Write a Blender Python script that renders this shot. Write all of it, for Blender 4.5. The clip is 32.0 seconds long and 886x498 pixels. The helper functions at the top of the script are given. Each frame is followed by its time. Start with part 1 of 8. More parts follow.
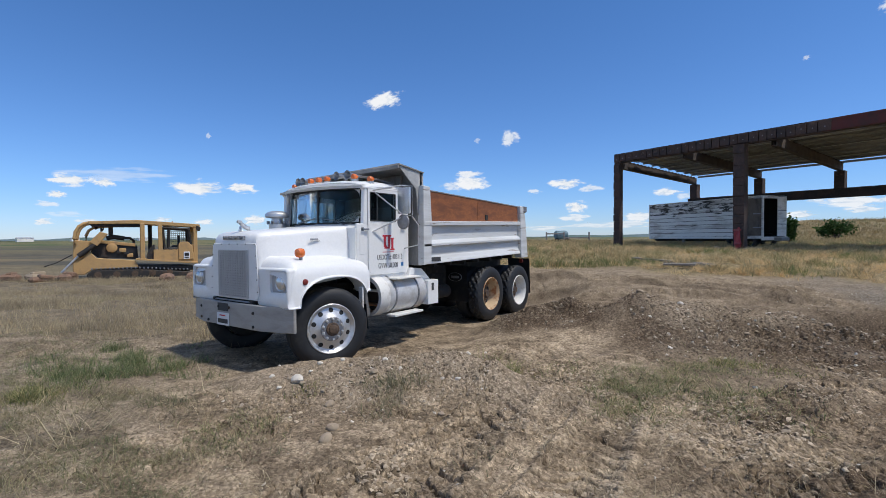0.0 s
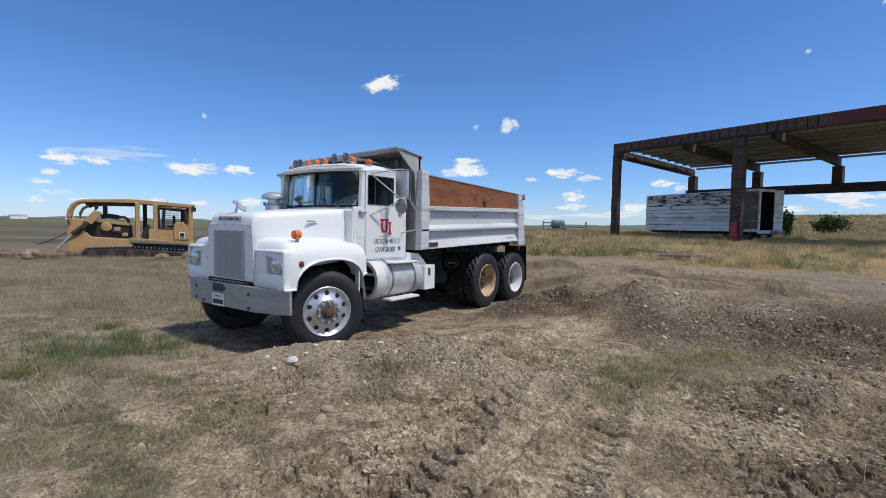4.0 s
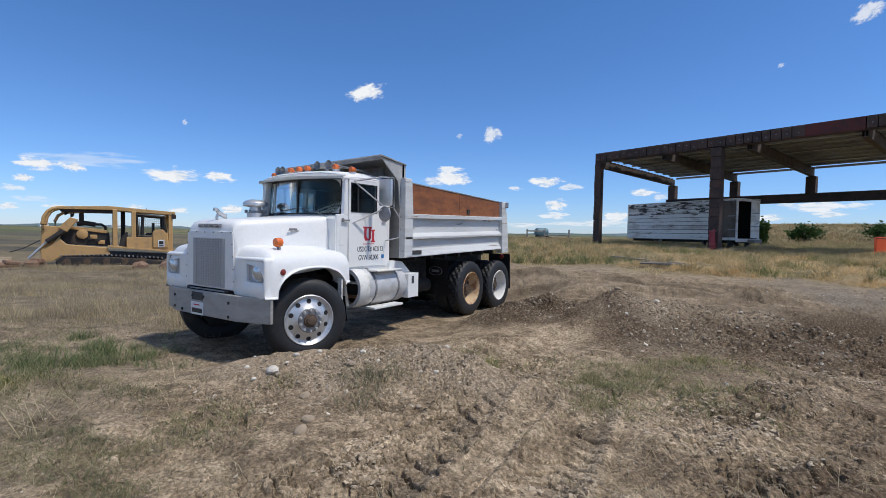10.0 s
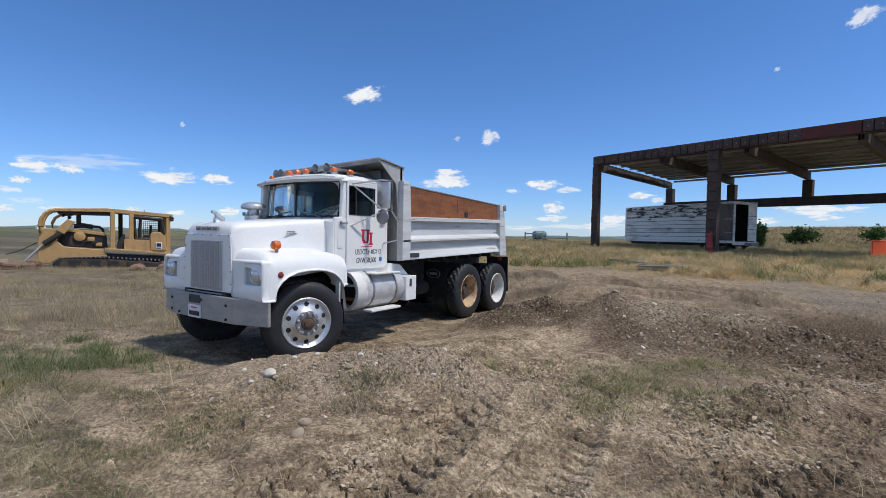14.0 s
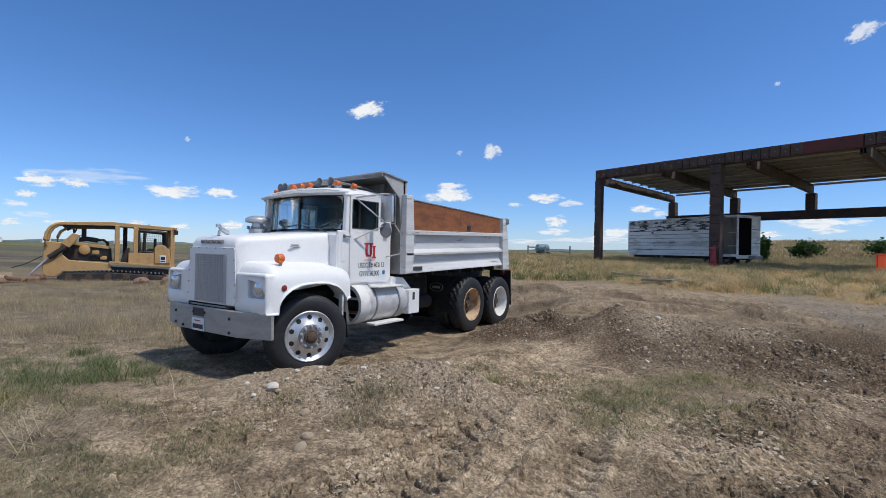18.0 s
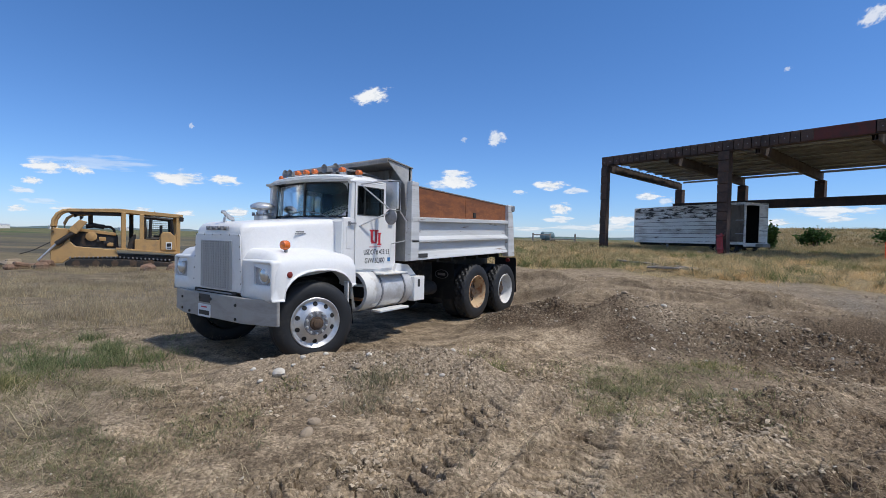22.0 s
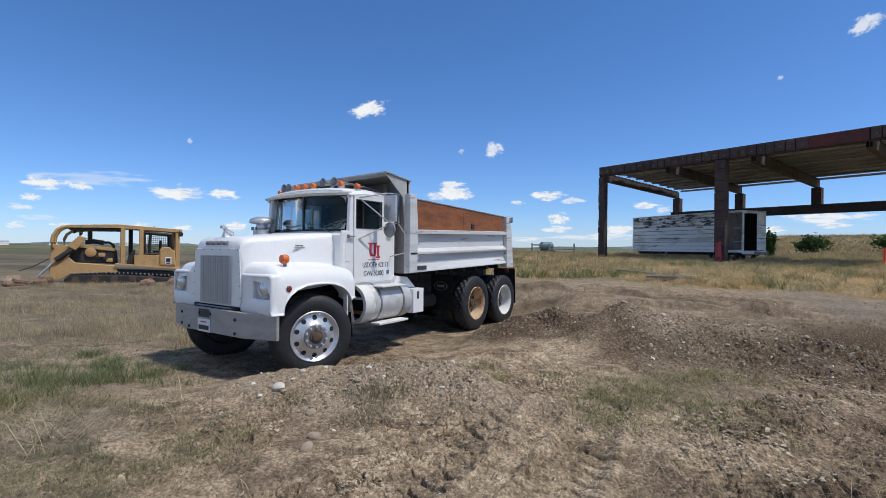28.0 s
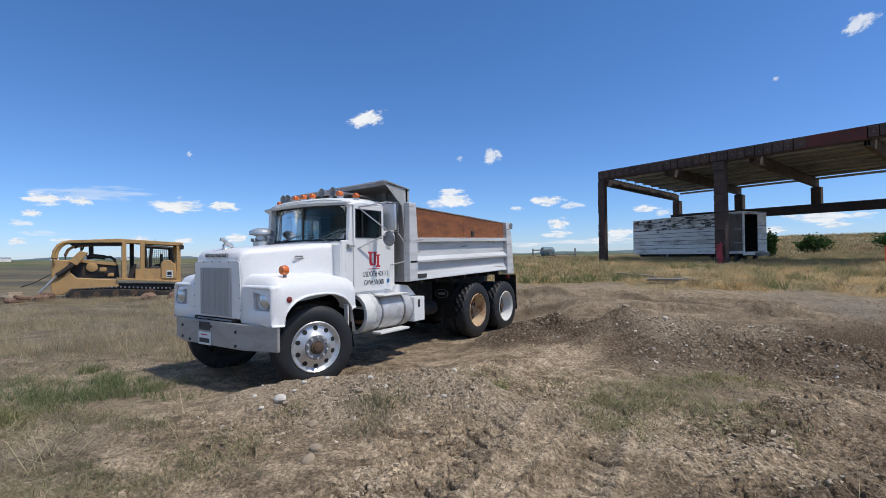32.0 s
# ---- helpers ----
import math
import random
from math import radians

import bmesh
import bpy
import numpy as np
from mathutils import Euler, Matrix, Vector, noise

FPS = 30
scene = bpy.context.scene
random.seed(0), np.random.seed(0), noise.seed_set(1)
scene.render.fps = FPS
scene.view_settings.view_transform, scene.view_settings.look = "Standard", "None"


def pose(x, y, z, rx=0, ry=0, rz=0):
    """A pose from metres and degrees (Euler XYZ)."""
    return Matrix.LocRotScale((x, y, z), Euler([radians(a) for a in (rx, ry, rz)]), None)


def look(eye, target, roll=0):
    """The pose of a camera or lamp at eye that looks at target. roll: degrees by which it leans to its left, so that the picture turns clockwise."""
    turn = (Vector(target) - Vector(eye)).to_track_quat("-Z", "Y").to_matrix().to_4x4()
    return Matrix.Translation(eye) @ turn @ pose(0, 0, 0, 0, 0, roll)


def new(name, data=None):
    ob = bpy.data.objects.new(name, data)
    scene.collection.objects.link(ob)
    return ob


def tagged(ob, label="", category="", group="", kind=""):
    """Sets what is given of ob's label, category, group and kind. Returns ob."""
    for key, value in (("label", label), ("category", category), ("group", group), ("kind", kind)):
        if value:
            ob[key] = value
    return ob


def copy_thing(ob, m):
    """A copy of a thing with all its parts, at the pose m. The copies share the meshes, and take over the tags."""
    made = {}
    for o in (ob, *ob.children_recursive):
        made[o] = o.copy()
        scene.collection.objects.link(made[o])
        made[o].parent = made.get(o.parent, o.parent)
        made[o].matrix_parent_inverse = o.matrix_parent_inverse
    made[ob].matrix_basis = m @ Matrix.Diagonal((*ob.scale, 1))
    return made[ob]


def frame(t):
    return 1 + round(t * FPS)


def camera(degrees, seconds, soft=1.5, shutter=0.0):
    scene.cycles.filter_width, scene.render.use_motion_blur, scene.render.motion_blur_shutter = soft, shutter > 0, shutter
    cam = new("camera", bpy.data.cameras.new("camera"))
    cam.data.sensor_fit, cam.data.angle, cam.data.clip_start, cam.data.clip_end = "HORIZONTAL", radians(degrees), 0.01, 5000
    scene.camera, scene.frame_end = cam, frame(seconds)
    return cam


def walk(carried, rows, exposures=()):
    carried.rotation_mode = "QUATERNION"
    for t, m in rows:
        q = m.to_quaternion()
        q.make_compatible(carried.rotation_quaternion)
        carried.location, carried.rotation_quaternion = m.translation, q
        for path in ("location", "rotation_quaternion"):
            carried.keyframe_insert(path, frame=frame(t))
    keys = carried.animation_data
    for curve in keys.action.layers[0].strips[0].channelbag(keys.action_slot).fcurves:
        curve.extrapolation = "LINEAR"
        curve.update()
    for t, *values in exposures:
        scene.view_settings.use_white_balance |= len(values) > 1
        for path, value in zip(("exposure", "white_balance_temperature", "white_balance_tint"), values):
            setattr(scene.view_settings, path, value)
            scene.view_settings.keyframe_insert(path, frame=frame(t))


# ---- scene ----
cam = camera(86.26, 32.0, 0.6)
PATH = [
    (0.0, pose(-4.433, -6.146, 1.773, 88.646, 0.343, -54.651)),
    (0.5, pose(-4.432, -6.140, 1.769, 88.579, 0.265, -54.746)),
    (1.0, pose(-4.434, -6.147, 1.769, 88.355, 0.122, -54.797)),
    (1.5, pose(-4.433, -6.153, 1.765, 88.085, -0.022, -54.671)),
    (2.0, pose(-4.435, -6.147, 1.768, 87.738, -0.256, -54.455)),
    (2.5, pose(-4.433, -6.136, 1.759, 87.481, -0.500, -54.286)),
    (3.0, pose(-4.425, -6.126, 1.757, 87.249, -0.724, -54.352)),
    (3.5, pose(-4.421, -6.116, 1.754, 87.087, -0.864, -54.656)),
    (5.5, pose(-4.408, -6.122, 1.749, 87.386, -1.029, -56.081)),
    (6.0, pose(-4.411, -6.130, 1.751, 87.549, -1.006, -56.298)),
    (6.5, pose(-4.412, -6.130, 1.750, 87.711, -1.053, -56.494)),
    (7.0, pose(-4.411, -6.126, 1.752, 87.803, -1.115, -56.643)),
    (7.5, pose(-4.409, -6.123, 1.748, 87.886, -1.128, -56.741)),
    (8.0, pose(-4.415, -6.130, 1.753, 87.956, -1.106, -56.754)),
    (8.5, pose(-4.413, -6.130, 1.754, 88.041, -1.067, -56.791)),
    (9.0, pose(-4.411, -6.129, 1.755, 88.128, -1.077, -56.818)),
    (9.5, pose(-4.407, -6.123, 1.751, 88.136, -1.073, -56.908)),
    (10.0, pose(-4.407, -6.128, 1.749, 88.043, -1.042, -56.915)),
    (10.5, pose(-4.406, -6.128, 1.750, 87.942, -1.043, -56.992)),
    (11.0, pose(-4.406, -6.133, 1.749, 87.947, -0.940, -57.064)),
    (11.5, pose(-4.405, -6.133, 1.751, 88.053, -0.842, -57.157)),
    (12.0, pose(-4.407, -6.139, 1.748, 88.193, -0.787, -57.189)),
    (12.5, pose(-4.414, -6.143, 1.751, 88.294, -0.803, -57.205)),
    (13.0, pose(-4.412, -6.138, 1.750, 88.388, -0.866, -57.194)),
    (13.5, pose(-4.411, -6.138, 1.755, 88.372, -0.997, -57.170)),
    (14.0, pose(-4.411, -6.138, 1.753, 88.363, -1.109, -57.130)),
    (14.5, pose(-4.406, -6.134, 1.748, 88.318, -1.179, -57.088)),
    (16.5, pose(-4.417, -6.130, 1.753, 88.778, -1.353, -56.796)),
    (17.0, pose(-4.420, -6.134, 1.753, 89.176, -1.311, -56.786)),
    (17.5, pose(-4.429, -6.145, 1.756, 89.622, -1.185, -56.786)),
    (18.0, pose(-4.428, -6.146, 1.751, 89.991, -1.110, -56.788)),
    (18.5, pose(-4.421, -6.146, 1.756, 90.117, -1.055, -56.797)),
    (19.0, pose(-4.424, -6.143, 1.750, 90.114, -1.003, -56.757)),
    (19.5, pose(-4.419, -6.136, 1.750, 89.914, -1.025, -56.607)),
    (20.0, pose(-4.413, -6.136, 1.749, 89.641, -1.021, -56.393)),
    (20.5, pose(-4.421, -6.121, 1.751, 89.289, -1.094, -56.261)),
    (21.0, pose(-4.415, -6.122, 1.751, 88.951, -1.214, -56.208)),
    (21.5, pose(-4.412, -6.117, 1.744, 88.665, -1.266, -56.246)),
    (22.0, pose(-4.410, -6.117, 1.745, 88.448, -1.222, -56.238)),
    (22.5, pose(-4.406, -6.126, 1.745, 88.324, -1.145, -56.113)),
    (23.0, pose(-4.407, -6.128, 1.744, 88.293, -0.993, -56.029)),
    (23.5, pose(-4.406, -6.129, 1.746, 88.373, -0.834, -56.016)),
    (24.0, pose(-4.404, -6.128, 1.746, 88.508, -0.646, -56.107)),
    (24.5, pose(-4.402, -6.135, 1.746, 88.710, -0.507, -56.232)),
    (25.0, pose(-4.413, -6.144, 1.749, 88.941, -0.436, -56.346)),
    (25.5, pose(-4.422, -6.151, 1.755, 89.130, -0.391, -56.400)),
    (27.5, pose(-4.434, -6.156, 1.754, 89.729, -0.470, -56.307)),
    (28.0, pose(-4.430, -6.148, 1.756, 89.822, -0.509, -56.313)),
    (28.5, pose(-4.419, -6.143, 1.750, 89.958, -0.452, -56.334)),
    (29.0, pose(-4.427, -6.146, 1.752, 90.099, -0.348, -56.325)),
    (29.5, pose(-4.434, -6.150, 1.756, 90.224, -0.196, -56.293)),
    (30.0, pose(-4.431, -6.153, 1.760, 90.353, -0.013, -56.165)),
    (30.5, pose(-4.420, -6.146, 1.754, 90.465, 0.170, -56.127)),
    (31.0, pose(-4.418, -6.147, 1.754, 90.551, 0.373, -56.111)),
    (31.5, pose(-4.412, -6.150, 1.756, 90.616, 0.550, -56.115)),
    (32.0, pose(-4.415, -6.161, 1.759, 90.715, 0.710, -56.185)),
]

SITE = Vector((-4.41, -6.13))
FWD, RIGHT = Vector((0.8373, 0.5468)), Vector((0.5468, -0.8373))


def site(r, f, z=0.0):
    """A place given by metres to the right of and ahead of the spot where the camera stands."""
    p = SITE + RIGHT * r + FWD * f
    return Vector((p.x, p.y, z))


# ---- light ----
SUN_AZ, SUN_EL = (0.94, -0.34), 62.0      # right, ahead of the camera's spot; degrees up
sun_way = (site(*SUN_AZ) - site(0, 0)).normalized()
sun_dir = Vector((sun_way.x * math.cos(radians(SUN_EL)), sun_way.y * math.cos(radians(SUN_EL)), math.sin(radians(SUN_EL))))
sun = new("sun", bpy.data.lights.new("sun", "SUN"))
sun.data.energy, sun.data.angle, sun.data.color = 3.2, radians(4.0), (1.0, 0.95, 0.87)
sun.matrix_world = look(sun_dir * 60, (0, 0, 0))
world = bpy.data.worlds.new("sky")
scene.world = world
world.use_nodes = True
sky = world.node_tree.nodes.new("ShaderNodeTexSky")
sky.sky_type, sky.sun_disc = "NISHITA", False
sky.sun_elevation = radians(SUN_EL)
sky.sun_rotation = math.atan2(sun_dir.x, sun_dir.y)
sky.altitude, sky.air_density, sky.dust_density, sky.ozone_density = 700, 1.0, 0.15, 3.0
background = world.node_tree.nodes["Background"]
tint = world.node_tree.nodes.new("ShaderNodeMix")
tint.data_type, tint.blend_type = "RGBA", "MULTIPLY"
tint.inputs[0].default_value = 1.0
where = world.node_tree.nodes.new("ShaderNodeTexCoord")
split_xyz = world.node_tree.nodes.new("ShaderNodeSeparateXYZ")
haze = world.node_tree.nodes.new("ShaderNodeValToRGB")      # paler towards the horizon
haze.color_ramp.elements[0].position, haze.color_ramp.elements[0].color = 0.0, (0.70, 0.87, 1.30, 1)
haze.color_ramp.elements[1].position, haze.color_ramp.elements[1].color = 0.42, (0.575, 0.92, 1.30, 1)
middle = haze.color_ramp.elements.new(0.10)
middle.color = (0.645, 0.90, 1.30, 1)
world.node_tree.links.new(where.outputs["Generated"], split_xyz.inputs[0])
world.node_tree.links.new(split_xyz.outputs["Z"], haze.inputs[0])
world.node_tree.links.new(haze.outputs[0], tint.inputs[7])
world.node_tree.links.new(sky.outputs[0], tint.inputs[6])
world.node_tree.links.new(tint.outputs[2], background.inputs[0])
background.inputs[1].default_value = 0.108
scene.view_settings.exposure = 0.0
walk(cam, PATH)


# ---- materials ----
def node(tree, kind, **values):
    n = tree.nodes.new(kind)
    for key, value in values.items():
        n.inputs[key.replace("_", " ")].default_value = value
    return n


def ramp(tree, fac, stops):
    n = tree.nodes.new("ShaderNodeValToRGB")
    while len(n.color_ramp.elements) < len(stops):
        n.color_ramp.elements.new(0.5)
    for e, (pos, c) in zip(n.color_ramp.elements, stops):
        e.position, e.color = pos, (*c, 1) if len(c) == 3 else c
    tree.links.new(fac, n.inputs[0])
    return n.outputs[0]


def mix(tree, fac, a, b, blend="MIX"):
    n = tree.nodes.new("ShaderNodeMix")
    n.data_type, n.blend_type = "RGBA", blend
    for socket, v in ((n.inputs[0], fac), (n.inputs[6], a), (n.inputs[7], b)):
        if hasattr(v, "node"):
            tree.links.new(v, socket)
        elif isinstance(v, (int, float)):
            socket.default_value = v
        else:
            socket.default_value = (*v, 1)
    return n.outputs[2]


def noise_tex(tree, scale, detail=4.0, rough=0.55, stretch=(1, 1, 1), distort=0.0):
    co = tree.nodes.new("ShaderNodeTexCoord")
    mp = tree.nodes.new("ShaderNodeMapping")
    mp.inputs["Scale"].default_value = stretch
    n = node(tree, "ShaderNodeTexNoise", Scale=scale, Detail=detail, Roughness=rough, Distortion=distort)
    tree.links.new(co.outputs["Object"], mp.inputs[0])
    tree.links.new(mp.outputs[0], n.inputs["Vector"])
    return n.outputs[0]


def material(name, color, rough=0.6, metal=0.0, second=None, cover=(0.5, 0.65), grain=18.0, patch=3.0, vary=0.18, bump=0.15,
             stretch=(1, 1, 1), coat=0.0, glow=0.0, third=None, cover3=(0.6, 0.68), patch3=9.0, bump_scale=60.0):
    """A surface with fine grain, patches of a second colour (dirt, rust, wear) and fine relief."""
    m = bpy.data.materials.new(name)
    m.use_nodes = True
    t = m.node_tree
    b = t.nodes["Principled BSDF"]
    fine = noise_tex(t, grain, 5.0, 0.6, stretch)
    dark = tuple(c * (1 - vary) for c in color)
    light = tuple(min(1, c * (1 + vary * 0.6)) for c in color)
    col = ramp(t, fine, [(0.3, dark), (0.7, light)])
    if second:
        big = noise_tex(t, patch, 6.0, 0.62, stretch, 0.3)
        col = mix(t, ramp(t, big, [(cover[0], (0, 0, 0)), (cover[1], (1, 1, 1))]), col, second)
    if third:
        big = noise_tex(t, patch3, 6.0, 0.65, stretch, 0.2)
        col = mix(t, ramp(t, big, [(cover3[0], (0, 0, 0)), (cover3[1], (1, 1, 1))]), col, third)
    t.links.new(col, b.inputs["Base Color"])
    b.inputs["Metallic"].default_value = metal
    rr = t.nodes.new("ShaderNodeMapRange")
    rr.inputs[3].default_value, rr.inputs[4].default_value = max(0.03, rough - 0.1), min(1, rough + 0.12)
    t.links.new(fine, rr.inputs[0])
    t.links.new(rr.outputs[0], b.inputs["Roughness"])
    b.inputs["Coat Weight"].default_value = coat
    if bump:
        bn = node(t, "ShaderNodeBump", Strength=bump, Distance=0.01)
        t.links.new(noise_tex(t, bump_scale, 4.0, 0.6, stretch), bn.inputs["Height"])
        t.links.new(bn.outputs[0], b.inputs["Normal"])
    if glow:
        b.inputs["Emission Color"].default_value, b.inputs["Emission Strength"].default_value = (*color, 1), glow
    return m


WHITE = material("white_truck_paint", (0.80, 0.795, 0.775), 0.42, 0, (0.62, 0.61, 0.58), (0.62, 0.80), 30, 2.2, 0.04, 0.03, coat=0.25, third=(0.45, 0.40, 0.34), cover3=(0.72, 0.80), patch3=14)
BEDPAINT = material("weathered_grey_white_bed_paint", (0.62, 0.63, 0.625), 0.6, 0, (0.49, 0.49, 0.475), (0.45, 0.66), 40, 2.6, 0.07, 0.12, (0.18, 1, 2.2), third=(0.24, 0.19, 0.145), cover3=(0.61, 0.68), patch3=6)
RUST = material("rusty_steel_board", (0.30, 0.105, 0.038), 0.85, 0, (0.17, 0.062, 0.03), (0.42, 0.62), 30, 2.5, 0.3, 0.3, (1, 1, 2.5))
RUBBER = material("dusty_black_tyre_rubber", (0.014, 0.015, 0.017), 0.62, 0, (0.042, 0.039, 0.036), (0.54, 0.78), 25, 5, 0.25, 0.1)
CHROME = material("polished_aluminium", (0.62, 0.62, 0.62), 0.36, 0.7, (0.46, 0.45, 0.43), (0.5, 0.75), 40, 8, 0.08, 0.03)
STEEL = material("dull_grey_steel", (0.30, 0.30, 0.31), 0.48, 0.55, (0.20, 0.19, 0.18), (0.5, 0.7), 30, 4, 0.15, 0.08)
BLACKFRAME = material("grimy_black_chassis", (0.018, 0.017, 0.016), 0.8, 0, (0.06, 0.05, 0.04), (0.5, 0.7), 20, 5, 0.3, 0.25)
AMBER = material("amber_lens", (0.75, 0.16, 0.02), 0.25, 0, None, vary=0.08, bump=0.02, coat=0.5)
REDLENS = material("dark_red_lens", (0.22, 0.03, 0.02), 0.3, 0, None, vary=0.08, bump=0.02)
YELLOW = material("faded_yellow_machine_paint", (0.50, 0.305, 0.122), 0.66, 0, (0.37, 0.235, 0.115), (0.52, 0.7), 20, 2.5, 0.12, 0.1, third=(0.16, 0.09, 0.05), cover3=(0.66, 0.74), patch3=5)
DARKSTEEL = material("oily_dark_machine_steel", (0.035, 0.033, 0.032), 0.65, 0.3, (0.09, 0.06, 0.04), (0.5, 0.7), 20, 4, 0.3, 0.2)
RUSTBEAM = material("dark_rusted_beam", (0.088, 0.056, 0.046), 0.85, 0.0, (0.045, 0.034, 0.031), (0.42, 0.62), 25, 2.0, 0.3, 0.4, third=(0.15, 0.095, 0.072), cover3=(0.58, 0.72), patch3=4)
# lighter copy of RUSTBEAM: bounced light on the cross beams' webs is in it
LITBEAM = material("lit_rusted_web", (0.105, 0.084, 0.073), 0.85, 0.0, (0.06, 0.047, 0.042), (0.42, 0.62), 25, 2.0, 0.3, 0.3)
REDBEAM = material("red_oxide_steel", (0.12, 0.030, 0.026), 0.75, 0.1, (0.07, 0.03, 0.026), (0.45, 0.65), 25, 3, 0.2, 0.3)
DECK = material("grey_weathered_decking", (0.36, 0.365, 0.37), 0.85, 0, (0.19, 0.19, 0.19), (0.42, 0.62), 25, 1.5, 0.25, 0.3, (0.4, 3, 1))
VANPAINT = material("flaking_white_van_paint", (0.86, 0.84, 0.79), 0.7, 0, (0.58, 0.54, 0.48), (0.50, 0.62), 20, 1.3, 0.08, 0.2, (0.35, 0.35, 1.6), third=(0.10, 0.085, 0.07), cover3=(0.63, 0.66), patch3=2.6)
VANFLAKE = material("badly_flaked_van_paint", (0.84, 0.82, 0.77), 0.75, 0, (0.50, 0.46, 0.41), (0.46, 0.58), 20, 1.6, 0.1, 0.3, (0.5, 0.5, 2.0), third=(0.07, 0.06, 0.05), cover3=(0.50, 0.55), patch3=2.4)
VANBROWN = material("stained_brown_plywood", (0.17, 0.135, 0.105), 0.85, 0, (0.08, 0.062, 0.05), (0.45, 0.65), 20, 2, 0.2, 0.2, (1, 1, 0.4))
# near-black colour stands in for the shade in plank gaps and inside
DARKROOM = material("shade_black_lining", (0.05, 0.045, 0.04), 0.9, 0, None, bump=0.1)
ORANGE = material("orange_plastic", (0.95, 0.13, 0.025), 0.5, 0, None, vary=0.06, bump=0.03)
REDPAINT = material("dusty_red_paint", (0.36, 0.035, 0.04), 0.6, 0, (0.22, 0.04, 0.04), (0.5, 0.7), 20, 5, 0.15, 0.1)
STONE = material("river_stone", (0.35, 0.275, 0.19), 0.85, 0, (0.25, 0.19, 0.125), (0.48, 0.66), 25, 4, 0.2, 0.3)
BONE = material("pale_limestone_cobble", (0.60, 0.55, 0.47), 0.85, 0, (0.42, 0.36, 0.29), (0.5, 0.7), 30, 9, 0.12, 0.3)
GREYWOOD = material("weathered_grey_board", (0.30, 0.28, 0.25), 0.9, 0, (0.17, 0.15, 0.13), (0.45, 0.65), 30, 3, 0.2, 0.3, (0.4, 3, 3))
ROOFTIN = material("galvanised_sheet", (0.52, 0.54, 0.55), 0.5, 0.3, (0.35, 0.34, 0.33), (0.5, 0.7), 20, 3, 0.1, 0.05)


# ---- mesh helpers ----
def part(name, bm, mat, parent=None, label="", smooth=False):
    me = bpy.data.meshes.new(name)
    if smooth:
        for f in bm.faces:
            f.smooth = True
    bm.to_mesh(me)
    bm.free()
    me.materials.append(mat)
    if smooth:
        me.set_sharp_from_angle(angle=radians(38))
    ob = new(name, me)
    if parent:
        ob.parent = parent
    if label:
        ob["label"] = label
    return ob


def thing(name, label, category, where=None, group="", kind=""):
    e = new(name)
    if where is not None:
        e.matrix_basis = where
    return tagged(e, label, category, group, kind)


def bevel(bm, w, seg=2):
    if w:
        bmesh.ops.bevel(bm, geom=bm.edges[:], offset=w, segments=seg, affect="EDGES", profile=0.6, clamp_overlap=True)
    return bm


def box(x0, y0, z0, x1, y1, z1, w=0.0, bm=None, m=None, seg=1):
    """A box between two corners, with its edges rounded by w."""
    b = bmesh.new()
    mm = Matrix.Translation(((x0 + x1) / 2, (y0 + y1) / 2, (z0 + z1) / 2)) @ Matrix.Diagonal((abs(x1 - x0), abs(y1 - y0), abs(z1 - z0), 1))
    bmesh.ops.create_cube(b, size=1, matrix=mm)
    if w:
        bevel(b, w, seg)
    if m is not None:
        b.transform(m)
    return join(bm, b)


def join(bm, b):
    if bm is None:
        return b
    me = bpy.data.meshes.new("scratch")
    b.to_mesh(me)
    b.free()
    bm.from_mesh(me)
    bpy.data.meshes.remove(me)
    return bm


def tube(points, radius, sides=10, bm=None, caps=True, taper=None):
    """A round bar along a line of points."""
    pts = [Vector(p) for p in points]
    b = bm if bm is not None else bmesh.new()
    rings = []
    up = Vector((0, 0, 1))
    for i, p in enumerate(pts):
        d = (pts[min(i + 1, len(pts) - 1)] - pts[max(i - 1, 0)]).normalized()
        side = d.cross(up)
        if side.length < 1e-3:
            side = d.cross(Vector((1, 0, 0)))
        side.normalize()
        nrm = side.cross(d).normalized()
        rad = radius if taper is None else radius * (1 + (taper - 1) * i / (len(pts) - 1))
        rings.append([b.verts.new(p + (side * math.cos(a) + nrm * math.sin(a)) * rad) for a in (2 * math.pi * k / sides for k in range(sides))])
    for r0, r1 in zip(rings, rings[1:]):
        for k in range(sides):
            b.faces.new((r0[k], r0[(k + 1) % sides], r1[(k + 1) % sides], r1[k]))
    if caps:
        b.faces.new(rings[0][::-1])
        b.faces.new(rings[-1])
    return b


def spin(profile, steps=32, m=None, bm=None, close=False, caps=True):
    """A turned body: (radius, height) pairs turned round the z axis."""
    b = bmesh.new()
    rings = [[b.verts.new((r * math.cos(a), r * math.sin(a), z)) for a in (2 * math.pi * k / steps for k in range(steps))] for r, z in profile]
    pairs = list(zip(rings, rings[1:])) + ([(rings[-1], rings[0])] if close else [])
    for r0, r1 in pairs:
        for k in range(steps):
            b.faces.new((r0[k], r0[(k + 1) % steps], r1[(k + 1) % steps], r1[k]))
    if caps and not close:
        for ring in (rings[0][::-1], rings[-1]):
            if (ring[0].co.xy).length > 1e-4:
                b.faces.new(ring)
    bmesh.ops.remove_doubles(b, verts=b.verts[:], dist=1e-5)
    bmesh.ops.recalc_face_normals(b, faces=b.faces[:])
    if m is not None:
        b.transform(m)
    return join(bm, b)


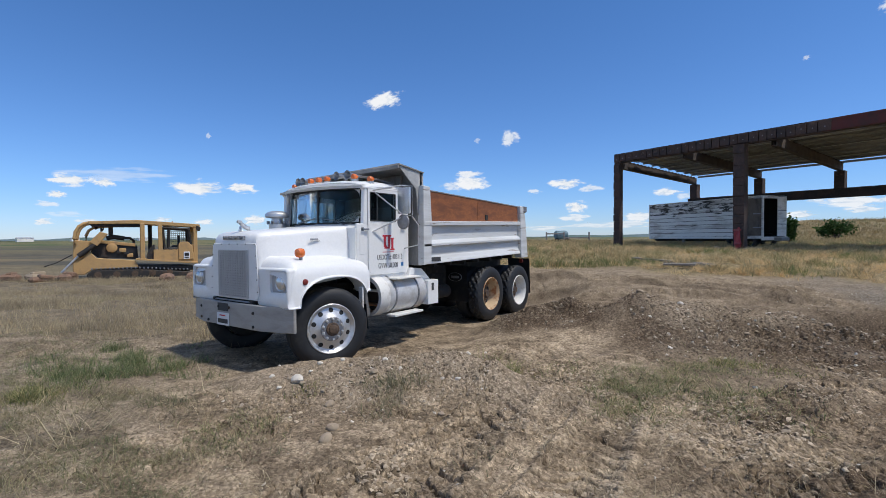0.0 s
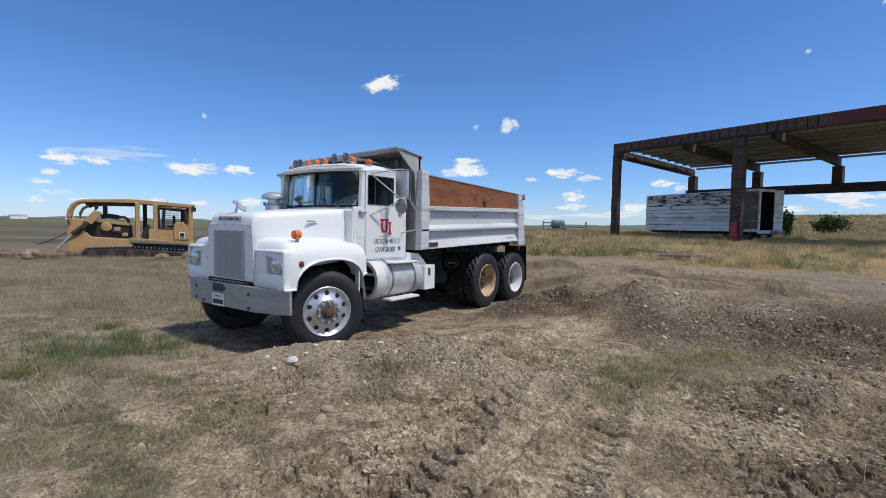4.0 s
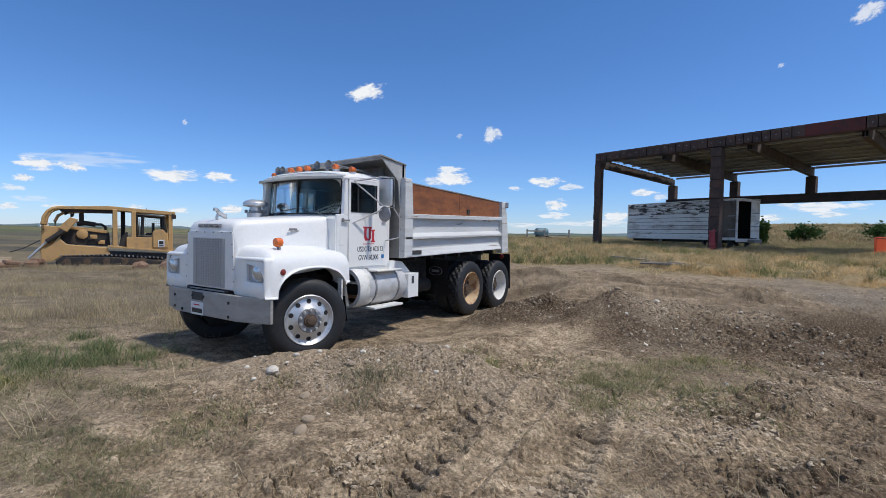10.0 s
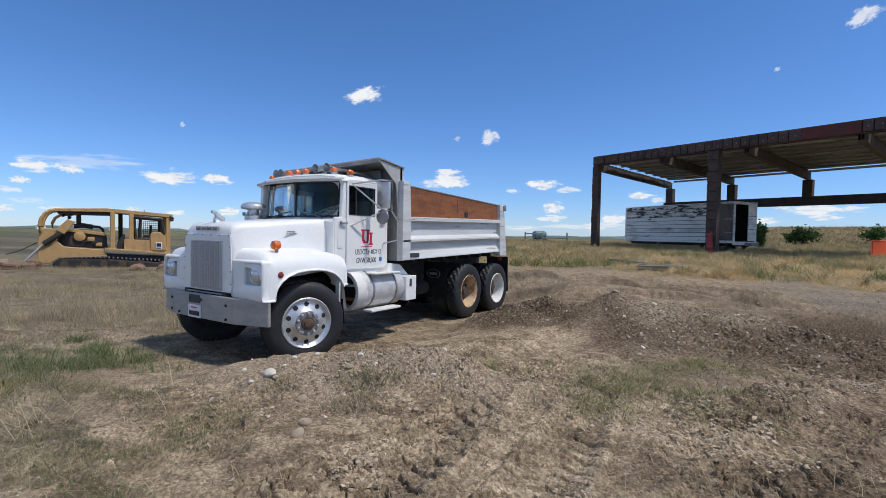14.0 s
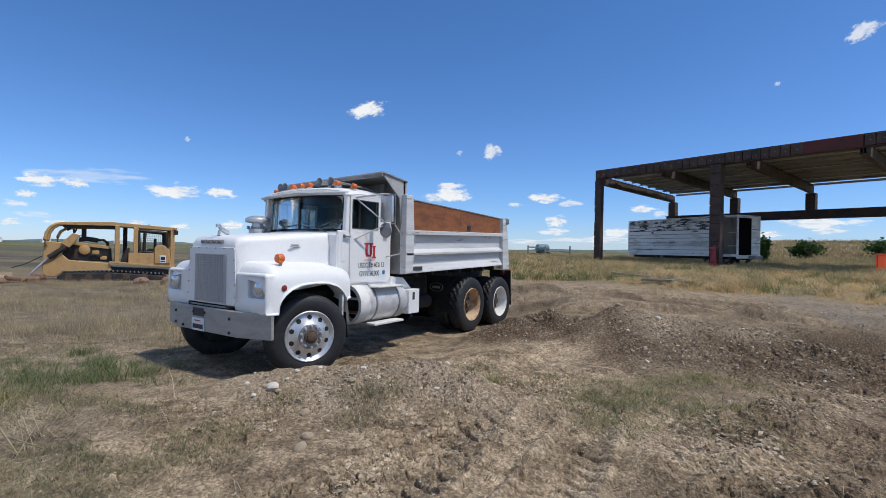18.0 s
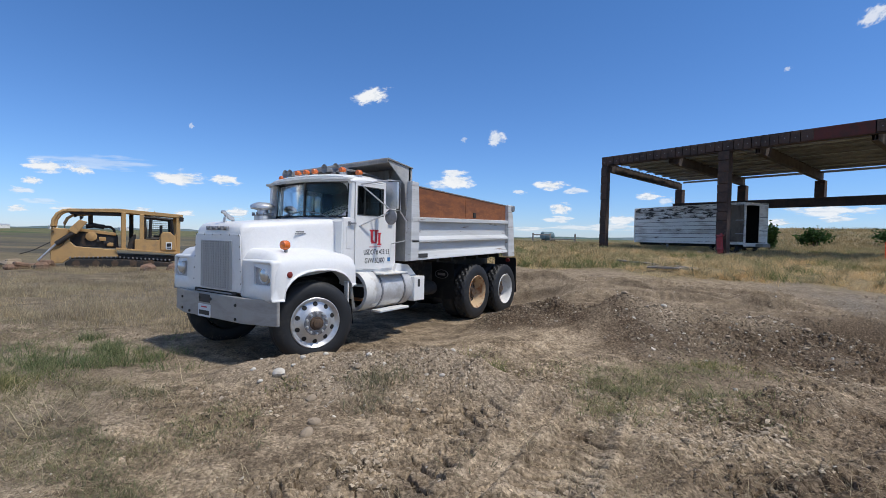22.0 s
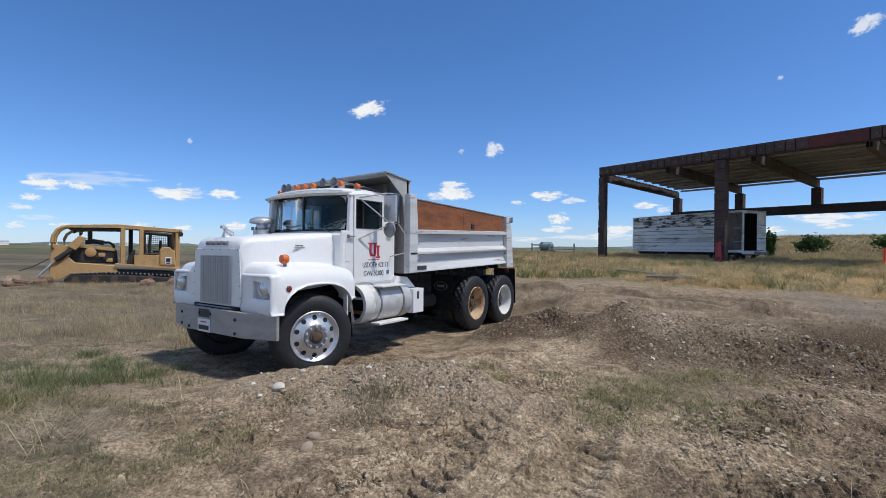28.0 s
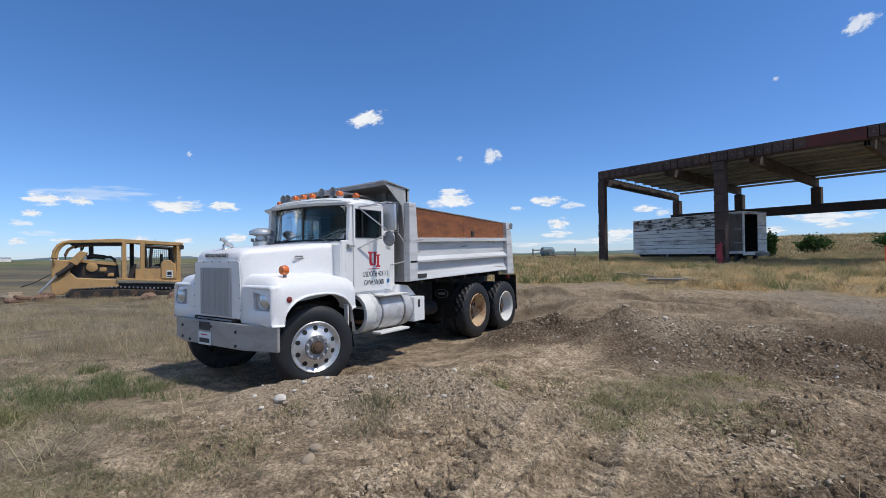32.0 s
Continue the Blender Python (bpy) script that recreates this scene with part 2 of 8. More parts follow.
def prism(outline, depth, m=None, bm=None, w=0.0, axis="y"):
    """An outline of (x, z) pairs given thickness along y (or of (y, z) along x, or (x, y) along z), from 0 to depth."""
    b = bmesh.new()
    put = {"y": lambda u, v, d: (u, d, v), "x": lambda u, v, d: (d, u, v), "z": lambda u, v, d: (u, v, d)}[axis]
    a = [b.verts.new(put(u, v, 0)) for u, v in outline]
    c = [b.verts.new(put(u, v, depth)) for u, v in outline]
    n = len(a)
    b.faces.new(a)
    b.faces.new(c[::-1])
    for i in range(n):
        b.faces.new((a[i], c[i], c[(i + 1) % n], a[(i + 1) % n]))
    bmesh.ops.recalc_face_normals(b, faces=b.faces[:])
    if w:
        bevel(b, w, 1)
    if m is not None:
        b.transform(m)
    return join(bm, b)


def loft(sections, bm=None, close_ends=True):
    """A skin over sections that have the same number of points."""
    b = bmesh.new() if bm is None else bm
    rows = [[b.verts.new(p) for p in s] for s in sections]
    n = len(rows[0])
    for r0, r1 in zip(rows, rows[1:]):
        for k in range(n):
            b.faces.new((r0[k], r0[(k + 1) % n], r1[(k + 1) % n], r1[k]))
    if close_ends:
        b.faces.new(rows[0][::-1])
        b.faces.new(rows[-1])
    bmesh.ops.recalc_face_normals(b, faces=b.faces[:])
    return b


def strip(points, width_vec, bm=None, thick=0.0):
    """A bent sheet that follows points and is width_vec wide."""
    b = bmesh.new()
    w = Vector(width_vec)
    a = [b.verts.new(Vector(p)) for p in points]
    c = [b.verts.new(Vector(p) + w) for p in points]
    for i in range(len(a) - 1):
        b.faces.new((a[i], a[i + 1], c[i + 1], c[i]))
    if thick:
        bmesh.ops.solidify(b, geom=b.faces[:], thickness=thick)
        bmesh.ops.recalc_face_normals(b, faces=b.faces[:])
    return join(bm, b)


# ---- ground ----
def lattice(x, y, seed):
    h = np.sin(x * 127.1 + y * 311.7 + seed * 74.7) * 43758.5453
    return h - np.floor(h)


def vnoise(x, y, seed=0):
    xi, yi = np.floor(x), np.floor(y)
    u, v = x - xi, y - yi
    u, v = u * u * (3 - 2 * u), v * v * (3 - 2 * v)
    return (lattice(xi, yi, seed) * (1 - u) + lattice(xi + 1, yi, seed) * u) * (1 - v) + (lattice(xi, yi + 1, seed) * (1 - u) + lattice(xi + 1, yi + 1, seed) * u) * v


def fbm(x, y, octaves=4, seed=0, gain=0.5):
    total, amp = 0.0, 1.0
    for k in range(octaves):
        total = total + (vnoise(x * 2 ** k + 17.3 * k, y * 2 ** k - 9.1 * k, seed + k) - 0.5) * amp
        amp *= gain
    return total


def step(a, b, x):
    t = np.clip((x - a) / (b - a), 0, 1)
    return t * t * (3 - 2 * t)


def plates(x, y, seed):
    """Broken crust: uneven tilted plates between cracks. Gives the height (about -0.5 to 0.5), the cracks (1 in a crack) and a number for each plate."""
    xi, yi = np.floor(x), np.floor(y)
    f1, f2 = np.full_like(x, 9.0), np.full_like(x, 9.0)
    lift, shade = np.zeros_like(x), np.zeros_like(x)
    for i in (-1, 0, 1):
        for j in (-1, 0, 1):
            cx, cy = xi + i, yi + j
            px = cx + 0.1 + 0.8 * lattice(cx, cy, seed)
            py = cy + 0.1 + 0.8 * lattice(cx, cy, seed + 3)
            dx, dy = x - px, y - py
            d = np.hypot(dx, dy)
            tone = lattice(cx, cy, seed + 11)
            own = (lattice(cx, cy, seed + 5) - 0.5) + (lattice(cx, cy, seed + 7) - 0.5) * 1.1 * dx + (lattice(cx, cy, seed + 9) - 0.5) * 1.1 * dy
            first = d < f1
            f2 = np.where(first, f1, np.minimum(f2, d))
            lift = np.where(first, own, lift)
            shade = np.where(first, tone, shade)
            f1 = np.where(first, d, f1)
    return lift, 1 - step(0.015, 0.11, f2 - f1), shade


def ridge(r, f, a, b, width, height, front=None, power=2):
    """A bank of earth along the line a to b, with falling ends. front: width of the side towards the camera's spot."""
    dx, dy = b[0] - a[0], b[1] - a[1]
    ln = math.hypot(dx, dy)
    t = np.clip(((r - a[0]) * dx + (f - a[1]) * dy) / ln ** 2, 0, 1)
    px, py = r - (a[0] + t * dx), f - (a[1] + t * dy)
    d = np.hypot(px, py)
    w = width if front is None else np.where(py < 0, front, width)
    return height * np.exp(-(d / w) ** power)


def rut(r, f, a, b, width):
    return ridge(r, f, a, b, width, 1.0)


# low ridges of pressed-out earth along the track behind the truck
ROAD_RIDGES = (((1.3, 12.2), (9.0, 9.9), 0.06), ((2.6, 11.5), (9.5, 9.2), 0.05), ((1.6, 10.4), (7.0, 9.1), 0.05), ((1.5, 12.6), (8.0, 10.7), 0.10), ((1.2, 11.6), (7.5, 10.0), 0.09), ((2.0, 10.7), (6.5, 9.6), 0.09), ((3.2, 12.6), (6.9, 10.1), 0.11), ((2.4, 9.9), (5.2, 9.2), 0.07), ((6.5, 10.8), (10.5, 9.6), 0.08), ((1.8, 13.2), (5.5, 12.2), 0.08))


def zones(r, f):
    """Weights of the ground's kinds: meadow, gravel road, freshly dug earth with painted heap and ridge shade."""
    n = fbm(r * 0.7, f * 0.7, 4, 40)
    edge_right = 14.2 - 0.33 * np.maximum(r - 2.0, 0) + n * 1.5
    meadow_right = step(-0.4, 0.9, f - edge_right) * step(-1.0, 1.5, r + 0.02 * f)
    meadow_left = step(-0.5, 2.2, f - (7.6 + n * 3.0)) * step(-2.2, -4.0, r + n * 1.5)
    back = step(14, 18, f)
    meadow = np.clip(np.maximum(np.maximum(meadow_right, meadow_left), back), 0, 1)
    gravel = step(0.3, 1.4, f - (edge_right - 2.6 - 0.8 * np.clip(r - 6, 0, 2))) * (1 - meadow) * step(7.5, 11.0, r + n * 3)
    crest = np.where(r < 2.9, 8.88 + 0.09 * (r - 0.85), 8.46 - 0.11 * (r - 3.25)) + 0.25 * fbm(r * 2.5, r * 0.7, 3, 19)
    # dug colour also carries the shade on the heaps' near faces, up to the crest
    face = (1 - step(-0.05, 0.10, f - crest)) * step(7.5, 8.3, f + n * 0.6 + 0.25 * np.maximum(r - 2.9, 0)) * step(0.4, 0.8, r + n) * (1 - step(6.2, 6.8, r)) * (1 - 0.40 * step(2.4, 3.0, r + 0.5 * n))
    soil = np.clip(rut(r, f, (3.4, 7.3), (9.5, 6.2), 1.0) * 1.1 + rut(r, f, (5.0, 6.1), (9.5, 5.0), 0.6) + n * 1.1 - 0.12, 0, 1) * step(4.2, 5.4, f + n) * (1 - step(-0.05, 0.10, f - crest))
    pit = np.maximum(rut(r, f, (6.5, 8.35), (10.2, 8.75), 1.0) * 1.15, np.clip(rut(r, f, (1.55, 3.25), (2.6, 3.1), 0.42) * 1.2 + n * 1.4 - 0.25, 0, 1))
    brown = step(2.0, 4.0, r + n * 2) * (1 - step(6, 8, f)) * np.clip(0.45 + n * 1.2, 0, 0.8)
    dug = np.clip(np.maximum(np.maximum(face * np.clip(0.85 + n, 0, 1), brown), np.maximum(soil, pit)), 0, 1)
    # dark lines on the ridges' near sides put their cast shadow into dug
    for a, b, hgt in ROAD_RIDGES:
        dug = np.maximum(dug, rut(r, f + 0.30 * fbm(r * 0.8, f * 0.8, 3, 77) + 0.06, a, b, 0.07) * step(0.45, 0.9, vnoise(r * 1.3 + a[0], f * 1.3, 78) + 0.2) * 0.6)
    return meadow, gravel, dug


def stony_weight(r, f):
    """Gravelly earth pushed up before the truck and on the pale heap."""
    n = fbm(r * 1.7, f * 1.7, 3, 52)
    bank = rut(r, f, (-1.9, 5.25), (0.5, 5.15), 0.55) + 0.62 * rut(r, f, (3.0, 8.05), (6.0, 7.95), 0.42)
    return np.clip(bank * 1.25 + n * 0.9 - 0.15, 0, 1)


def truck_pad(r, f):
    x = SITE.x + RIGHT.x * r + FWD.x * f
    y = SITE.y + RIGHT.y * r + FWD.y * f
    dx = np.maximum(np.maximum(-1.1 - x, x - 6.6), 0)
    dy = np.maximum(np.abs(y) - 1.45, 0)
    return 1 - step(0.0, 1.5, np.hypot(dx, dy)), x, y


def track_weight(r, f):
    """The rolled track behind the heaps."""
    return step(0.1, 0.4, f - np.where(r < 2.9, 9.1, 8.55 - 0.11 * (r - 3.25))) * step(0.6, 1.6, r) * (1 - step(13.5, 15.5, f))


def crust_plates(r, f):
    out = np.zeros((6,) + r.shape)
    near = (f > 0.5) & (f < 17)
    r, f = r[near], f[near]
    wr, wf = r + 0.12 * fbm(r * 5, f * 5, 3, 91), f + 0.12 * fbm(r * 5, f * 5, 3, 95)
    for k, layer in enumerate(plates(wr / 0.19, wf / 0.17, 101) + plates(wr / 0.066 + 3, wf / 0.060, 131)):
        out[k][near] = layer
    return out[:3], out[3:]


def churn_weight(r, f):
    """How far the crust is broken up; low on the smooth rolled patches."""
    calm = np.maximum(np.maximum(rut(r, f, (0.55, 3.3), (1.0, 3.6), 0.5), rut(r, f, (-3.0, 5.9), (-2.2, 5.1), 0.35)), np.maximum(rut(r, f, (0.6, 7.0), (2.2, 6.9), 0.45), rut(r, f, (-1.5, 3.2), (-1.2, 3.6), 0.3)))
    return step(-0.22, 0.12, fbm(r * 0.9, f * 0.9, 3, 33)) * (1 - 0.9 * calm)


def height(r, f):
    r, f = np.atleast_1d(np.asarray(r, float)), np.atleast_1d(np.asarray(f, float))
    right = step(-7.0, 1.5, r + 0.02 * f)
    z = 0.10 + (0.78 * step(6.0, 15.0, f) + 0.25 * step(15, 28, f)) * right - 0.50 * step(5.0, 22.0, f) * (1 - right)
    z = z - 0.6 * step(30, 300, f) * (1 - right)
    ratio = r / np.maximum(f, 1.0)
    z = z + (2.9 * step(0.36, 0.72, ratio) + 0.5 * step(0.7, 1.2, ratio)) * step(34, 72, f) * (1 - 0.8 * step(110, 400, f))
    z = z + 0.3 * fbm(r * 0.05, f * 0.05, 3, 5) * step(12, 60, f) * (1 - step(200, 600, f))
    pad, x, y = truck_pad(r, f)
    z = z * (1 - pad) + pad * 0.015
    near = 1 - step(16, 30, f)
    # banks thrown up by the wheels and the blade
    z = z + ridge(r, f, (-1.95, 5.55), (-0.15, 5.45), 0.36, 0.28, 0.75) * (1 + 0.5 * fbm(r * 2, f * 2, 3, 9))
    z = z + ridge(r, f, (-0.3, 5.4), (0.6, 5.1), 0.30, 0.12, 0.6)
    z = z + ridge(r, f, (0.85, 8.85), (2.6, 8.95), 0.20, 0.23, 0.50) * (1 + 0.8 * fbm(r * 3, f * 3, 3, 12))
    z = z + ridge(r, f, (3.2, 8.4), (3.6, 8.35), 0.30, 0.08, 0.75) + ridge(r, f, (3.05, 8.25), (3.3, 8.25), 0.40, 0.22, 0.70, 1.25) + ridge(r, f, (3.25, 8.45), (5.8, 8.2), 0.26, 0.25, 0.85) * (1 + 0.5 * fbm(r * 1.6, f * 1.6, 4, 15))
    z = z - ridge(r, f, (6.6, 8.1), (10.2, 8.5), 0.75, 0.50, None, 6) + ridge(r, f, (6.0, 7.3), (9.5, 7.0), 0.5, 0.10)
    z = z + ridge(r, f, (2.2, 5.6), (5.5, 4.6), 0.8, 0.07)
    for a, b, hgt in ROAD_RIDGES:
        wave = 0.30 * fbm(r * 0.8, f * 0.8, 3, 77)
        z = z + (ridge(r, f + wave, a, b, 0.08, hgt * 0.9) - ridge(r, f + wave + 0.2, a, b, 0.10, hgt * 0.6)) * step(0.2, 0.7, vnoise(r * 1.3 + a[0], f * 1.3, 78) + 0.2)
    # wheel tracks with tread marks
    pressed = np.zeros_like(z)
    meadow, gravel, dug = zones(r, f)
    for a, b, w, s in (((-0.75, 2.2), (0.75, 5.3), 0.32, 1), ((0.25, 2.2), (1.5, 4.6), 0.30, 2), ((1.6, 2.3), (8.0, 5.6), 0.42, 3), ((0.9, 2.2), (4.2, 4.6), 0.36, 6), ((-0.9, 6.5), (1.4, 6.9), 0.34, 7), ((1.2, 11.2), (9.0, 9.4), 0.4, 4), ((1.6, 12.9), (10, 10.6), 0.4, 5)):
        dx, dy = b[0] - a[0], b[1] - a[1]
        ln = math.hypot(dx, dy)
        along = ((r - a[0]) * dx + (f - a[1]) * dy) / ln
        across = ((r - a[0]) * dy - (f - a[1]) * dx) / ln
        inside = rut(r, f, a, b, w)
        wob = along + 0.8 * np.abs(across) + 0.25 * fbm(r * 1.3, f * 1.3, 3, 50 + s)
        phase = wob / 0.22 - np.floor(wob / 0.22)
        groove = 1 - step(0.07, 0.15, np.abs(phase - 0.5 + 0.1 * (vnoise(r * 14, f * 14, s) - 0.5)))
        groove = groove * step(-0.2, 0.1, fbm(r * 1.1, f * 1.1, 3, 60 + s)) * step(0.25, 0.6, inside)
        edge = np.exp(-((np.abs(across) - w * 0.95) / 0.07) ** 2) * step(0.2, 0.35, inside)
        z = z + (inside * -0.03 - 0.052 * groove + 0.045 * edge + 0.012 * inside * (vnoise(np.floor(wob / 0.22) * 1.7, across * 3, s) - 0.5) * 2) * (1 - pad)
        pressed = np.maximum(pressed, inside)
    churn = churn_weight(r, f)
    rough = fbm(r * 1.1, f * 1.1, 3, 20) * 0.07 + fbm(r * 3.5, f * 3.5, 2, 24, 0.5) * 0.030
    (lift, crack, tone), (lift2, crack2, tone2) = crust_plates(r, f)
    broken = step(-0.12, 0.10, fbm(r * 2.3, f * 2.3, 3, 36))
    fresh = step(7.5, 4.5, f) * step(-3.0, -1.2, r)
    crust = ((0.026 + 0.016 * fresh) * lift - (0.030 + 0.014 * fresh) * crack * (0.2 + 0.8 * broken)) * (0.1 + 0.9 * churn) + (0.014 * lift2 - 0.019 * crack2 * step(-0.15, 0.2, fbm(r * 3.1, f * 3.1, 2, 39))) * (0.12 + 0.88 * churn) * step(13, 8, f)
    lumps = np.abs(fbm(r * 5.0, f * 5.0, 3, 27, 0.5)) * 0.024 * churn + np.abs(fbm(r * 17, f * 17, 2, 29, 0.5)) * 0.018 * (0.2 + 0.8 * churn) * (1 + 1.5 * dug)
    road = track_weight(r, f) * (1 - meadow)
    lumps = lumps * (1 - 0.88 * road)
    lumps = (lumps + np.abs(fbm(r * 38, f * 38, 2, 47, 0.5)) * 0.007 * step(12, 6, f)) * (1 - 0.55 * pressed) + crust * (1 - 0.35 * pressed) * (1 - 0.8 * meadow) * (1 - 0.85 * road)
    z = z + near * (rough * (1 - 0.75 * np.maximum(gravel, road)) + lumps * (1 - 0.55 * gravel) * (1 - 0.3 * meadow) * (1 + 0.7 * dug)) * (1 - 0.6 * pad)
    return z


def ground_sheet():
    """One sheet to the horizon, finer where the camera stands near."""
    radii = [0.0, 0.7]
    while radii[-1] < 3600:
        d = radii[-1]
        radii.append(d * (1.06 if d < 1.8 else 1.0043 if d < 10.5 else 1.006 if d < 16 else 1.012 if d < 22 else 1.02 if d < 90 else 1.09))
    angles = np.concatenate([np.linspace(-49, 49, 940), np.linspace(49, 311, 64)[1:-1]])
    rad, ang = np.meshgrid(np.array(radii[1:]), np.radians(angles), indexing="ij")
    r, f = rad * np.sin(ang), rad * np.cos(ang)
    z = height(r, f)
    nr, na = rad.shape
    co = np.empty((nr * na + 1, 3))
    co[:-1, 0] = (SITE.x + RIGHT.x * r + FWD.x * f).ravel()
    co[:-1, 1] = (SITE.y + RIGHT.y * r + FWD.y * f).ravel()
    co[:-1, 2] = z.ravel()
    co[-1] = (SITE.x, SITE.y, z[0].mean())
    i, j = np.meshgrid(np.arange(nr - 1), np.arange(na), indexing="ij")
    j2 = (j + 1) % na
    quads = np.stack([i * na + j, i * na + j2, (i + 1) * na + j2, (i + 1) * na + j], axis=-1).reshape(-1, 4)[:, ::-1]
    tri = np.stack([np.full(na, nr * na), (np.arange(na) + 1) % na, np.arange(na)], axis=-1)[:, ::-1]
    me = bpy.data.meshes.new("ground")
    me.vertices.add(len(co))
    me.vertices.foreach_set("co", co.ravel())
    me.loops.add(quads.size + tri.size)
    me.loops.foreach_set("vertex_index", np.concatenate([quads.ravel(), tri.ravel()]).astype(np.int32))
    me.polygons.add(len(quads) + len(tri))
    me.polygons.foreach_set("loop_start", np.concatenate([np.arange(len(quads)) * 4, quads.size + np.arange(len(tri)) * 3]).astype(np.int32))
    me.update(calc_edges=True)
    me.polygons.foreach_set("use_smooth", np.ones(len(me.polygons), bool))
    plough = step(24, 32, f) * (1 - step(150, 260, f)) * step(0.05, -0.25, r / np.maximum(f, 1.0)) * np.clip(0.75 + 1.2 * fbm(r * 0.03, f * 0.12, 3, 44), 0, 1)
    big, small = crust_plates(r, f)
    for name, w in zip(("meadow", "gravel", "dug", "plough", "crust", "waste", "track", "stony", "litter"), (*zones(r, f), plough, 0.6 * big[2] + 0.4 * small[2], step(-2.0, -3.8, r + 1.5 * fbm(r * 0.6, f * 0.6, 3, 48)) * (1 - step(22, 34, f)), track_weight(r, f), stony_weight(r, f), churn_weight(r, f))):
        a = me.attributes.new(name, "FLOAT", "POINT")
        a.data.foreach_set("value", np.append(w.ravel(), 0.0).astype(np.float32))
    ob = new("ground", me)
    me.materials.append(ground_material())
    if me.polygons[0].normal.z < 0:
        me.flip_normals()
    return tagged(ob, "bare churned brown earth with gravel and dry meadow", "ground", kind="structure")


def ground_material():
    m = bpy.data.materials.new("earth_gravel_and_meadow")
    m.use_nodes = True
    t = m.node_tree
    b = t.nodes["Principled BSDF"]

    def weight(name):
        a = t.nodes.new("ShaderNodeAttribute")
        a.attribute_name = name
        return a.outputs["Fac"]
    fine, mid, big = noise_tex(t, 26, 6, 0.65), noise_tex(t, 3.2, 6, 0.62), noise_tex(t, 0.45, 5, 0.6)
    dirt = ramp(t, mid, [(0.38, (0.215, 0.166, 0.113)), (0.48, (0.38, 0.30, 0.206)), (0.60, (0.475, 0.382, 0.269))])
    dirt = mix(t, ramp(t, big, [(0.46, (0, 0, 0)), (0.70, (0.8, 0.8, 0.8))]), dirt, (0.24, 0.188, 0.13), "MIX")
    litter = t.nodes.new("ShaderNodeMath")
    litter.operation = "MULTIPLY"
    t.links.new(ramp(t, noise_tex(t, 5.5, 7, 0.68, (1, 1, 1), 0.4), [(0.51, (0, 0, 0)), (0.60, (0.9, 0.9, 0.9))]), litter.inputs[0])
    t.links.new(weight("litter"), litter.inputs[1])
    dirt = mix(t, litter.outputs[0], dirt, ramp(t, fine, [(0.36, (0.10, 0.078, 0.053)), (0.64, (0.235, 0.184, 0.128))]))
    dirt = mix(t, 0.7, dirt, ramp(t, weight("crust"), [(0.15, (0.62, 0.60, 0.58)), (0.5, (0.95, 0.95, 0.95)), (0.85, (1.25, 1.26, 1.27))]), "MULTIPLY")
    dirt = mix(t, 0.5, dirt, ramp(t, fine, [(0.36, (0.34, 0.32, 0.30)), (0.50, (0.90, 0.90, 0.90)), (0.64, (1.35, 1.35, 1.35))]), "MULTIPLY")
    dug = ramp(t, fine, [(0.36, (0.056, 0.039, 0.025)), (0.5, (0.120, 0.087, 0.058)), (0.64, (0.215, 0.162, 0.112))])
    gravel = ramp(t, noise_tex(t, 38, 5, 0.7), [(0.34, (0.13, 0.111, 0.089)), (0.52, (0.235, 0.208, 0.172)), (0.68, (0.37, 0.333, 0.282))])
    meadow = ramp(t, noise_tex(t, 1.3, 6, 0.65), [(0.32, (0.17, 0.145, 0.085)), (0.5, (0.28, 0.225, 0.13)), (0.68, (0.38, 0.30, 0.17))])
    far = ramp(t, noise_tex(t, 0.02, 5, 0.6), [(0.38, (0.075, 0.125, 0.045)), (0.5, (0.17, 0.165, 0.08)), (0.64, (0.29, 0.24, 0.125))])
    co = t.nodes.new("ShaderNodeTexCoord")
    ln = t.nodes.new("ShaderNodeVectorMath")
    ln.operation = "LENGTH"
    t.links.new(co.outputs["Object"], ln.inputs[0])
    away = t.nodes.new("ShaderNodeMapRange")
    away.inputs[1].default_value, away.inputs[2].default_value = 60, 220
    t.links.new(ln.outputs["Value"], away.inputs[0])
    meadow = mix(t, away.outputs[0], meadow, far)
    meadow = mix(t, weight("waste"), meadow, ramp(t, noise_tex(t, 1.6, 6, 0.65), [(0.34, (0.13, 0.108, 0.074)), (0.5, (0.22, 0.182, 0.125)), (0.68, (0.34, 0.28, 0.19))]))
    dirt = mix(t, ramp(t, weight("waste"), [(0.0, (0, 0, 0)), (1.0, (0.75, 0.75, 0.75))]), dirt, ramp(t, mid, [(0.36, (0.135, 0.112, 0.080)), (0.50, (0.25, 0.208, 0.150)), (0.64, (0.37, 0.305, 0.222))]))
    rolled = ramp(t, noise_tex(t, 5.0, 6, 0.7, (1, 1, 1)), [(0.36, (0.20, 0.156, 0.107)), (0.48, (0.305, 0.243, 0.169)), (0.60, (0.39, 0.313, 0.222))])
    dirt = mix(t, ramp(t, weight("track"), [(0.0, (0, 0, 0)), (1.0, (0.85, 0.85, 0.85))]), dirt, rolled)
    col = mix(t, weight("dug"), dirt, dug)
    col = mix(t, weight("stony"), col, ramp(t, noise_tex(t, 30, 6, 0.75), [(0.34, (0.19, 0.150, 0.107)), (0.50, (0.33, 0.266, 0.192)), (0.68, (0.50, 0.415, 0.31))]))
    col = mix(t, weight("gravel"), col, gravel)
    col = mix(t, weight("meadow"), col, meadow)
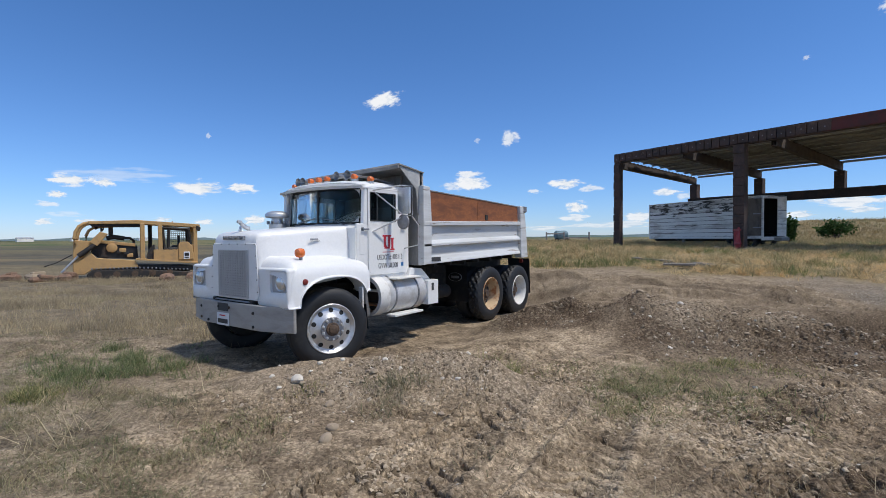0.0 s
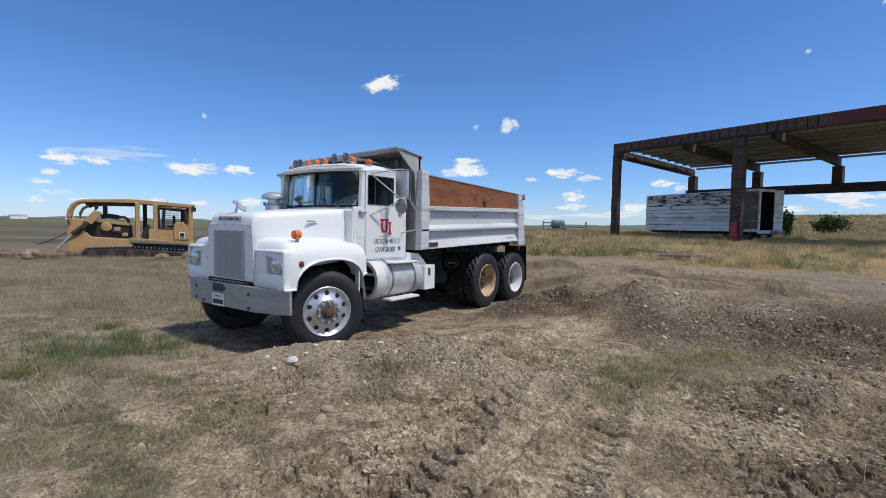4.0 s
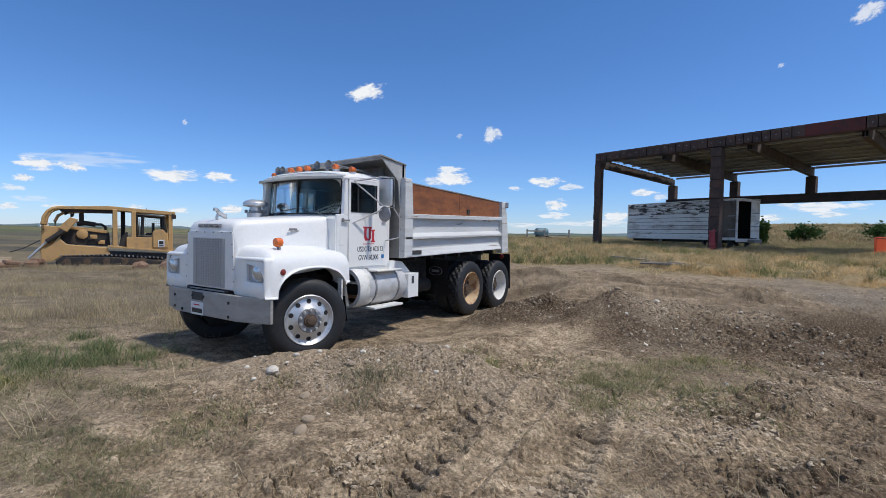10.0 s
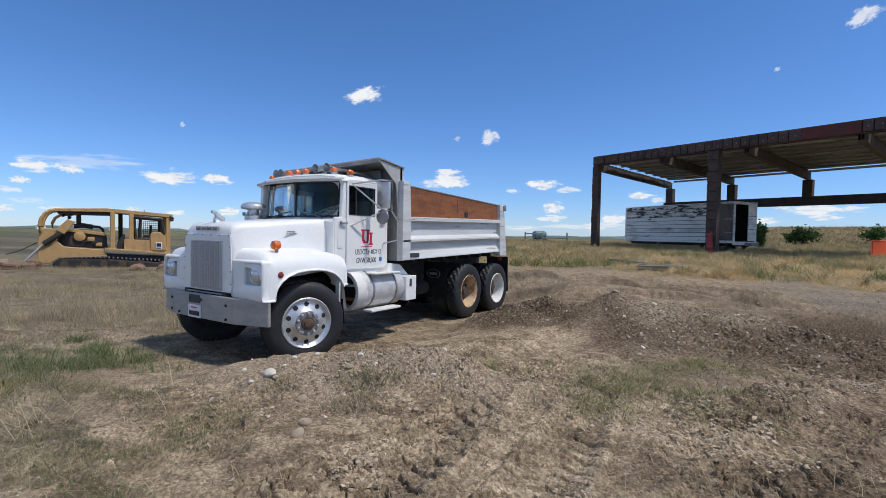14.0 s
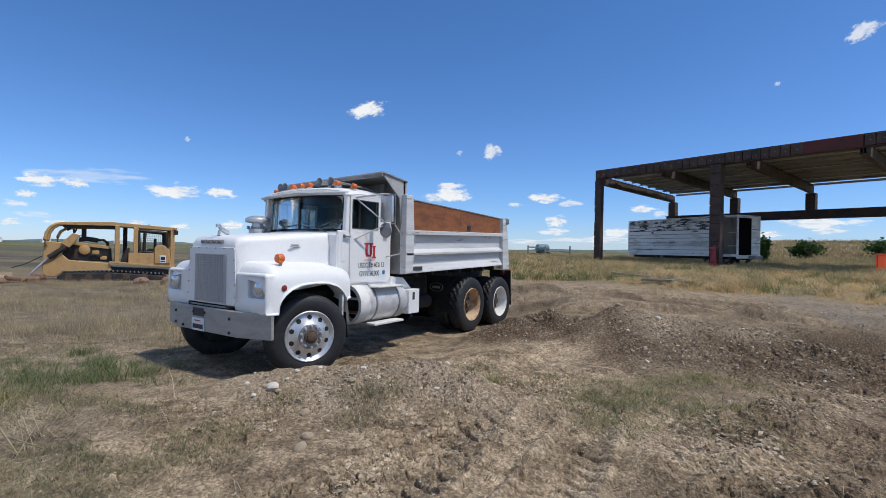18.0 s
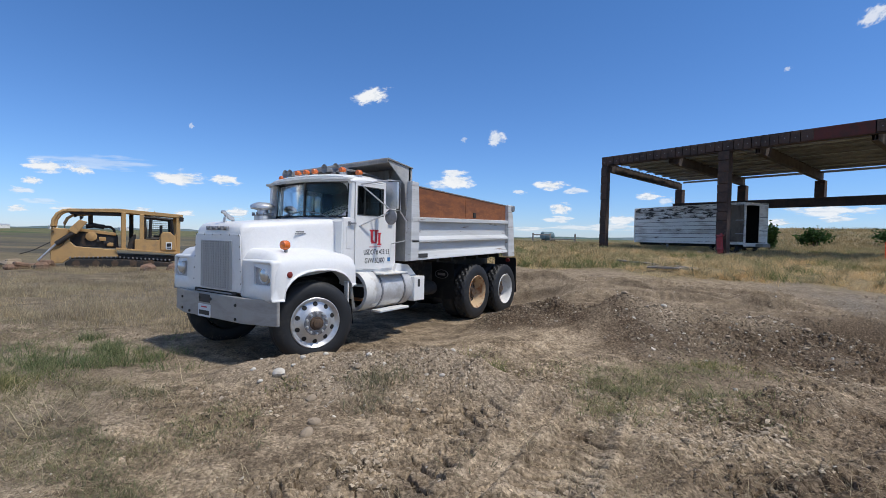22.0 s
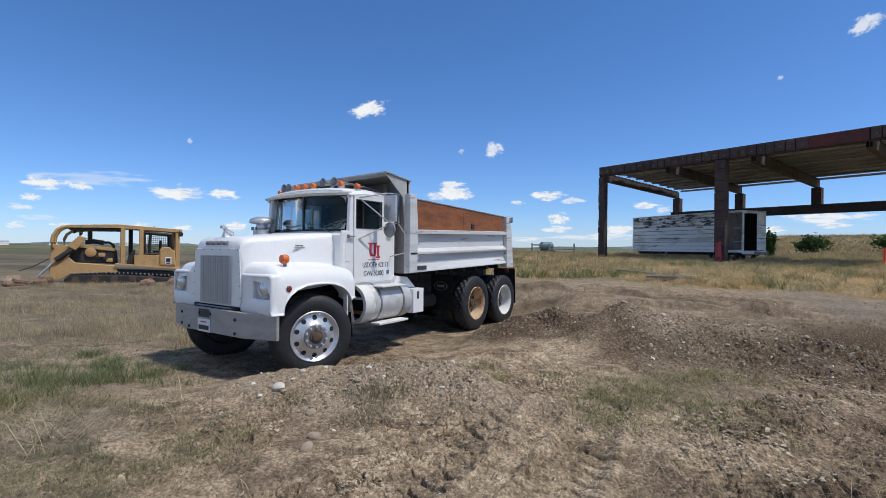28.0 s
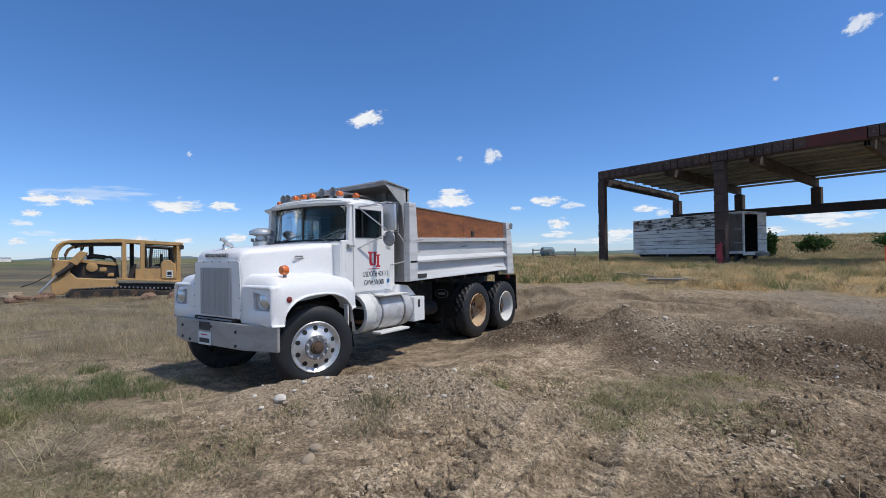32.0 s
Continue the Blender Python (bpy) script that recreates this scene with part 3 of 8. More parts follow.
    def cells(scale):
        v = node(t, "ShaderNodeTexVoronoi", Scale=scale, Randomness=1.0)
        cc = t.nodes.new("ShaderNodeTexCoord")
        wob = node(t, "ShaderNodeTexNoise", Scale=scale * 0.6, Detail=3.0)
        ad = t.nodes.new("ShaderNodeVectorMath")
        ad.operation = "MULTIPLY_ADD"
        t.links.new(cc.outputs["Object"], wob.inputs["Vector"])
        t.links.new(wob.outputs["Color"], ad.inputs[0])
        ad.inputs[1].default_value = (1.1 / scale,) * 3
        t.links.new(cc.outputs["Object"], ad.inputs[2])
        t.links.new(ad.outputs[0], v.inputs["Vector"])
        return v
    even = t.nodes.new("ShaderNodeMapRange")
    even.inputs[3].default_value, even.inputs[4].default_value = 0.8, 0.45
    t.links.new(weight("track"), even.inputs[0])
    crumb = cells(46.0)
    bw = t.nodes.new("ShaderNodeRGBToBW")
    t.links.new(crumb.outputs["Color"], bw.inputs[0])
    col = mix(t, even.outputs[0], col, ramp(t, bw.outputs[0], [(0.1, (0.46, 0.44, 0.42)), (0.55, (0.98, 0.98, 0.98)), (0.95, (1.50, 1.50, 1.50))]), "MULTIPLY")
    col = mix(t, 1.0, col, (0.91, 0.885, 0.85), "MULTIPLY")
    col = mix(t, weight("plough"), col, ramp(t, noise_tex(t, 0.3, 6, 0.65), [(0.35, (0.075, 0.070, 0.052)), (0.65, (0.135, 0.118, 0.085))]))
    t.links.new(col, b.inputs["Base Color"])
    b.inputs["Roughness"].default_value = 0.95
    b.inputs["Specular IOR Level"].default_value = 0.15
    split = cells(17.0)
    split.feature = "DISTANCE_TO_EDGE"
    gap = t.nodes.new("ShaderNodeMapRange")
    gap.inputs[1].default_value, gap.inputs[2].default_value = 0.0, 0.10
    t.links.new(split.outputs["Distance"], gap.inputs[0])
    bumps = ((noise_tex(t, 7, 4, 0.6), 0.35, 0.035), (gap.outputs[0], 0.5, 0.010), (crumb.outputs["Distance"], 0.45, -0.010), (noise_tex(t, 22, 5, 0.65), 0.4, 0.018), (noise_tex(t, 110, 4, 0.7), 0.45, 0.005))
    last = None
    for height_out, strength, dist in bumps:
        bn = node(t, "ShaderNodeBump", Strength=strength, Distance=abs(dist))
        bn.invert = dist < 0
        t.links.new(height_out, bn.inputs["Height"])
        if last:
            t.links.new(last, bn.inputs["Normal"])
        last = bn.outputs[0]
    t.links.new(last, b.inputs["Normal"])
    return m


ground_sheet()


def ground_z(r, f):
    return float(height(r, f)[0])


# ---- dump truck; its axis runs along x, the bonnet towards -x ----
GLASS = bpy.data.materials.new("tinted_window_glass")
GLASS.use_nodes = True
g = GLASS.node_tree.nodes["Principled BSDF"]
g.inputs["Base Color"].default_value = (0.62, 0.70, 0.66, 1)
g.inputs["Transmission Weight"].default_value, g.inputs["Roughness"].default_value, g.inputs["IOR"].default_value = 1.0, 0.02, 1.22
DOORGLASS = GLASS.copy()
DOORGLASS.name = "dark_door_glass"
DOORGLASS.node_tree.nodes["Principled BSDF"].inputs["Base Color"].default_value = (0.30, 0.35, 0.36, 1)
LENS = material("clear_lamp_lens", (0.66, 0.67, 0.67), 0.16, 0.6, (0.6, 0.6, 0.6), (0.5, 0.7), 60, 20, 0.1, 0.05, coat=0.6)
LAMPGREY = material("pale_lamp_recess", (0.40, 0.40, 0.40), 0.6, 0, None, vary=0.08)
LETTER = material("black_vinyl_lettering", (0.02, 0.02, 0.022), 0.5, 0, None, vary=0.1, bump=0)
LOGORED = material("red_vinyl", (0.50, 0.02, 0.035), 0.5, 0, None, vary=0.08, bump=0)
LOGOBLUE = material("blue_vinyl", (0.05, 0.20, 0.45), 0.5, 0, None, vary=0.1, bump=0)
PLATE = material("pale_number_plate", (0.70, 0.72, 0.73), 0.5, 0, None, vary=0.05, bump=0)
SEATCLOTH = material("faded_grey_seat_cloth", (0.16, 0.15, 0.14), 0.9, 0, (0.09, 0.08, 0.08), (0.45, 0.65), 40, 4, 0.15, 0.2)
DASH = material("dark_dashboard", (0.05, 0.05, 0.05), 0.7, 0, None, bump=0.1)
LINING = material("faded_grey_green_lining", (0.10, 0.105, 0.095), 0.85, 0, (0.06, 0.06, 0.055), (0.45, 0.65), 30, 4, 0.15, 0.1)
WHEELRIM = material("pale_steering_rim", (0.84, 0.83, 0.76), 0.4, 0, None, vary=0.05)
RUSTRIM = material("rust_streaked_cream_rim", (0.55, 0.40, 0.24), 0.65, 0, (0.34, 0.14, 0.05), (0.48, 0.58), 30, 3.5, 0.12, 0.15)
RUSTSHADE = material("rusty_shaded_wheel_disc", (0.30, 0.19, 0.11), 0.75, 0, (0.16, 0.085, 0.045), (0.44, 0.6), 30, 5, 0.2, 0.2, third=(0.42, 0.36, 0.28), cover3=(0.58, 0.66), patch3=7)
WHITERIM = material("dusty_white_rim", (0.68, 0.67, 0.63), 0.6, 0, (0.42, 0.38, 0.32), (0.56, 0.70), 30, 4, 0.08, 0.1)
RUSTHUB = material("rusty_hub_cap", (0.13, 0.085, 0.055), 0.8, 0.2, (0.07, 0.05, 0.04), (0.45, 0.65), 40, 12, 0.3, 0.3)
GREYWASH = material("dusty_grey_headboard", (0.30, 0.295, 0.28), 0.7, 0, (0.20, 0.19, 0.175), (0.45, 0.65), 30, 2, 0.15, 0.1, (1, 1, 0.5), third=(0.13, 0.09, 0.07), cover3=(0.66, 0.74), patch3=5)
TANK = material("scuffed_silver_white_tank", (0.60, 0.60, 0.60), 0.48, 0.25, (0.44, 0.42, 0.39), (0.46, 0.66), 30, 4, 0.1, 0.05, third=(0.25, 0.21, 0.17), cover3=(0.68, 0.75), patch3=10)
BUMPER = material("brushed_grey_bumper", (0.36, 0.345, 0.325), 0.5, 0.1, (0.27, 0.255, 0.235), (0.45, 0.7), 40, 3, 0.08, 0.05, (1, 1, 3))

DULLHORN = material("tarnished_chrome_horn", (0.34, 0.34, 0.34), 0.38, 0.6, (0.18, 0.18, 0.18), (0.5, 0.7), 30, 6, 0.1, 0.03)
SHIELD = material("scraped_pale_grey_plate", (0.44, 0.44, 0.43), 0.65, 0, (0.30, 0.29, 0.27), (0.48, 0.66), 30, 2.4, 0.12, 0.1, third=(0.16, 0.11, 0.08), cover3=(0.66, 0.74), patch3=6)
GRILLE = material("silver_grille_bar", (0.50, 0.50, 0.49), 0.45, 0.2, (0.42, 0.41, 0.40), (0.5, 0.7), 30, 6, 0.08, 0.03)

truck = thing("dump_truck", "old white dump truck with grey steel bed and rusty sideboards", "truck")
SIDE_TURN = Euler((radians(90), 0, 0)).to_matrix().to_4x4()      # turned bodies that point their axis at -y


def letters(text, size, mat, name, parent, where, squeeze=1.0):
    cu = bpy.data.curves.new(name, "FONT")
    cu.body, cu.size, cu.extrude, cu.align_x, cu.align_y = text, size, 0.0015, "CENTER", "CENTER"
    tmp = bpy.data.objects.new(name, cu)
    scene.collection.objects.link(tmp)
    me = bpy.data.meshes.new_from_object(tmp)
    bpy.data.objects.remove(tmp)
    me.transform(Matrix.Diagonal((squeeze, 1, 1, 1)))
    me.materials.clear()
    me.materials.append(mat)
    ob = new(name, me)
    ob.parent = parent
    ob.matrix_basis = where
    return ob


def tyre_mesh(radius, width, rim, lug):
    """A tyre round the z axis, from z = 0 (outer face) to -width. lug: depth of the cross-cut tread."""
    prof = [(rim, -0.012), (rim + 0.02, 0.0), (rim + 0.08, 0.012), (radius - 0.09, 0.008), (radius - 0.035, -0.012), (radius - 0.008, -0.035), (radius, -0.06)]
    tread = [(radius, -0.06 - (width - 0.12) * k / 5) for k in range(1, 6)]
    full = prof + tread + [(r, -width - z) for r, z in reversed(prof[:-1])]
    steps = 96 if lug > 0.004 else 56
    b = bmesh.new()
    rings = []
    for i, (r, z) in enumerate(full):
        ring = []
        for k in range(steps):
            cut = 0.0
            if r > radius - 0.02:
                cut = lug if ((k + (i // 2) * 2) // 2) % 2 else 0.0
                if lug <= 0.004 and i % 2:
                    cut = 0.008
            a = 2 * math.pi * k / steps
            ring.append(b.verts.new(((r - cut) * math.cos(a), (r - cut) * math.sin(a), z)))
        rings.append(ring)
    for r0, r1 in zip(rings, rings[1:]):
        for k in range(steps):
            b.faces.new((r0[k], r0[(k + 1) % steps], r1[(k + 1) % steps], r1[k]))
    bmesh.ops.recalc_face_normals(b, faces=b.faces[:])
    return b


def front_wheel():
    w = part("front_wheel", tyre_mesh(0.562, 0.29, 0.335, 0.003), RUBBER, truck, "", True)
    rim = spin([(0.343, -0.10), (0.345, 0.004), (0.335, 0.010), (0.325, 0.004), (0.300, -0.030), (0.285, -0.036), (0.215, -0.010), (0.165, 0.022), (0.155, 0.030), (0.10, 0.030), (0.10, -0.10)], 56)
    part("rim", rim, CHROME, w, "polished ten-hole aluminium rim", True)
    hole = spin([(0.033, 0.0), (0.033, 0.005), (0.0, 0.006)], 14)
    nut = spin([(0.021, 0.0), (0.021, 0.022), (0.014, 0.040), (0.0, 0.042)], 10)
    hole_ob, nut_ob = part("hand_hole", hole, BLACKFRAME, w), part("lug_nut", nut, CHROME, w)
    for k in range(10):
        a = 2 * math.pi * (k + 0.5) / 10
        hm = Matrix.Translation((0.255 * math.cos(a), 0.255 * math.sin(a), -0.026)) @ Matrix.Rotation(a, 4, "Z") @ Matrix.Rotation(0.35, 4, "Y")
        nm = Matrix.Translation((0.140 * math.cos(a), 0.140 * math.sin(a), 0.028))
        for src, mm in ((hole_ob, hm), (nut_ob, nm)):
            if k == 0:
                src.matrix_basis = mm
            else:
                c = new(src.name.split(".")[0], src.data)
                c.parent, c.matrix_basis = w, mm
    part("hub_face", spin([(0.168, 0.018), (0.166, 0.0245), (0.158, 0.0325), (0.10, 0.0325)], 40), STEEL, w, "", True)
    part("hub_cap", spin([(0.095, 0.0), (0.092, 0.05), (0.085, 0.060), (0.066, 0.062), (0.060, 0.085), (0.046, 0.092), (0.0, 0.094)], 24), RUSTHUB, w, "rusty oily hub cap", True)
    return w


def rear_wheel(rim_mat, rim_label):
    w = part("rear_wheel", tyre_mesh(0.576, 0.27, 0.335, 0.026), RUBBER, truck, "", True)
    rim = spin([(0.343, -0.05), (0.347, 0.002), (0.338, 0.010), (0.326, 0.002), (0.312, -0.03), (0.300, -0.06), (0.288, -0.19), (0.270, -0.222)], 40, caps=False)
    part("rim", rim, rim_mat, w, rim_label, True)
    # disc tone is rust plus the shade inside the deep dish
    part("wheel_disc", spin([(0.274, -0.216), (0.262, -0.224), (0.215, -0.214), (0.19, -0.228), (0.10, -0.228)], 40, caps=False), RUSTSHADE, w, "", True)
    part("axle_hub", spin([(0.125, -0.24), (0.125, -0.15), (0.11, -0.13), (0.075, -0.125), (0.07, -0.09), (0.0, -0.088)], 20), RUSTHUB, w, "", True)
    nut = part("lug_nut", spin([(0.022, 0.0), (0.022, 0.022), (0.012, 0.034), (0.0, 0.035)], 8), RUSTHUB, w)
    hole = part("hand_hole", spin([(0.034, 0.0), (0.034, 0.004), (0.0, 0.005)], 12), BLACKFRAME, w)
    for k in range(10):
        a = 2 * math.pi * k / 10
        mm = Matrix.Translation((0.165 * math.cos(a), 0.165 * math.sin(a), -0.229))
        c = nut if k == 0 else new("lug_nut", nut.data)
        c.parent, c.matrix_basis = w, mm
        if k < 5:
            a = 2 * math.pi * (k + 0.3) / 5
            c = hole if k == 0 else new("hand_hole", hole.data)
            c.parent, c.matrix_basis = w, Matrix.Translation((0.236 * math.cos(a), 0.236 * math.sin(a), -0.217))
    return w


def place_copy(src, m):
    c = copy_thing(src, m)
    c.parent = truck
    return c


NEAR, FAR = SIDE_TURN, Euler((radians(-90), 0, 0)).to_matrix().to_4x4()
fw = front_wheel()
STEER = Matrix.Rotation(radians(-20), 4, "Z")
fw.matrix_basis = Matrix.Translation((0, -1.02, 0.535)) @ STEER @ Matrix.Translation((0, -0.145, 0)) @ NEAR
place_copy(fw, Matrix.Translation((0, 1.02, 0.535)) @ STEER @ Matrix.Translation((0, 0.145, 0)) @ FAR)
drum = part("brake_drum", spin([(0.0, 0.06), (0.18, 0.06), (0.24, 0.045), (0.325, 0.03), (0.325, -0.10)], 28), BLACKFRAME, truck, "", True)
drum.matrix_basis = Matrix.Translation((0, 1.02, 0.535)) @ STEER @ Matrix.Translation((0, -0.12, 0)) @ NEAR
cream = rear_wheel(RUSTRIM, "rust-streaked cream steel rim")
white = rear_wheel(WHITERIM, "dusty white steel rim")
cream.matrix_basis = Matrix.Translation((4.28, -1.21, 0.59)) @ NEAR
white.matrix_basis = Matrix.Translation((5.60, -1.21, 0.55)) @ NEAR @ Matrix.Rotation(0.3, 4, "Z")
inner = part("inner_wheel", tyre_mesh(0.57, 0.27, 0.2, 0.016), RUBBER, truck, "", True)
inner.matrix_basis = Matrix.Translation((4.28, -0.90, 0.59)) @ NEAR
for x, y, z, m in ((5.60, -0.90, 0.55, NEAR), (4.28, 0.90, 0.59, FAR), (5.60, 0.90, 0.55, FAR)):
    c = new("inner_wheel", inner.data)
    c.parent, c.matrix_basis = truck, Matrix.Translation((x, y, z)) @ m
place_copy(cream, Matrix.Translation((4.28, 1.21, 0.59)) @ FAR)
place_copy(white, Matrix.Translation((5.60, 1.21, 0.55)) @ FAR)

# chassis
for s in (-1, 1):
    part("frame_rail", box(-0.65, s * 0.42 - 0.04, 0.78, 6.15, s * 0.42 + 0.04, 1.06, 0.01), BLACKFRAME, truck)
for x, z in ((0, 0.50), (4.28, 0.59), (5.60, 0.55)):
    b = tube([(x, -0.95, z), (x, 0.95, z)], 0.075 if x == 0 else 0.12, 12)
    if x:
        b = spin([(0.0, -0.26), (0.16, -0.24), (0.24, -0.1), (0.26, 0), (0.24, 0.1), (0.16, 0.24), (0.0, 0.26)], 18, Matrix.Translation((x, 0, z)) @ SIDE_TURN, b)
    part("axle", b, BLACKFRAME, truck, "", True)
for s in (-1, 1):
    part("leaf_spring", box(-0.6, s * 0.42 - 0.045, 0.62, 0.62, s * 0.42 + 0.045, 0.70, 0.02, box(-0.4, s * 0.42 - 0.045, 0.55, 0.42, s * 0.42 + 0.045, 0.62, 0.02)), BLACKFRAME, truck)
    part("walking_beam", box(4.1, s * 0.6 - 0.05, 0.52, 5.8, s * 0.6 + 0.05, 0.78, 0.06), BLACKFRAME, truck)
part("drive_shaft", tube([(1.2, 0, 0.72), (4.1, 0, 0.62)], 0.06, 12), BLACKFRAME, truck)
part("gearbox", box(0.9, -0.28, 0.55, 1.9, 0.28, 1.1, 0.1, box(-0.4, -0.32, 0.65, 0.9, 0.32, 1.5, 0.1)), DARKSTEEL, truck)
part("air_tank", spin([(0.0, 0), (0.1, 0.01), (0.13, 0.05), (0.13, 0.75), (0.1, 0.79), (0.0, 0.8)], 20, Matrix.Translation((2.55, -0.72, 0.72)) @ Matrix.Rotation(radians(90), 4, "Y")), BLACKFRAME, truck, "", True)
part("brake_pod", spin([(0.0, 0), (0.09, 0.01), (0.1, 0.06), (0.1, 0.12), (0.07, 0.16), (0.0, 0.17)], 16, Matrix.Translation((2.95, -0.55, 0.62)) @ SIDE_TURN), STEEL, truck, "", True)
for x in (2.9, 4.95, 6.1):
    part("cross_member", box(x, -0.42, 0.82, x + 0.12, 0.42, 1.02, 0.01), BLACKFRAME, truck)
part("hoist_cylinder", tube([(3.1, 0, 0.95), (2.3, 0, 1.35)], 0.11, 14), DARKSTEEL, truck)
part("subframe", box(1.95, -0.5, 1.06, 6.0, -0.34, 1.32, 0.01, box(1.95, 0.34, 1.06, 6.0, 0.5, 1.32, 0.01)), BLACKFRAME, truck)


def mud_flap(x, y, z0, z1, w):
    return part("mud_flap", strip([(x, y, z1), (x + 0.015, y, (z0 + z1) / 2), (x + 0.05, y, z0)], (0, w, 0), None, 0.012), RUBBER, truck)


mud_flap(6.13, -1.22, 0.42, 1.26, 0.58)
mud_flap(6.13, 0.64, 0.42, 1.26, 0.58)
mud_flap(3.42, -1.15, 0.50, 1.22, 0.52)
emblem = spin([(0.16, 0), (0.16, 0.008), (0.145, 0.010), (0.145, 0.002), (0.155, -0.002)], 28, Matrix.Translation((3.405, -0.88, 0.99)) @ Matrix.Rotation(radians(-90), 4, "Y") @ Matrix.Diagonal((0.55, 1, 1, 1)), None, True)
part("flap_emblem", emblem, STEEL, truck, "faded grey oval emblem")
part("flap_emblem_bar", box(3.392, -0.97, 0.965, 3.402, -0.79, 1.015, 0.003), STEEL, truck)

# bonnet with its wings
HX = [(-0.765, 0.49, 0.57, 1.70, 0.95), (-0.755, 0.505, 0.575, 1.79, 0.95), (-0.715, 0.53, 0.58, 1.845, 0.95), (-0.62, 0.555, 0.60, 1.875, 0.98), (-0.2, 0.64, 0.68, 1.905, 1.1), (0.25, 0.735, 0.77, 1.94, 1.15), (0.60, 0.81, 0.86, 1.965, 1.2)]


def bonnet_section(x, ht, hb, zt, zb):
    rad = 0.10 if x > -0.75 else 0.06
    half = [(hb, zb), (hb * 0.5 + ht * 0.5 + 0.01, (zb + zt) / 2 + 0.15), (ht, zt - rad)]
    half += [(ht - rad + rad * math.cos(a), zt - rad + rad * math.sin(a)) for a in (radians(25), radians(50), radians(75))]
    half += [(ht * 0.5, zt + 0.008)]
    pts = half + [(-y, z) for y, z in reversed(half)]
    return [(x, y, z) for y, z in pts]


part("bonnet", loft([bonnet_section(*s) for s in HX]), WHITE, truck, "", True)


def arch(x):
    """The height of the wheel arch's lip over the ground."""
    if -0.60 < x < 0.585:
        u = (x + 0.01) / 0.60
        return 0.90 + 0.345 * math.sqrt(max(0.0, 1 - abs(u) ** 2.6))
    return 0.885 if x < 0 else 1.0


def wing(s):
    xs = [-0.755, -0.74, -0.70, -0.645, -0.605, -0.59, -0.56, -0.50, -0.40, -0.25, -0.08, 0.1, 0.25, 0.38, 0.46, 0.52, 0.56, 0.58, 0.60, 0.655]
    rows = []
    for x in xs:
        front = max(0.0, min(1.0, (x + 0.755) / 0.14))
        back = max(0.0, min(1.0, (0.655 - x) / 0.3))
        zt = 1.30 + 0.205 * math.sin(front * math.pi / 2) ** 0.7 - 0.05 * (1 - back) - 0.03 * max(0, x) ** 2
        inset = 0.05 * (1 - front) ** 2
        lip = arch(x)
        prof = [(0.56, zt + 0.035), (0.78, zt + 0.02), (0.95, zt), (1.06, zt - 0.03), (1.13, zt - 0.075), (1.175, zt - 0.14), (1.195, zt - 0.21)]
        prof = [(y - inset, max(z, lip + 0.004 * (7 - i))) for i, (y, z) in enumerate(prof)]
        low = prof[-1][1]
        prof += [(1.20 - inset, low + (lip - low) * 0.5), (1.205 - inset, lip + 0.03 if low > lip + 0.05 else lip + 0.002), (1.222 - inset, lip + 0.012 if low > lip + 0.05 else lip + 0.001), (1.222 - inset, lip), (1.16 - inset, lip - 0.005), (0.98, lip + 0.02)]
        rows.append([(x, s * y, z) for y, z in prof])
    b = bmesh.new()
    vs = [[b.verts.new(p) for p in r] for r in rows]
    for r0, r1 in zip(vs, vs[1:]):
        for k in range(len(r0) - 1):
            b.faces.new((r0[k], r0[k + 1], r1[k + 1], r1[k]))
    bmesh.ops.recalc_face_normals(b, faces=b.faces[:])
    return b


def rounded(y0, z0, y1, z1, rad, n=5):
    """A rectangle with round corners, as (y, z) pairs."""
    out = []
    for cy, cz, a0 in ((y1 - rad, z1 - rad, 0), (y0 + rad, z1 - rad, 90), (y0 + rad, z0 + rad, 180), (y1 - rad, z0 + rad, 270)):
        out += [(cy + rad * math.cos(radians(a0 + 90 * k / n)), cz + rad * math.sin(radians(a0 + 90 * k / n))) for k in range(n + 1)]
    return out


def lamp_panel(s):
    """A panel with a rolled outer edge and a square recess with round corners."""
    rings = [(-0.60, rounded(0.50, 0.885, 1.168, 1.40, 0.05)), (-0.725, rounded(0.50, 0.885, 1.168, 1.40, 0.05)), (-0.750, rounded(0.51, 0.895, 1.158, 1.39, 0.05)), (-0.760, rounded(0.525, 0.91, 1.143, 1.375, 0.04)),
             (-0.760, rounded(0.785, 1.070, 1.140, 1.360, 0.035)), (-0.752, rounded(0.795, 1.080, 1.130, 1.350, 0.03)), (-0.715, rounded(0.797, 1.082, 1.128, 1.348, 0.03))]
    b = bmesh.new()
    vs = [[b.verts.new((x, s * y, z)) for y, z in loop] for x, loop in rings]
    n = len(vs[0])
    for r0, r1 in zip(vs, vs[1:]):
        for k in range(n):
            b.faces.new((r0[k], r0[(k + 1) % n], r1[(k + 1) % n], r1[k]))
    bmesh.ops.recalc_face_normals(b, faces=b.faces[:])
    return b


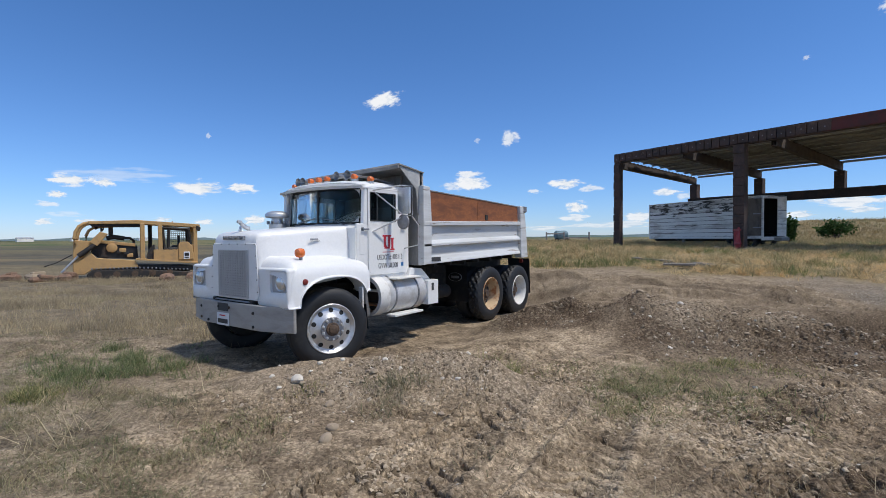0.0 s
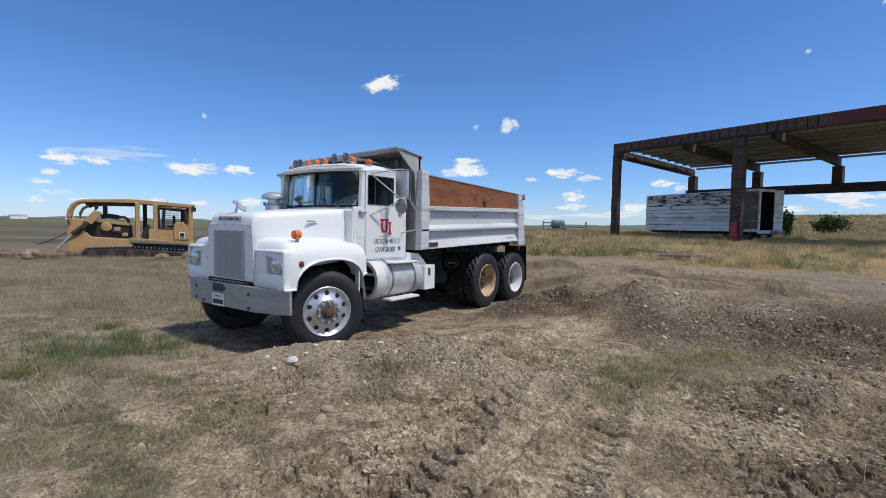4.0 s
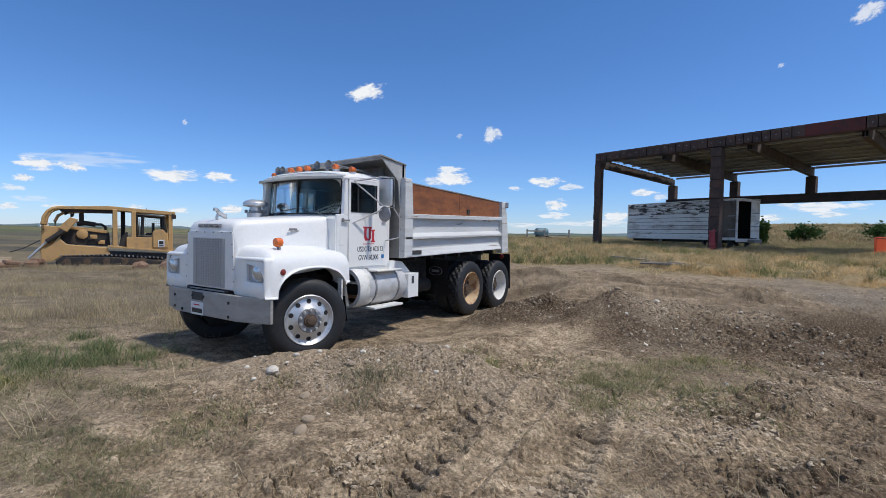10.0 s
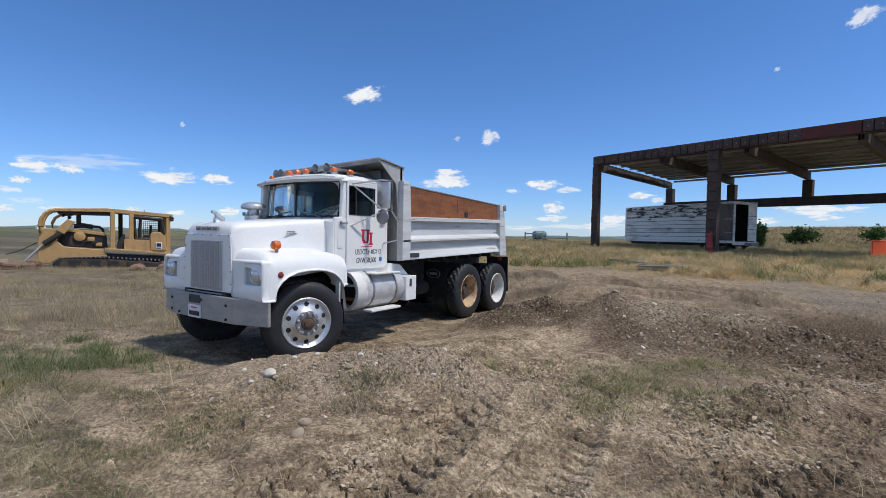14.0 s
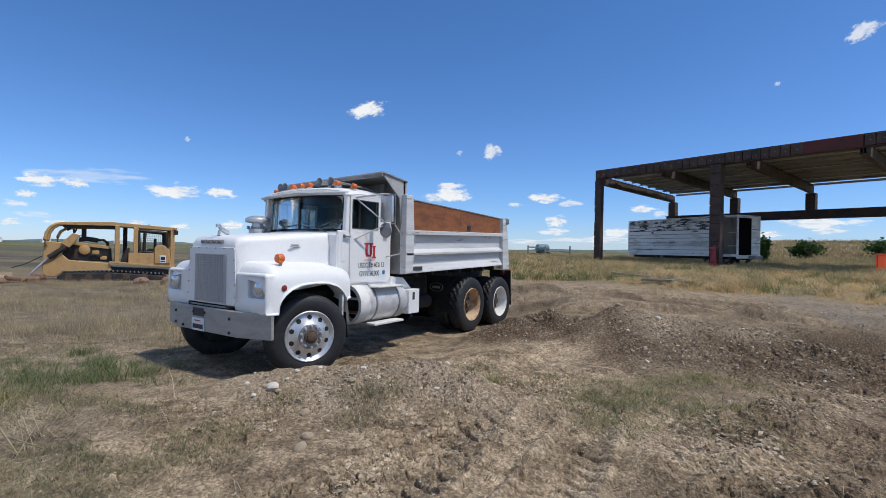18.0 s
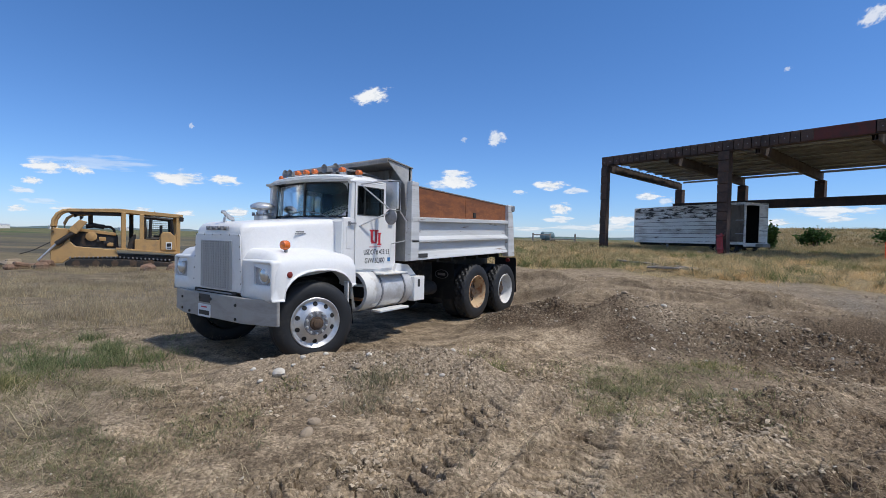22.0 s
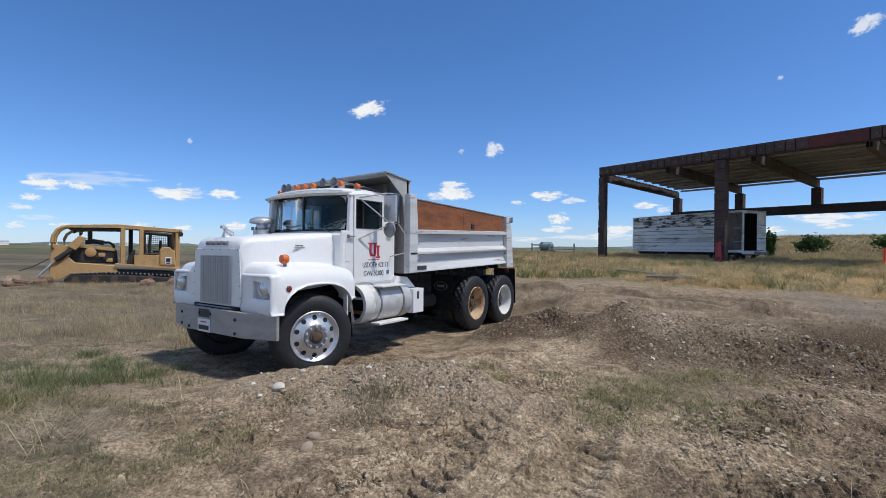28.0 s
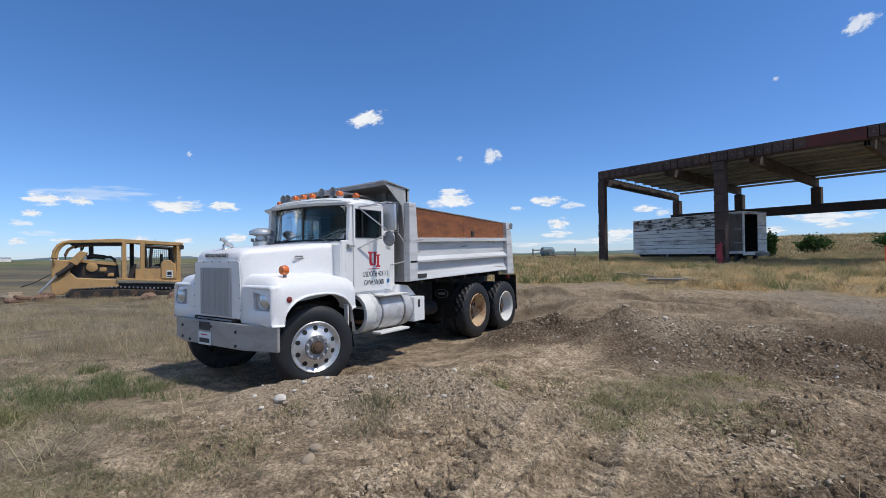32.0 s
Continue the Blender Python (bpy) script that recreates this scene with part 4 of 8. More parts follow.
for s in (-1, 1):
    w = part("wing", wing(s), WHITE, truck, "", True)
    # the wing's nose panel with the recess that holds the head lamp
    part("lamp_panel", lamp_panel(s), WHITE, truck, "", True)
    hl = part("headlamp", box(-0.722, s * 0.775, 1.06, -0.712, s * 1.148, 1.37), LAMPGREY, truck, "round lamp in a pale square recess")
    lamp_at = Matrix.Translation((-0.722, s * (0.985 if s < 0 else 1.0), 1.212)) @ Matrix.Rotation(radians(-90), 4, "Y")
    part("bezel", spin([(0.118, 0.0), (0.118, 0.012), (0.106, 0.022), (0.094, 0.016), (0.094, 0.0)], 28, lamp_at, None, True), CHROME, hl, "", True)
    part("lens", spin([(0.094, 0.002), (0.092, 0.018), (0.075, 0.030), (0.05, 0.040), (0.0, 0.046)], 26, lamp_at), LENS, hl, "", True)

part("grille_surround", prism([(-0.505, 1.715), (0.505, 1.715), (0.53, 1.69), (0.575, 1.02), (0.53, 0.955), (-0.53, 0.955), (-0.575, 1.02), (-0.53, 1.69)], -0.014, Matrix.Translation((-0.766, 0, 0)), None, 0.004, "x"), WHITE, truck)
for y, z in [(-0.5 + 0.2 * k, 1.702) for k in range(6)] + [(s * (0.525 + 0.012 * k), 1.55 - 0.16 * k) for k in range(4) for s in (-1, 1)]:
    part("rivet", spin([(0.009, 0), (0.008, 0.005), (0.0, 0.006)], 8, Matrix.Translation((-0.781, y, z)) @ Matrix.Rotation(radians(-90), 4, "Y")), DARKSTEEL, truck)
grille = part("grille", box(-0.783, -0.35, 0.985, -0.779, 0.35, 1.615), DASH, truck, "silver grid grille")
frame_b = bmesh.new()
for a in ((-0.36, 0.975, 0.36, 0.99), (-0.36, 1.61, 0.36, 1.625), (-0.36, 0.99, -0.345, 1.61), (0.345, 0.99, 0.36, 1.61)):
    box(-0.80, a[0], a[1], -0.778, a[2], a[3], 0.002, frame_b)
part("grille_frame", frame_b, GRILLE, grille)
hbar = part("grille_bar", box(-0.796, -0.345, -0.009, -0.784, 0.345, 0.009), GRILLE, grille)
vbar = part("grille_post", box(-0.799, -0.009, 0.99, -0.787, 0.009, 1.61), GRILLE, grille)
for k in range(18):
    c = hbar if k == 0 else new("grille_bar", hbar.data)
    c.parent, c.location = grille, (0, 0, 1.012 + 0.034 * k)
for k in range(12):
    c = vbar if k == 0 else new("grille_post", vbar.data)
    c.parent, c.location = grille, (0, -0.319 + 0.058 * k, 0)
# raised metal marks on the nose, the mascot and a script on the flank
for k in range(4):
    y = 0.20 - 0.135 * k
    b = box(-0.790, y - 0.046, 1.765, -0.755, y - 0.028, 1.815, 0.003)
    box(-0.790, y + 0.028, 1.765, -0.755, y + 0.046, 1.815, 0.003, b)
    box(-0.790, y - 0.03, 1.783, -0.757, y + 0.03, 1.797, 0.003, b)
    part("nose_badge", b, STEEL, truck)
m = Matrix.Translation((-0.60, 0.02, 1.875))
b = box(-0.07, -0.022, 0, 0.085, 0.022, 0.016, 0.006)
tube([(0.07, 0, 0.045), (0.02, 0, 0.065), (-0.03, 0, 0.100)], 0.030, 10, b)
tube([(-0.03, 0, 0.095), (-0.06, 0, 0.135)], 0.026, 10, b)
box(-0.105, -0.024, 0.115, -0.045, 0.024, 0.162, 0.016, b, None, 2)
for x, lean in ((-0.045, -0.02), (0.06, 0.015)):
    for y in (-0.020, 0.020):
        tube([(x + lean, y, 0.012), (x, y, 0.075)], 0.010, 6, b)
b.transform(m)
part("bonnet_mascot", b, CHROME, truck, "small chrome mascot", True)
part("flank_script", box(-0.06, -0.735, 1.735, 0.12, -0.722, 1.745, 0.002, box(-0.05, -0.735, 1.755, 0.09, -0.722, 1.775, 0.004)), STEEL, truck)
lamp = part("turn_lamp", spin([(0.0, 0), (0.055, 0.0), (0.062, 0.02), (0.062, 0.06), (0.055, 0.085), (0.0, 0.10)], 20, Matrix.Translation((-0.40, -1.0, 1.585)) @ Matrix.Rotation(radians(-90), 4, "Y")), AMBER, truck, "amber glass turn lamp", True)
part("stalk", box(-0.45, -1.02, 1.49, -0.41, -0.98, 1.54, 0.006), STEEL, lamp)
lamp = part("turn_lamp", spin([(0.0, 0), (0.055, 0.0), (0.062, 0.02), (0.062, 0.06), (0.055, 0.085), (0.0, 0.10)], 20, Matrix.Translation((-0.40, 1.0, 1.585)) @ Matrix.Rotation(radians(-90), 4, "Y")), AMBER, truck, "amber glass turn lamp", True)
part("side_marker", spin([(0.04, 0), (0.04, 0.012), (0.03, 0.02), (0.0, 0.022)], 18, Matrix.Translation((-0.52, -1.198, 1.215)) @ SIDE_TURN), REDLENS, truck, "small dark red round marker", True)

# front bumper, number plate, tow hooks
out = [(-0.70, 1.20), (-0.845, 0.70), (-0.845, -0.70), (-0.70, -1.20), (-0.655, -1.20), (-0.79, -0.68), (-0.79, 0.68), (-0.655, 1.20)]
b = prism(out, 0.33, Matrix.Translation((0, 0, 0.575)), None, 0.008, "z")
bumper = part("front_bumper", b, BUMPER, truck, "grey swept steel bumper")
for y, z in ((-0.55, 0.80), (-0.55, 0.62), (0.28, 0.83), (0.02, 0.83), (0.78, 0.80), (0.78, 0.64), (0.55, 0.62)):
    part("bolt", spin([(0.020, 0), (0.020, 0.012), (0.012, 0.018), (0.0, 0.019)], 10, Matrix.Translation((-0.845 if abs(y) < 0.7 else -0.822, y, z)) @ Matrix.Rotation(radians(-90), 4, "Y")), DARKSTEEL, bumper)
part("bumper_slot", box(-0.853, 0.04, 0.775, -0.846, 0.30, 0.885, 0.002), DASH, bumper)
plate = part("number_plate", box(-0.857, 0.01, 0.575, -0.849, 0.315, 0.750, 0.006), PLATE, bumper, "pale number plate with worn bars")
part("plate_bar", box(-0.860, 0.04, 0.605, -0.856, 0.285, 0.665), LETTER, plate)
part("plate_bar", box(-0.860, 0.10, 0.705, -0.856, 0.24, 0.720), LOGORED, plate)
for y in (-0.42, 0.47):
    part("tow_bracket", box(-0.80, y - 0.05, 0.90, -0.70, y + 0.05, 0.955, 0.012), DARKSTEEL, truck)
part("radiator_sill", box(-0.70, -0.55, 0.89, -0.60, 0.55, 0.96, 0.01), BLACKFRAME, truck)
part("bumper_bar", tube([(-0.79, -0.40, 0.925), (-0.79, 0.46, 0.925)], 0.012, 8), STEEL, truck)

# air cleaner at the cowl
ac = part("air_cleaner", spin([(0.13, 1.60), (0.14, 2.02), (0.10, 2.05), (0.09, 2.12), (0.185, 2.135), (0.20, 2.15), (0.20, 2.185), (0.19, 2.20), (0.15, 2.225), (0.09, 2.245), (0.0, 2.25)], 28, Matrix.Translation((0.54, 0.86, 0))), CHROME, truck, "chrome mushroom air cleaner", True)
for k in range(9):
    a = 2 * math.pi * k / 9
    part("louvre", box(-0.02, -0.008, 2.02, 0.02, 0.008, 2.075, 0.003, None, Matrix.Translation((0.54, 0.86, 0)) @ Matrix.Rotation(a, 4, "Z") @ Matrix.Translation((0.155, 0, 0))), STEEL, ac)


# cab
def frame_panel(outer, inner, y0, y1, mat, name, label=""):
    """A panel in the x-z plane with one opening; outer and inner are x0, z0, x1, z1."""
    X0, Z0, X1, Z1 = outer
    x0, z0, x1, z1 = inner
    b = box(X0, y0, Z0, X1, y1, z0)
    box(X0, y0, z1, X1, y1, Z1, 0, b)
    box(X0, y0, z0, x0, y1, z1, 0, b)
    box(x1, y0, z0, X1, y1, z1, 0, b)
    bmesh.ops.remove_doubles(b, verts=b.verts[:], dist=1e-4)
    return part(name, b, mat, truck, label)


for s in (-1, 1):
    y0, y1 = s * 0.985, s * 0.945
    door = frame_panel((0.845, 1.20, 1.755, 2.545), (0.885, 2.045, 1.475, 2.485), y0 - s * -0.012, y1, WHITE, "cab_door", "white cab door with black lettering")
    if s < 0:
        DOOR = door
    part("door_skirt", prism(rounded(0.862, 1.215, 1.742, 1.995, 0.07), -s * 0.010, Matrix.Translation((0, s * 0.9985, 0)), None, 0.003), WHITE, door)
    seal = bmesh.new()
    for a in ((0.878, 2.038, 1.482, 2.05), (0.878, 2.48, 1.482, 2.492), (0.878, 2.05, 0.89, 2.48), (1.47, 2.05, 1.482, 2.48), (1.035, 2.05, 1.05, 2.48)):
        box(a[0], s * 0.975, a[1], a[2], s * 1.004, a[3], 0.003, seal)
    part("window_seal", seal, DASH, door)
    pane = part("door_window", box(0.885, s * 0.972, 2.045, 1.475, s * 0.966, 2.485), DOORGLASS, door)
    pane.visible_shadow = False
    part("door_handle", box(1.60, s * 1.03, 1.915, 1.71, s * 1.01, 1.94, 0.006, box(1.60, s * 1.012, 1.92, 1.62, s * 0.99, 1.935, 0.003)), CHROME, door)
    # rest of the side: front pillar with vent panel, rear corner
    part("cab_side", box(0.60, s * 0.985, 1.14, 0.838, s * 0.945, 2.0, 0.012), WHITE, truck)
    part("cab_corner", box(1.762, s * 0.985, 1.22, 1.83, s * 0.945, 2.60, 0.012), WHITE, truck)
    part("door_lining", box(0.86, s * 0.94, 1.22, 1.755, s * 0.93, 2.03), DASH, truck)
    part("pillar_lining", box(1.49, s * 0.94, 2.03, 1.785, s * 0.93, 2.56), DASH, truck)
    part("vent_panel", box(0.665, s * 0.992, 1.53, 0.755, s * 0.984, 1.86, 0.003), WHITE, truck)
    part("door_pillar", prism([(0.745, 1.99), (0.838, 1.99), (0.838, 2.56), (0.775, 2.56)], 0.07, Matrix.Translation((0, s * 0.985 - (0.07 if s > 0 else 0), 0)), None, 0.01), WHITE, truck)
    part("drip_rail", box(0.72, s * 1.0, 2.535, 1.83, s * 0.95, 2.57, 0.01), WHITE, truck)
    part("sill", box(0.62, s * 0.97, 1.13, 1.83, s * 0.60, 1.21, 0.02), WHITE, truck)
    part("hinge", box(0.70, s * 1.035, 1.90, 0.83, s * 1.0, 1.925, 0.006, box(0.70, s * 1.03, 1.885, 0.72, s * 0.985, 1.94, 0.004)), STEEL, truck)

part("cab_floor", box(0.55, -0.94, 1.14, 1.80, 0.94, 1.20), BLACKFRAME, truck)
b = box(1.79, -0.945, 1.20, 1.83, 0.945, 1.95)
for a in ((1.79, -0.945, 2.42, 1.83, 0.945, 2.60), (1.79, -0.945, 1.95, 1.83, -0.3, 2.42), (1.79, 0.3, 1.95, 1.83, 0.945, 2.42)):
    box(*a, 0, b)
part("cab_back", b, WHITE, truck)
b = box(1.765, -0.925, 1.20, 1.785, 0.925, 1.95)
for a in ((1.765, -0.925, 2.40, 1.785, 0.925, 2.56), (1.765, -0.925, 1.95, 1.785, -0.3, 2.40), (1.765, 0.3, 1.95, 1.785, 0.925, 2.40)):
    box(*a, 0, b)
part("back_lining", b, LINING, truck)
part("head_lining", box(0.80, -0.93, 2.565, 1.785, 0.93, 2.58), LINING, truck)
rw = part("rear_window", box(1.805, -0.3, 1.95, 1.812, 0.3, 2.42), GLASS, truck)
rw.visible_shadow = False
# roof and sun visor
ys = [-1.0, -0.97, -0.85, -0.5, 0, 0.5, 0.85, 0.97, 1.0]
zs = [2.565, 2.615, 2.655, 2.69, 2.70, 2.69, 2.655, 2.615, 2.565]


def roof_row(x, dz, narrow=1.0):
    top = [(x, y * narrow, z + dz) for y, z in zip(ys, zs)]
    return top + [(x, y * narrow * 0.98, z + dz - 0.03) for y, z in reversed(list(zip(ys, zs)))]


part("cab_roof", loft([roof_row(0.735, -0.035, 0.975), roof_row(0.80, -0.005), roof_row(1.1, 0.02), roof_row(1.6, 0.015), roof_row(1.80, -0.005), roof_row(1.845, -0.05, 0.98)]), WHITE, truck, "", True)
visor_front = [(0.60 + 0.10 * abs(y) ** 2, y, 2.575 + 0.025 * (1 - abs(y))) for y in (-1.0, -0.75, -0.4, 0, 0.4, 0.75, 1.0)]
b = bmesh.new()
lo = [b.verts.new(p) for p in visor_front]
up = [b.verts.new((0.80, y, 2.60 + 0.075 * (1 - abs(y) ** 3))) for _, y, _ in visor_front]
lip = [b.verts.new((x + 0.012, y, z - 0.04)) for x, y, z in visor_front]
for k in range(6):
    b.faces.new((lo[k], lo[k + 1], up[k + 1], up[k]))
    b.faces.new((lip[k], lip[k + 1], lo[k + 1], lo[k]))
bmesh.ops.solidify(b, geom=b.faces[:], thickness=0.012)
bmesh.ops.recalc_face_normals(b, faces=b.faces[:])
part("sun_visor", b, WHITE, truck)


def screen_x(y, z):
    return 0.70 + 0.16 * (abs(y) / 0.9) ** 2.2 + 0.06 * (z - 2.0)


def screen_strip(y0, y1, z0, z1, n, thick, off=0.0):
    b = bmesh.new()
    rows = []
    for k in range(n + 1):
        y = y0 + (y1 - y0) * k / n
        rows.append([b.verts.new((screen_x(y, z) + off, y, z)) for z in (z0, z1)])
    for r0, r1 in zip(rows, rows[1:]):
        b.faces.new((r0[0], r0[1], r1[1], r1[0]))
    bmesh.ops.solidify(b, geom=b.faces[:], thickness=thick)
    bmesh.ops.recalc_face_normals(b, faces=b.faces[:])
    return b


for s in (-1, 1):
    ws = part("windscreen", screen_strip(s * 0.02, s * 0.87, 2.03, 2.545, 10, 0.006), GLASS, truck, "", True)
    ws.visible_shadow = False
    sl = screen_strip(s * 0.0, s * 0.885, 2.005, 2.03, 10, 0.02, -0.008)
    join(sl, screen_strip(s * 0.0, s * 0.885, 2.54, 2.565, 10, 0.02, -0.008))
    join(sl, screen_strip(s * 0.865, s * 0.89, 2.01, 2.56, 1, 0.02, -0.008))
    part("screen_seal", sl, DASH, truck)
    part("screen_pillar", screen_strip(s * 0.885, s * 0.975, 1.98, 2.58, 2, 0.04, 0.0), WHITE, truck)
    part("wiper", tube([(0.70, s * 0.62, 1.985), (0.695, s * 0.35, 2.06), (0.70, s * 0.05, 2.10)], 0.008, 6), STEEL, truck)
    for z0, up in ((2.03, 1), (2.54, -1)):
        b = bmesh.new()
        ye, rad = (0.835, 0.13) if s < 0 else (0.885, 0.115)
        corner = b.verts.new((screen_x(ye, z0) - 0.036, s * ye, z0))
        arc = []
        for k in range(9):
            a = radians(90 * k / 8)
            y, z = ye - rad + rad * math.sin(a), z0 + up * (rad - rad * math.cos(a))
            arc.append(b.verts.new((screen_x(y, z) - 0.036, s * y, z)))
        for p, q in zip(arc, arc[1:]):
            b.faces.new((corner, p, q))
        bmesh.ops.solidify(b, geom=b.faces[:], thickness=0.012)
        bmesh.ops.recalc_face_normals(b, faces=b.faces[:])
        part("screen_corner", b, WHITE, truck)
part("screen_divider", box(0.685, -0.012, 2.01, 0.712, 0.012, 2.56, 0.003, None, Matrix.Translation((0, 0, 0))), DASH, truck)
part("screen_header", screen_strip(-0.975, 0.975, 2.555, 2.64, 12, 0.05), WHITE, truck)
part("cowl", loft([[(0.58, y, 1.2), (0.58, y, 1.955 - 0.03 * abs(y)), (screen_x(y, 2.0), y, 2.01 - 0.02 * abs(y)), (0.92, y, 2.0), (0.92, y, 1.2)] for y in (-0.975, -0.9, -0.6, 0, 0.6, 0.9, 0.975)]), WHITE, truck)
# inside the cab
part("dashboard", box(0.86, -0.93, 1.62, 1.08, 0.93, 1.985, 0.05), LINING, truck)
wheel = spin([(0.245, -0.017), (0.262, 0.0), (0.245, 0.017), (0.228, 0.0)], 32, None, None, True)
tube([(-0.235, 0, 0), (0.235, 0, 0)], 0.012, 6, wheel)
tube([(0, -0.235, 0), (0, 0.1, 0)], 0.012, 6, wheel)
tube([(0, 0, 0), (0, 0, -0.45)], 0.025, 8, wheel)
wheel.transform(Matrix.Translation((1.02, -0.36, 2.13)) @ Matrix.Rotation(radians(-24), 4, "Y"))
part("steering_wheel", wheel, WHEELRIM, truck, "pale thin steering wheel", True)
for y in (-0.50, 0.50):
    seat = part("cab_seat", box(1.30, y - 0.26, 1.55, 1.76, y + 0.26, 1.72, 0.05, None, None, 2), SEATCLOTH, truck, "", True)
    part("seat_back", box(1.64, y - 0.25, 1.68, 1.78, y + 0.25, 2.30, 0.05, None, Matrix.Identity(4), 2), SEATCLOTH, seat, "", True)
fan = spin([(0.085, -0.02), (0.095, 0.0), (0.085, 0.02), (0.075, 0.0)], 20, None, None, True)
for k in range(4):
    box(-0.07, -0.02, -0.003, 0.07, 0.02, 0.003, 0, fan, Matrix.Rotation(k * math.pi / 4, 4, "Z") @ Matrix.Rotation(0.3, 4, "X"))
fan.transform(Matrix.Translation((0.93, 0.30, 2.10)) @ Matrix.Rotation(radians(90), 4, "Y"))
part("dash_fan", fan, DARKSTEEL, truck)
# lamps and horns on the roof
for y, z in ((0.93, 2.655), (0.50, 2.725), (0.29, 2.728), (0.08, 2.73), (-0.57, 2.72), (-0.93, 2.655)):
    lamp = part("roof_lamp", spin([(0.0, 0.0), (0.025, 0.0), (0.042, 0.03), (0.046, 0.085), (0.037, 0.10), (0.0, 0.108)], 16, Matrix.Translation((1.03, y, z + 0.045)) @ Matrix.Rotation(radians(-90), 4, "Y")), AMBER, truck, "amber roof marker lamp", True)
    part("foot", box(0.93, y - 0.03, z - 0.03, 1.02, y + 0.03, z + 0.008, 0.006), CHROME, lamp)
for y, L in ((0.78, 0.45), (0.66, 0.55), (-0.20, 0.60), (-0.46, 0.5)):
    horn = spin([(0.0, L), (0.02, L), (0.022, 0.25), (0.035, 0.12), (0.048, 0.04), (0.074, 0.0), (0.069, 0.0), (0.040, 0.05), (0.0, 0.12)], 20, Matrix.Translation((0.92, y, 2.80 if abs(y) < 0.6 else 2.765)) @ Matrix.Rotation(radians(90), 4, "Y"))
    part("air_horn", horn, DULLHORN, truck, "long dull chrome air horn", True)
    part("horn_foot", box(1.10, y - 0.02, 2.66, 1.16, y + 0.02, 2.80, 0.004), STEEL, truck)
part("roof_pipe", tube([(1.1, -0.75, 2.72), (1.35, -0.7, 2.75), (1.75, -0.72, 2.70)], 0.014, 8), STEEL, truck)
# mirrors
for s in (-1, 1):
    x, y = 1.37, s * 1.27
    mir = part("mirror", box(x - 0.02, y - 0.12, 2.16, x + 0.035, y + 0.12, 2.58, 0.015, None, None, 2), CHROME, truck, "tall chrome-backed mirror on a tube frame", True)
    f2 = tube([(0.95, s * 0.99, 2.52), (x - 0.1, y, 2.60), (x + 0.06, y - s * 0.0, 2.61), (x + 0.06, y + s * 0.12, 2.60), (x + 0.06, y + s * 0.125, 2.14), (x + 0.02, y, 2.13), (0.92, s * 0.99, 1.87)], 0.012, 8)
    tube([(0.98, s * 0.99, 2.50), (x, y, 2.13)], 0.011, 8, f2)
    tube([(x + 0.06, y + s * 0.12, 2.12), (x + 0.24, y + s * 0.10, 1.98), (x + 0.26, y + s * 0.08, 1.66), (1.70, s * 1.0, 1.60)], 0.011, 8, f2)
    part("mirror_frame", f2, CHROME, mir, "", True)
    part("round_mirror", spin([(0.0, 0.05), (0.06, 0.045), (0.115, 0.02), (0.12, 0.0), (0.0, -0.004)], 24, Matrix.Translation((x - 0.01, y, 2.03)) @ Matrix.Rotation(radians(-90), 4, "Y")), STEEL, mir, "", True)
# door lettering
LET = Matrix.Rotation(radians(90), 4, "X")
letters("USDOT# 403113", 0.118, LETTER, "door_text", DOOR, Matrix.Translation((1.335, -1.0, 1.465)) @ LET, 0.72)
letters("GVW 50,000", 0.118, LETTER, "door_text", DOOR, Matrix.Translation((1.29, -1.0, 1.33)) @ LET, 0.74)
b = box(1.185, -1.002, 1.635, 1.235, -0.9985, 1.797)
for a in ((1.16, 1.797, 1.26, 1.825), (1.20, 1.605, 1.325, 1.635), (1.235, 1.635, 1.255, 1.655), (1.29, 1.635, 1.34, 1.797), (1.27, 1.797, 1.365, 1.825), (1.365, 1.603, 1.415, 1.755), (1.348, 1.755, 1.432, 1.78), (1.34, 1.575, 1.44, 1.603)):
    box(a[0], -1.002, a[1], a[2], -0.9985, a[3], 0, b)
part("door_logo", b, LOGORED, DOOR, "red angular emblem")
part("logo_strip", box(1.16, -1.002, 1.545, 1.42, -0.9985, 1.556), LOGORED, DOOR)
part("door_sticker", box(1.60, -1.002, 1.31, 1.665, -0.9985, 1.375), LOGOBLUE, DOOR, "small blue square sticker")

# fuel tank, steps, battery box
tank = part("fuel_tank", spin([(0.27, 0), (0.30, 0.01), (0.305, 0.03), (0.305, 0.93), (0.29, 0.96), (0.0, 0.97)], 36, Matrix.Translation((1.10, -0.90, 0.86)) @ Matrix.Rotation(radians(90), 4, "Y")), TANK, truck, "scuffed silver-white round fuel tank", True)
ring = spin([(0.255, -0.20), (0.31, -0.20), (0.312, 0.02), (0.30, 0.025), (0.25, 0.02)], 36, Matrix.Translation((1.09, -0.90, 0.86)) @ Matrix.Rotation(radians(90), 4, "Y"), None, True)
part("tank_step_ring", ring, WHITERIM, truck, "", True)
part("ring_back", spin([(0.26, 0.0), (0.0, 0.005)], 24, Matrix.Translation((1.085, -0.90, 0.86)) @ Matrix.Rotation(radians(90), 4, "Y")), DASH, truck)
part("ring_step", box(0.90, -1.17, 0.72, 1.08, -0.64, 0.745, 0.006), RUSTRIM, truck)
part("ring_step", box(0.90, -1.17, 0.94, 1.08, -0.64, 0.965, 0.006), WHITERIM, truck)
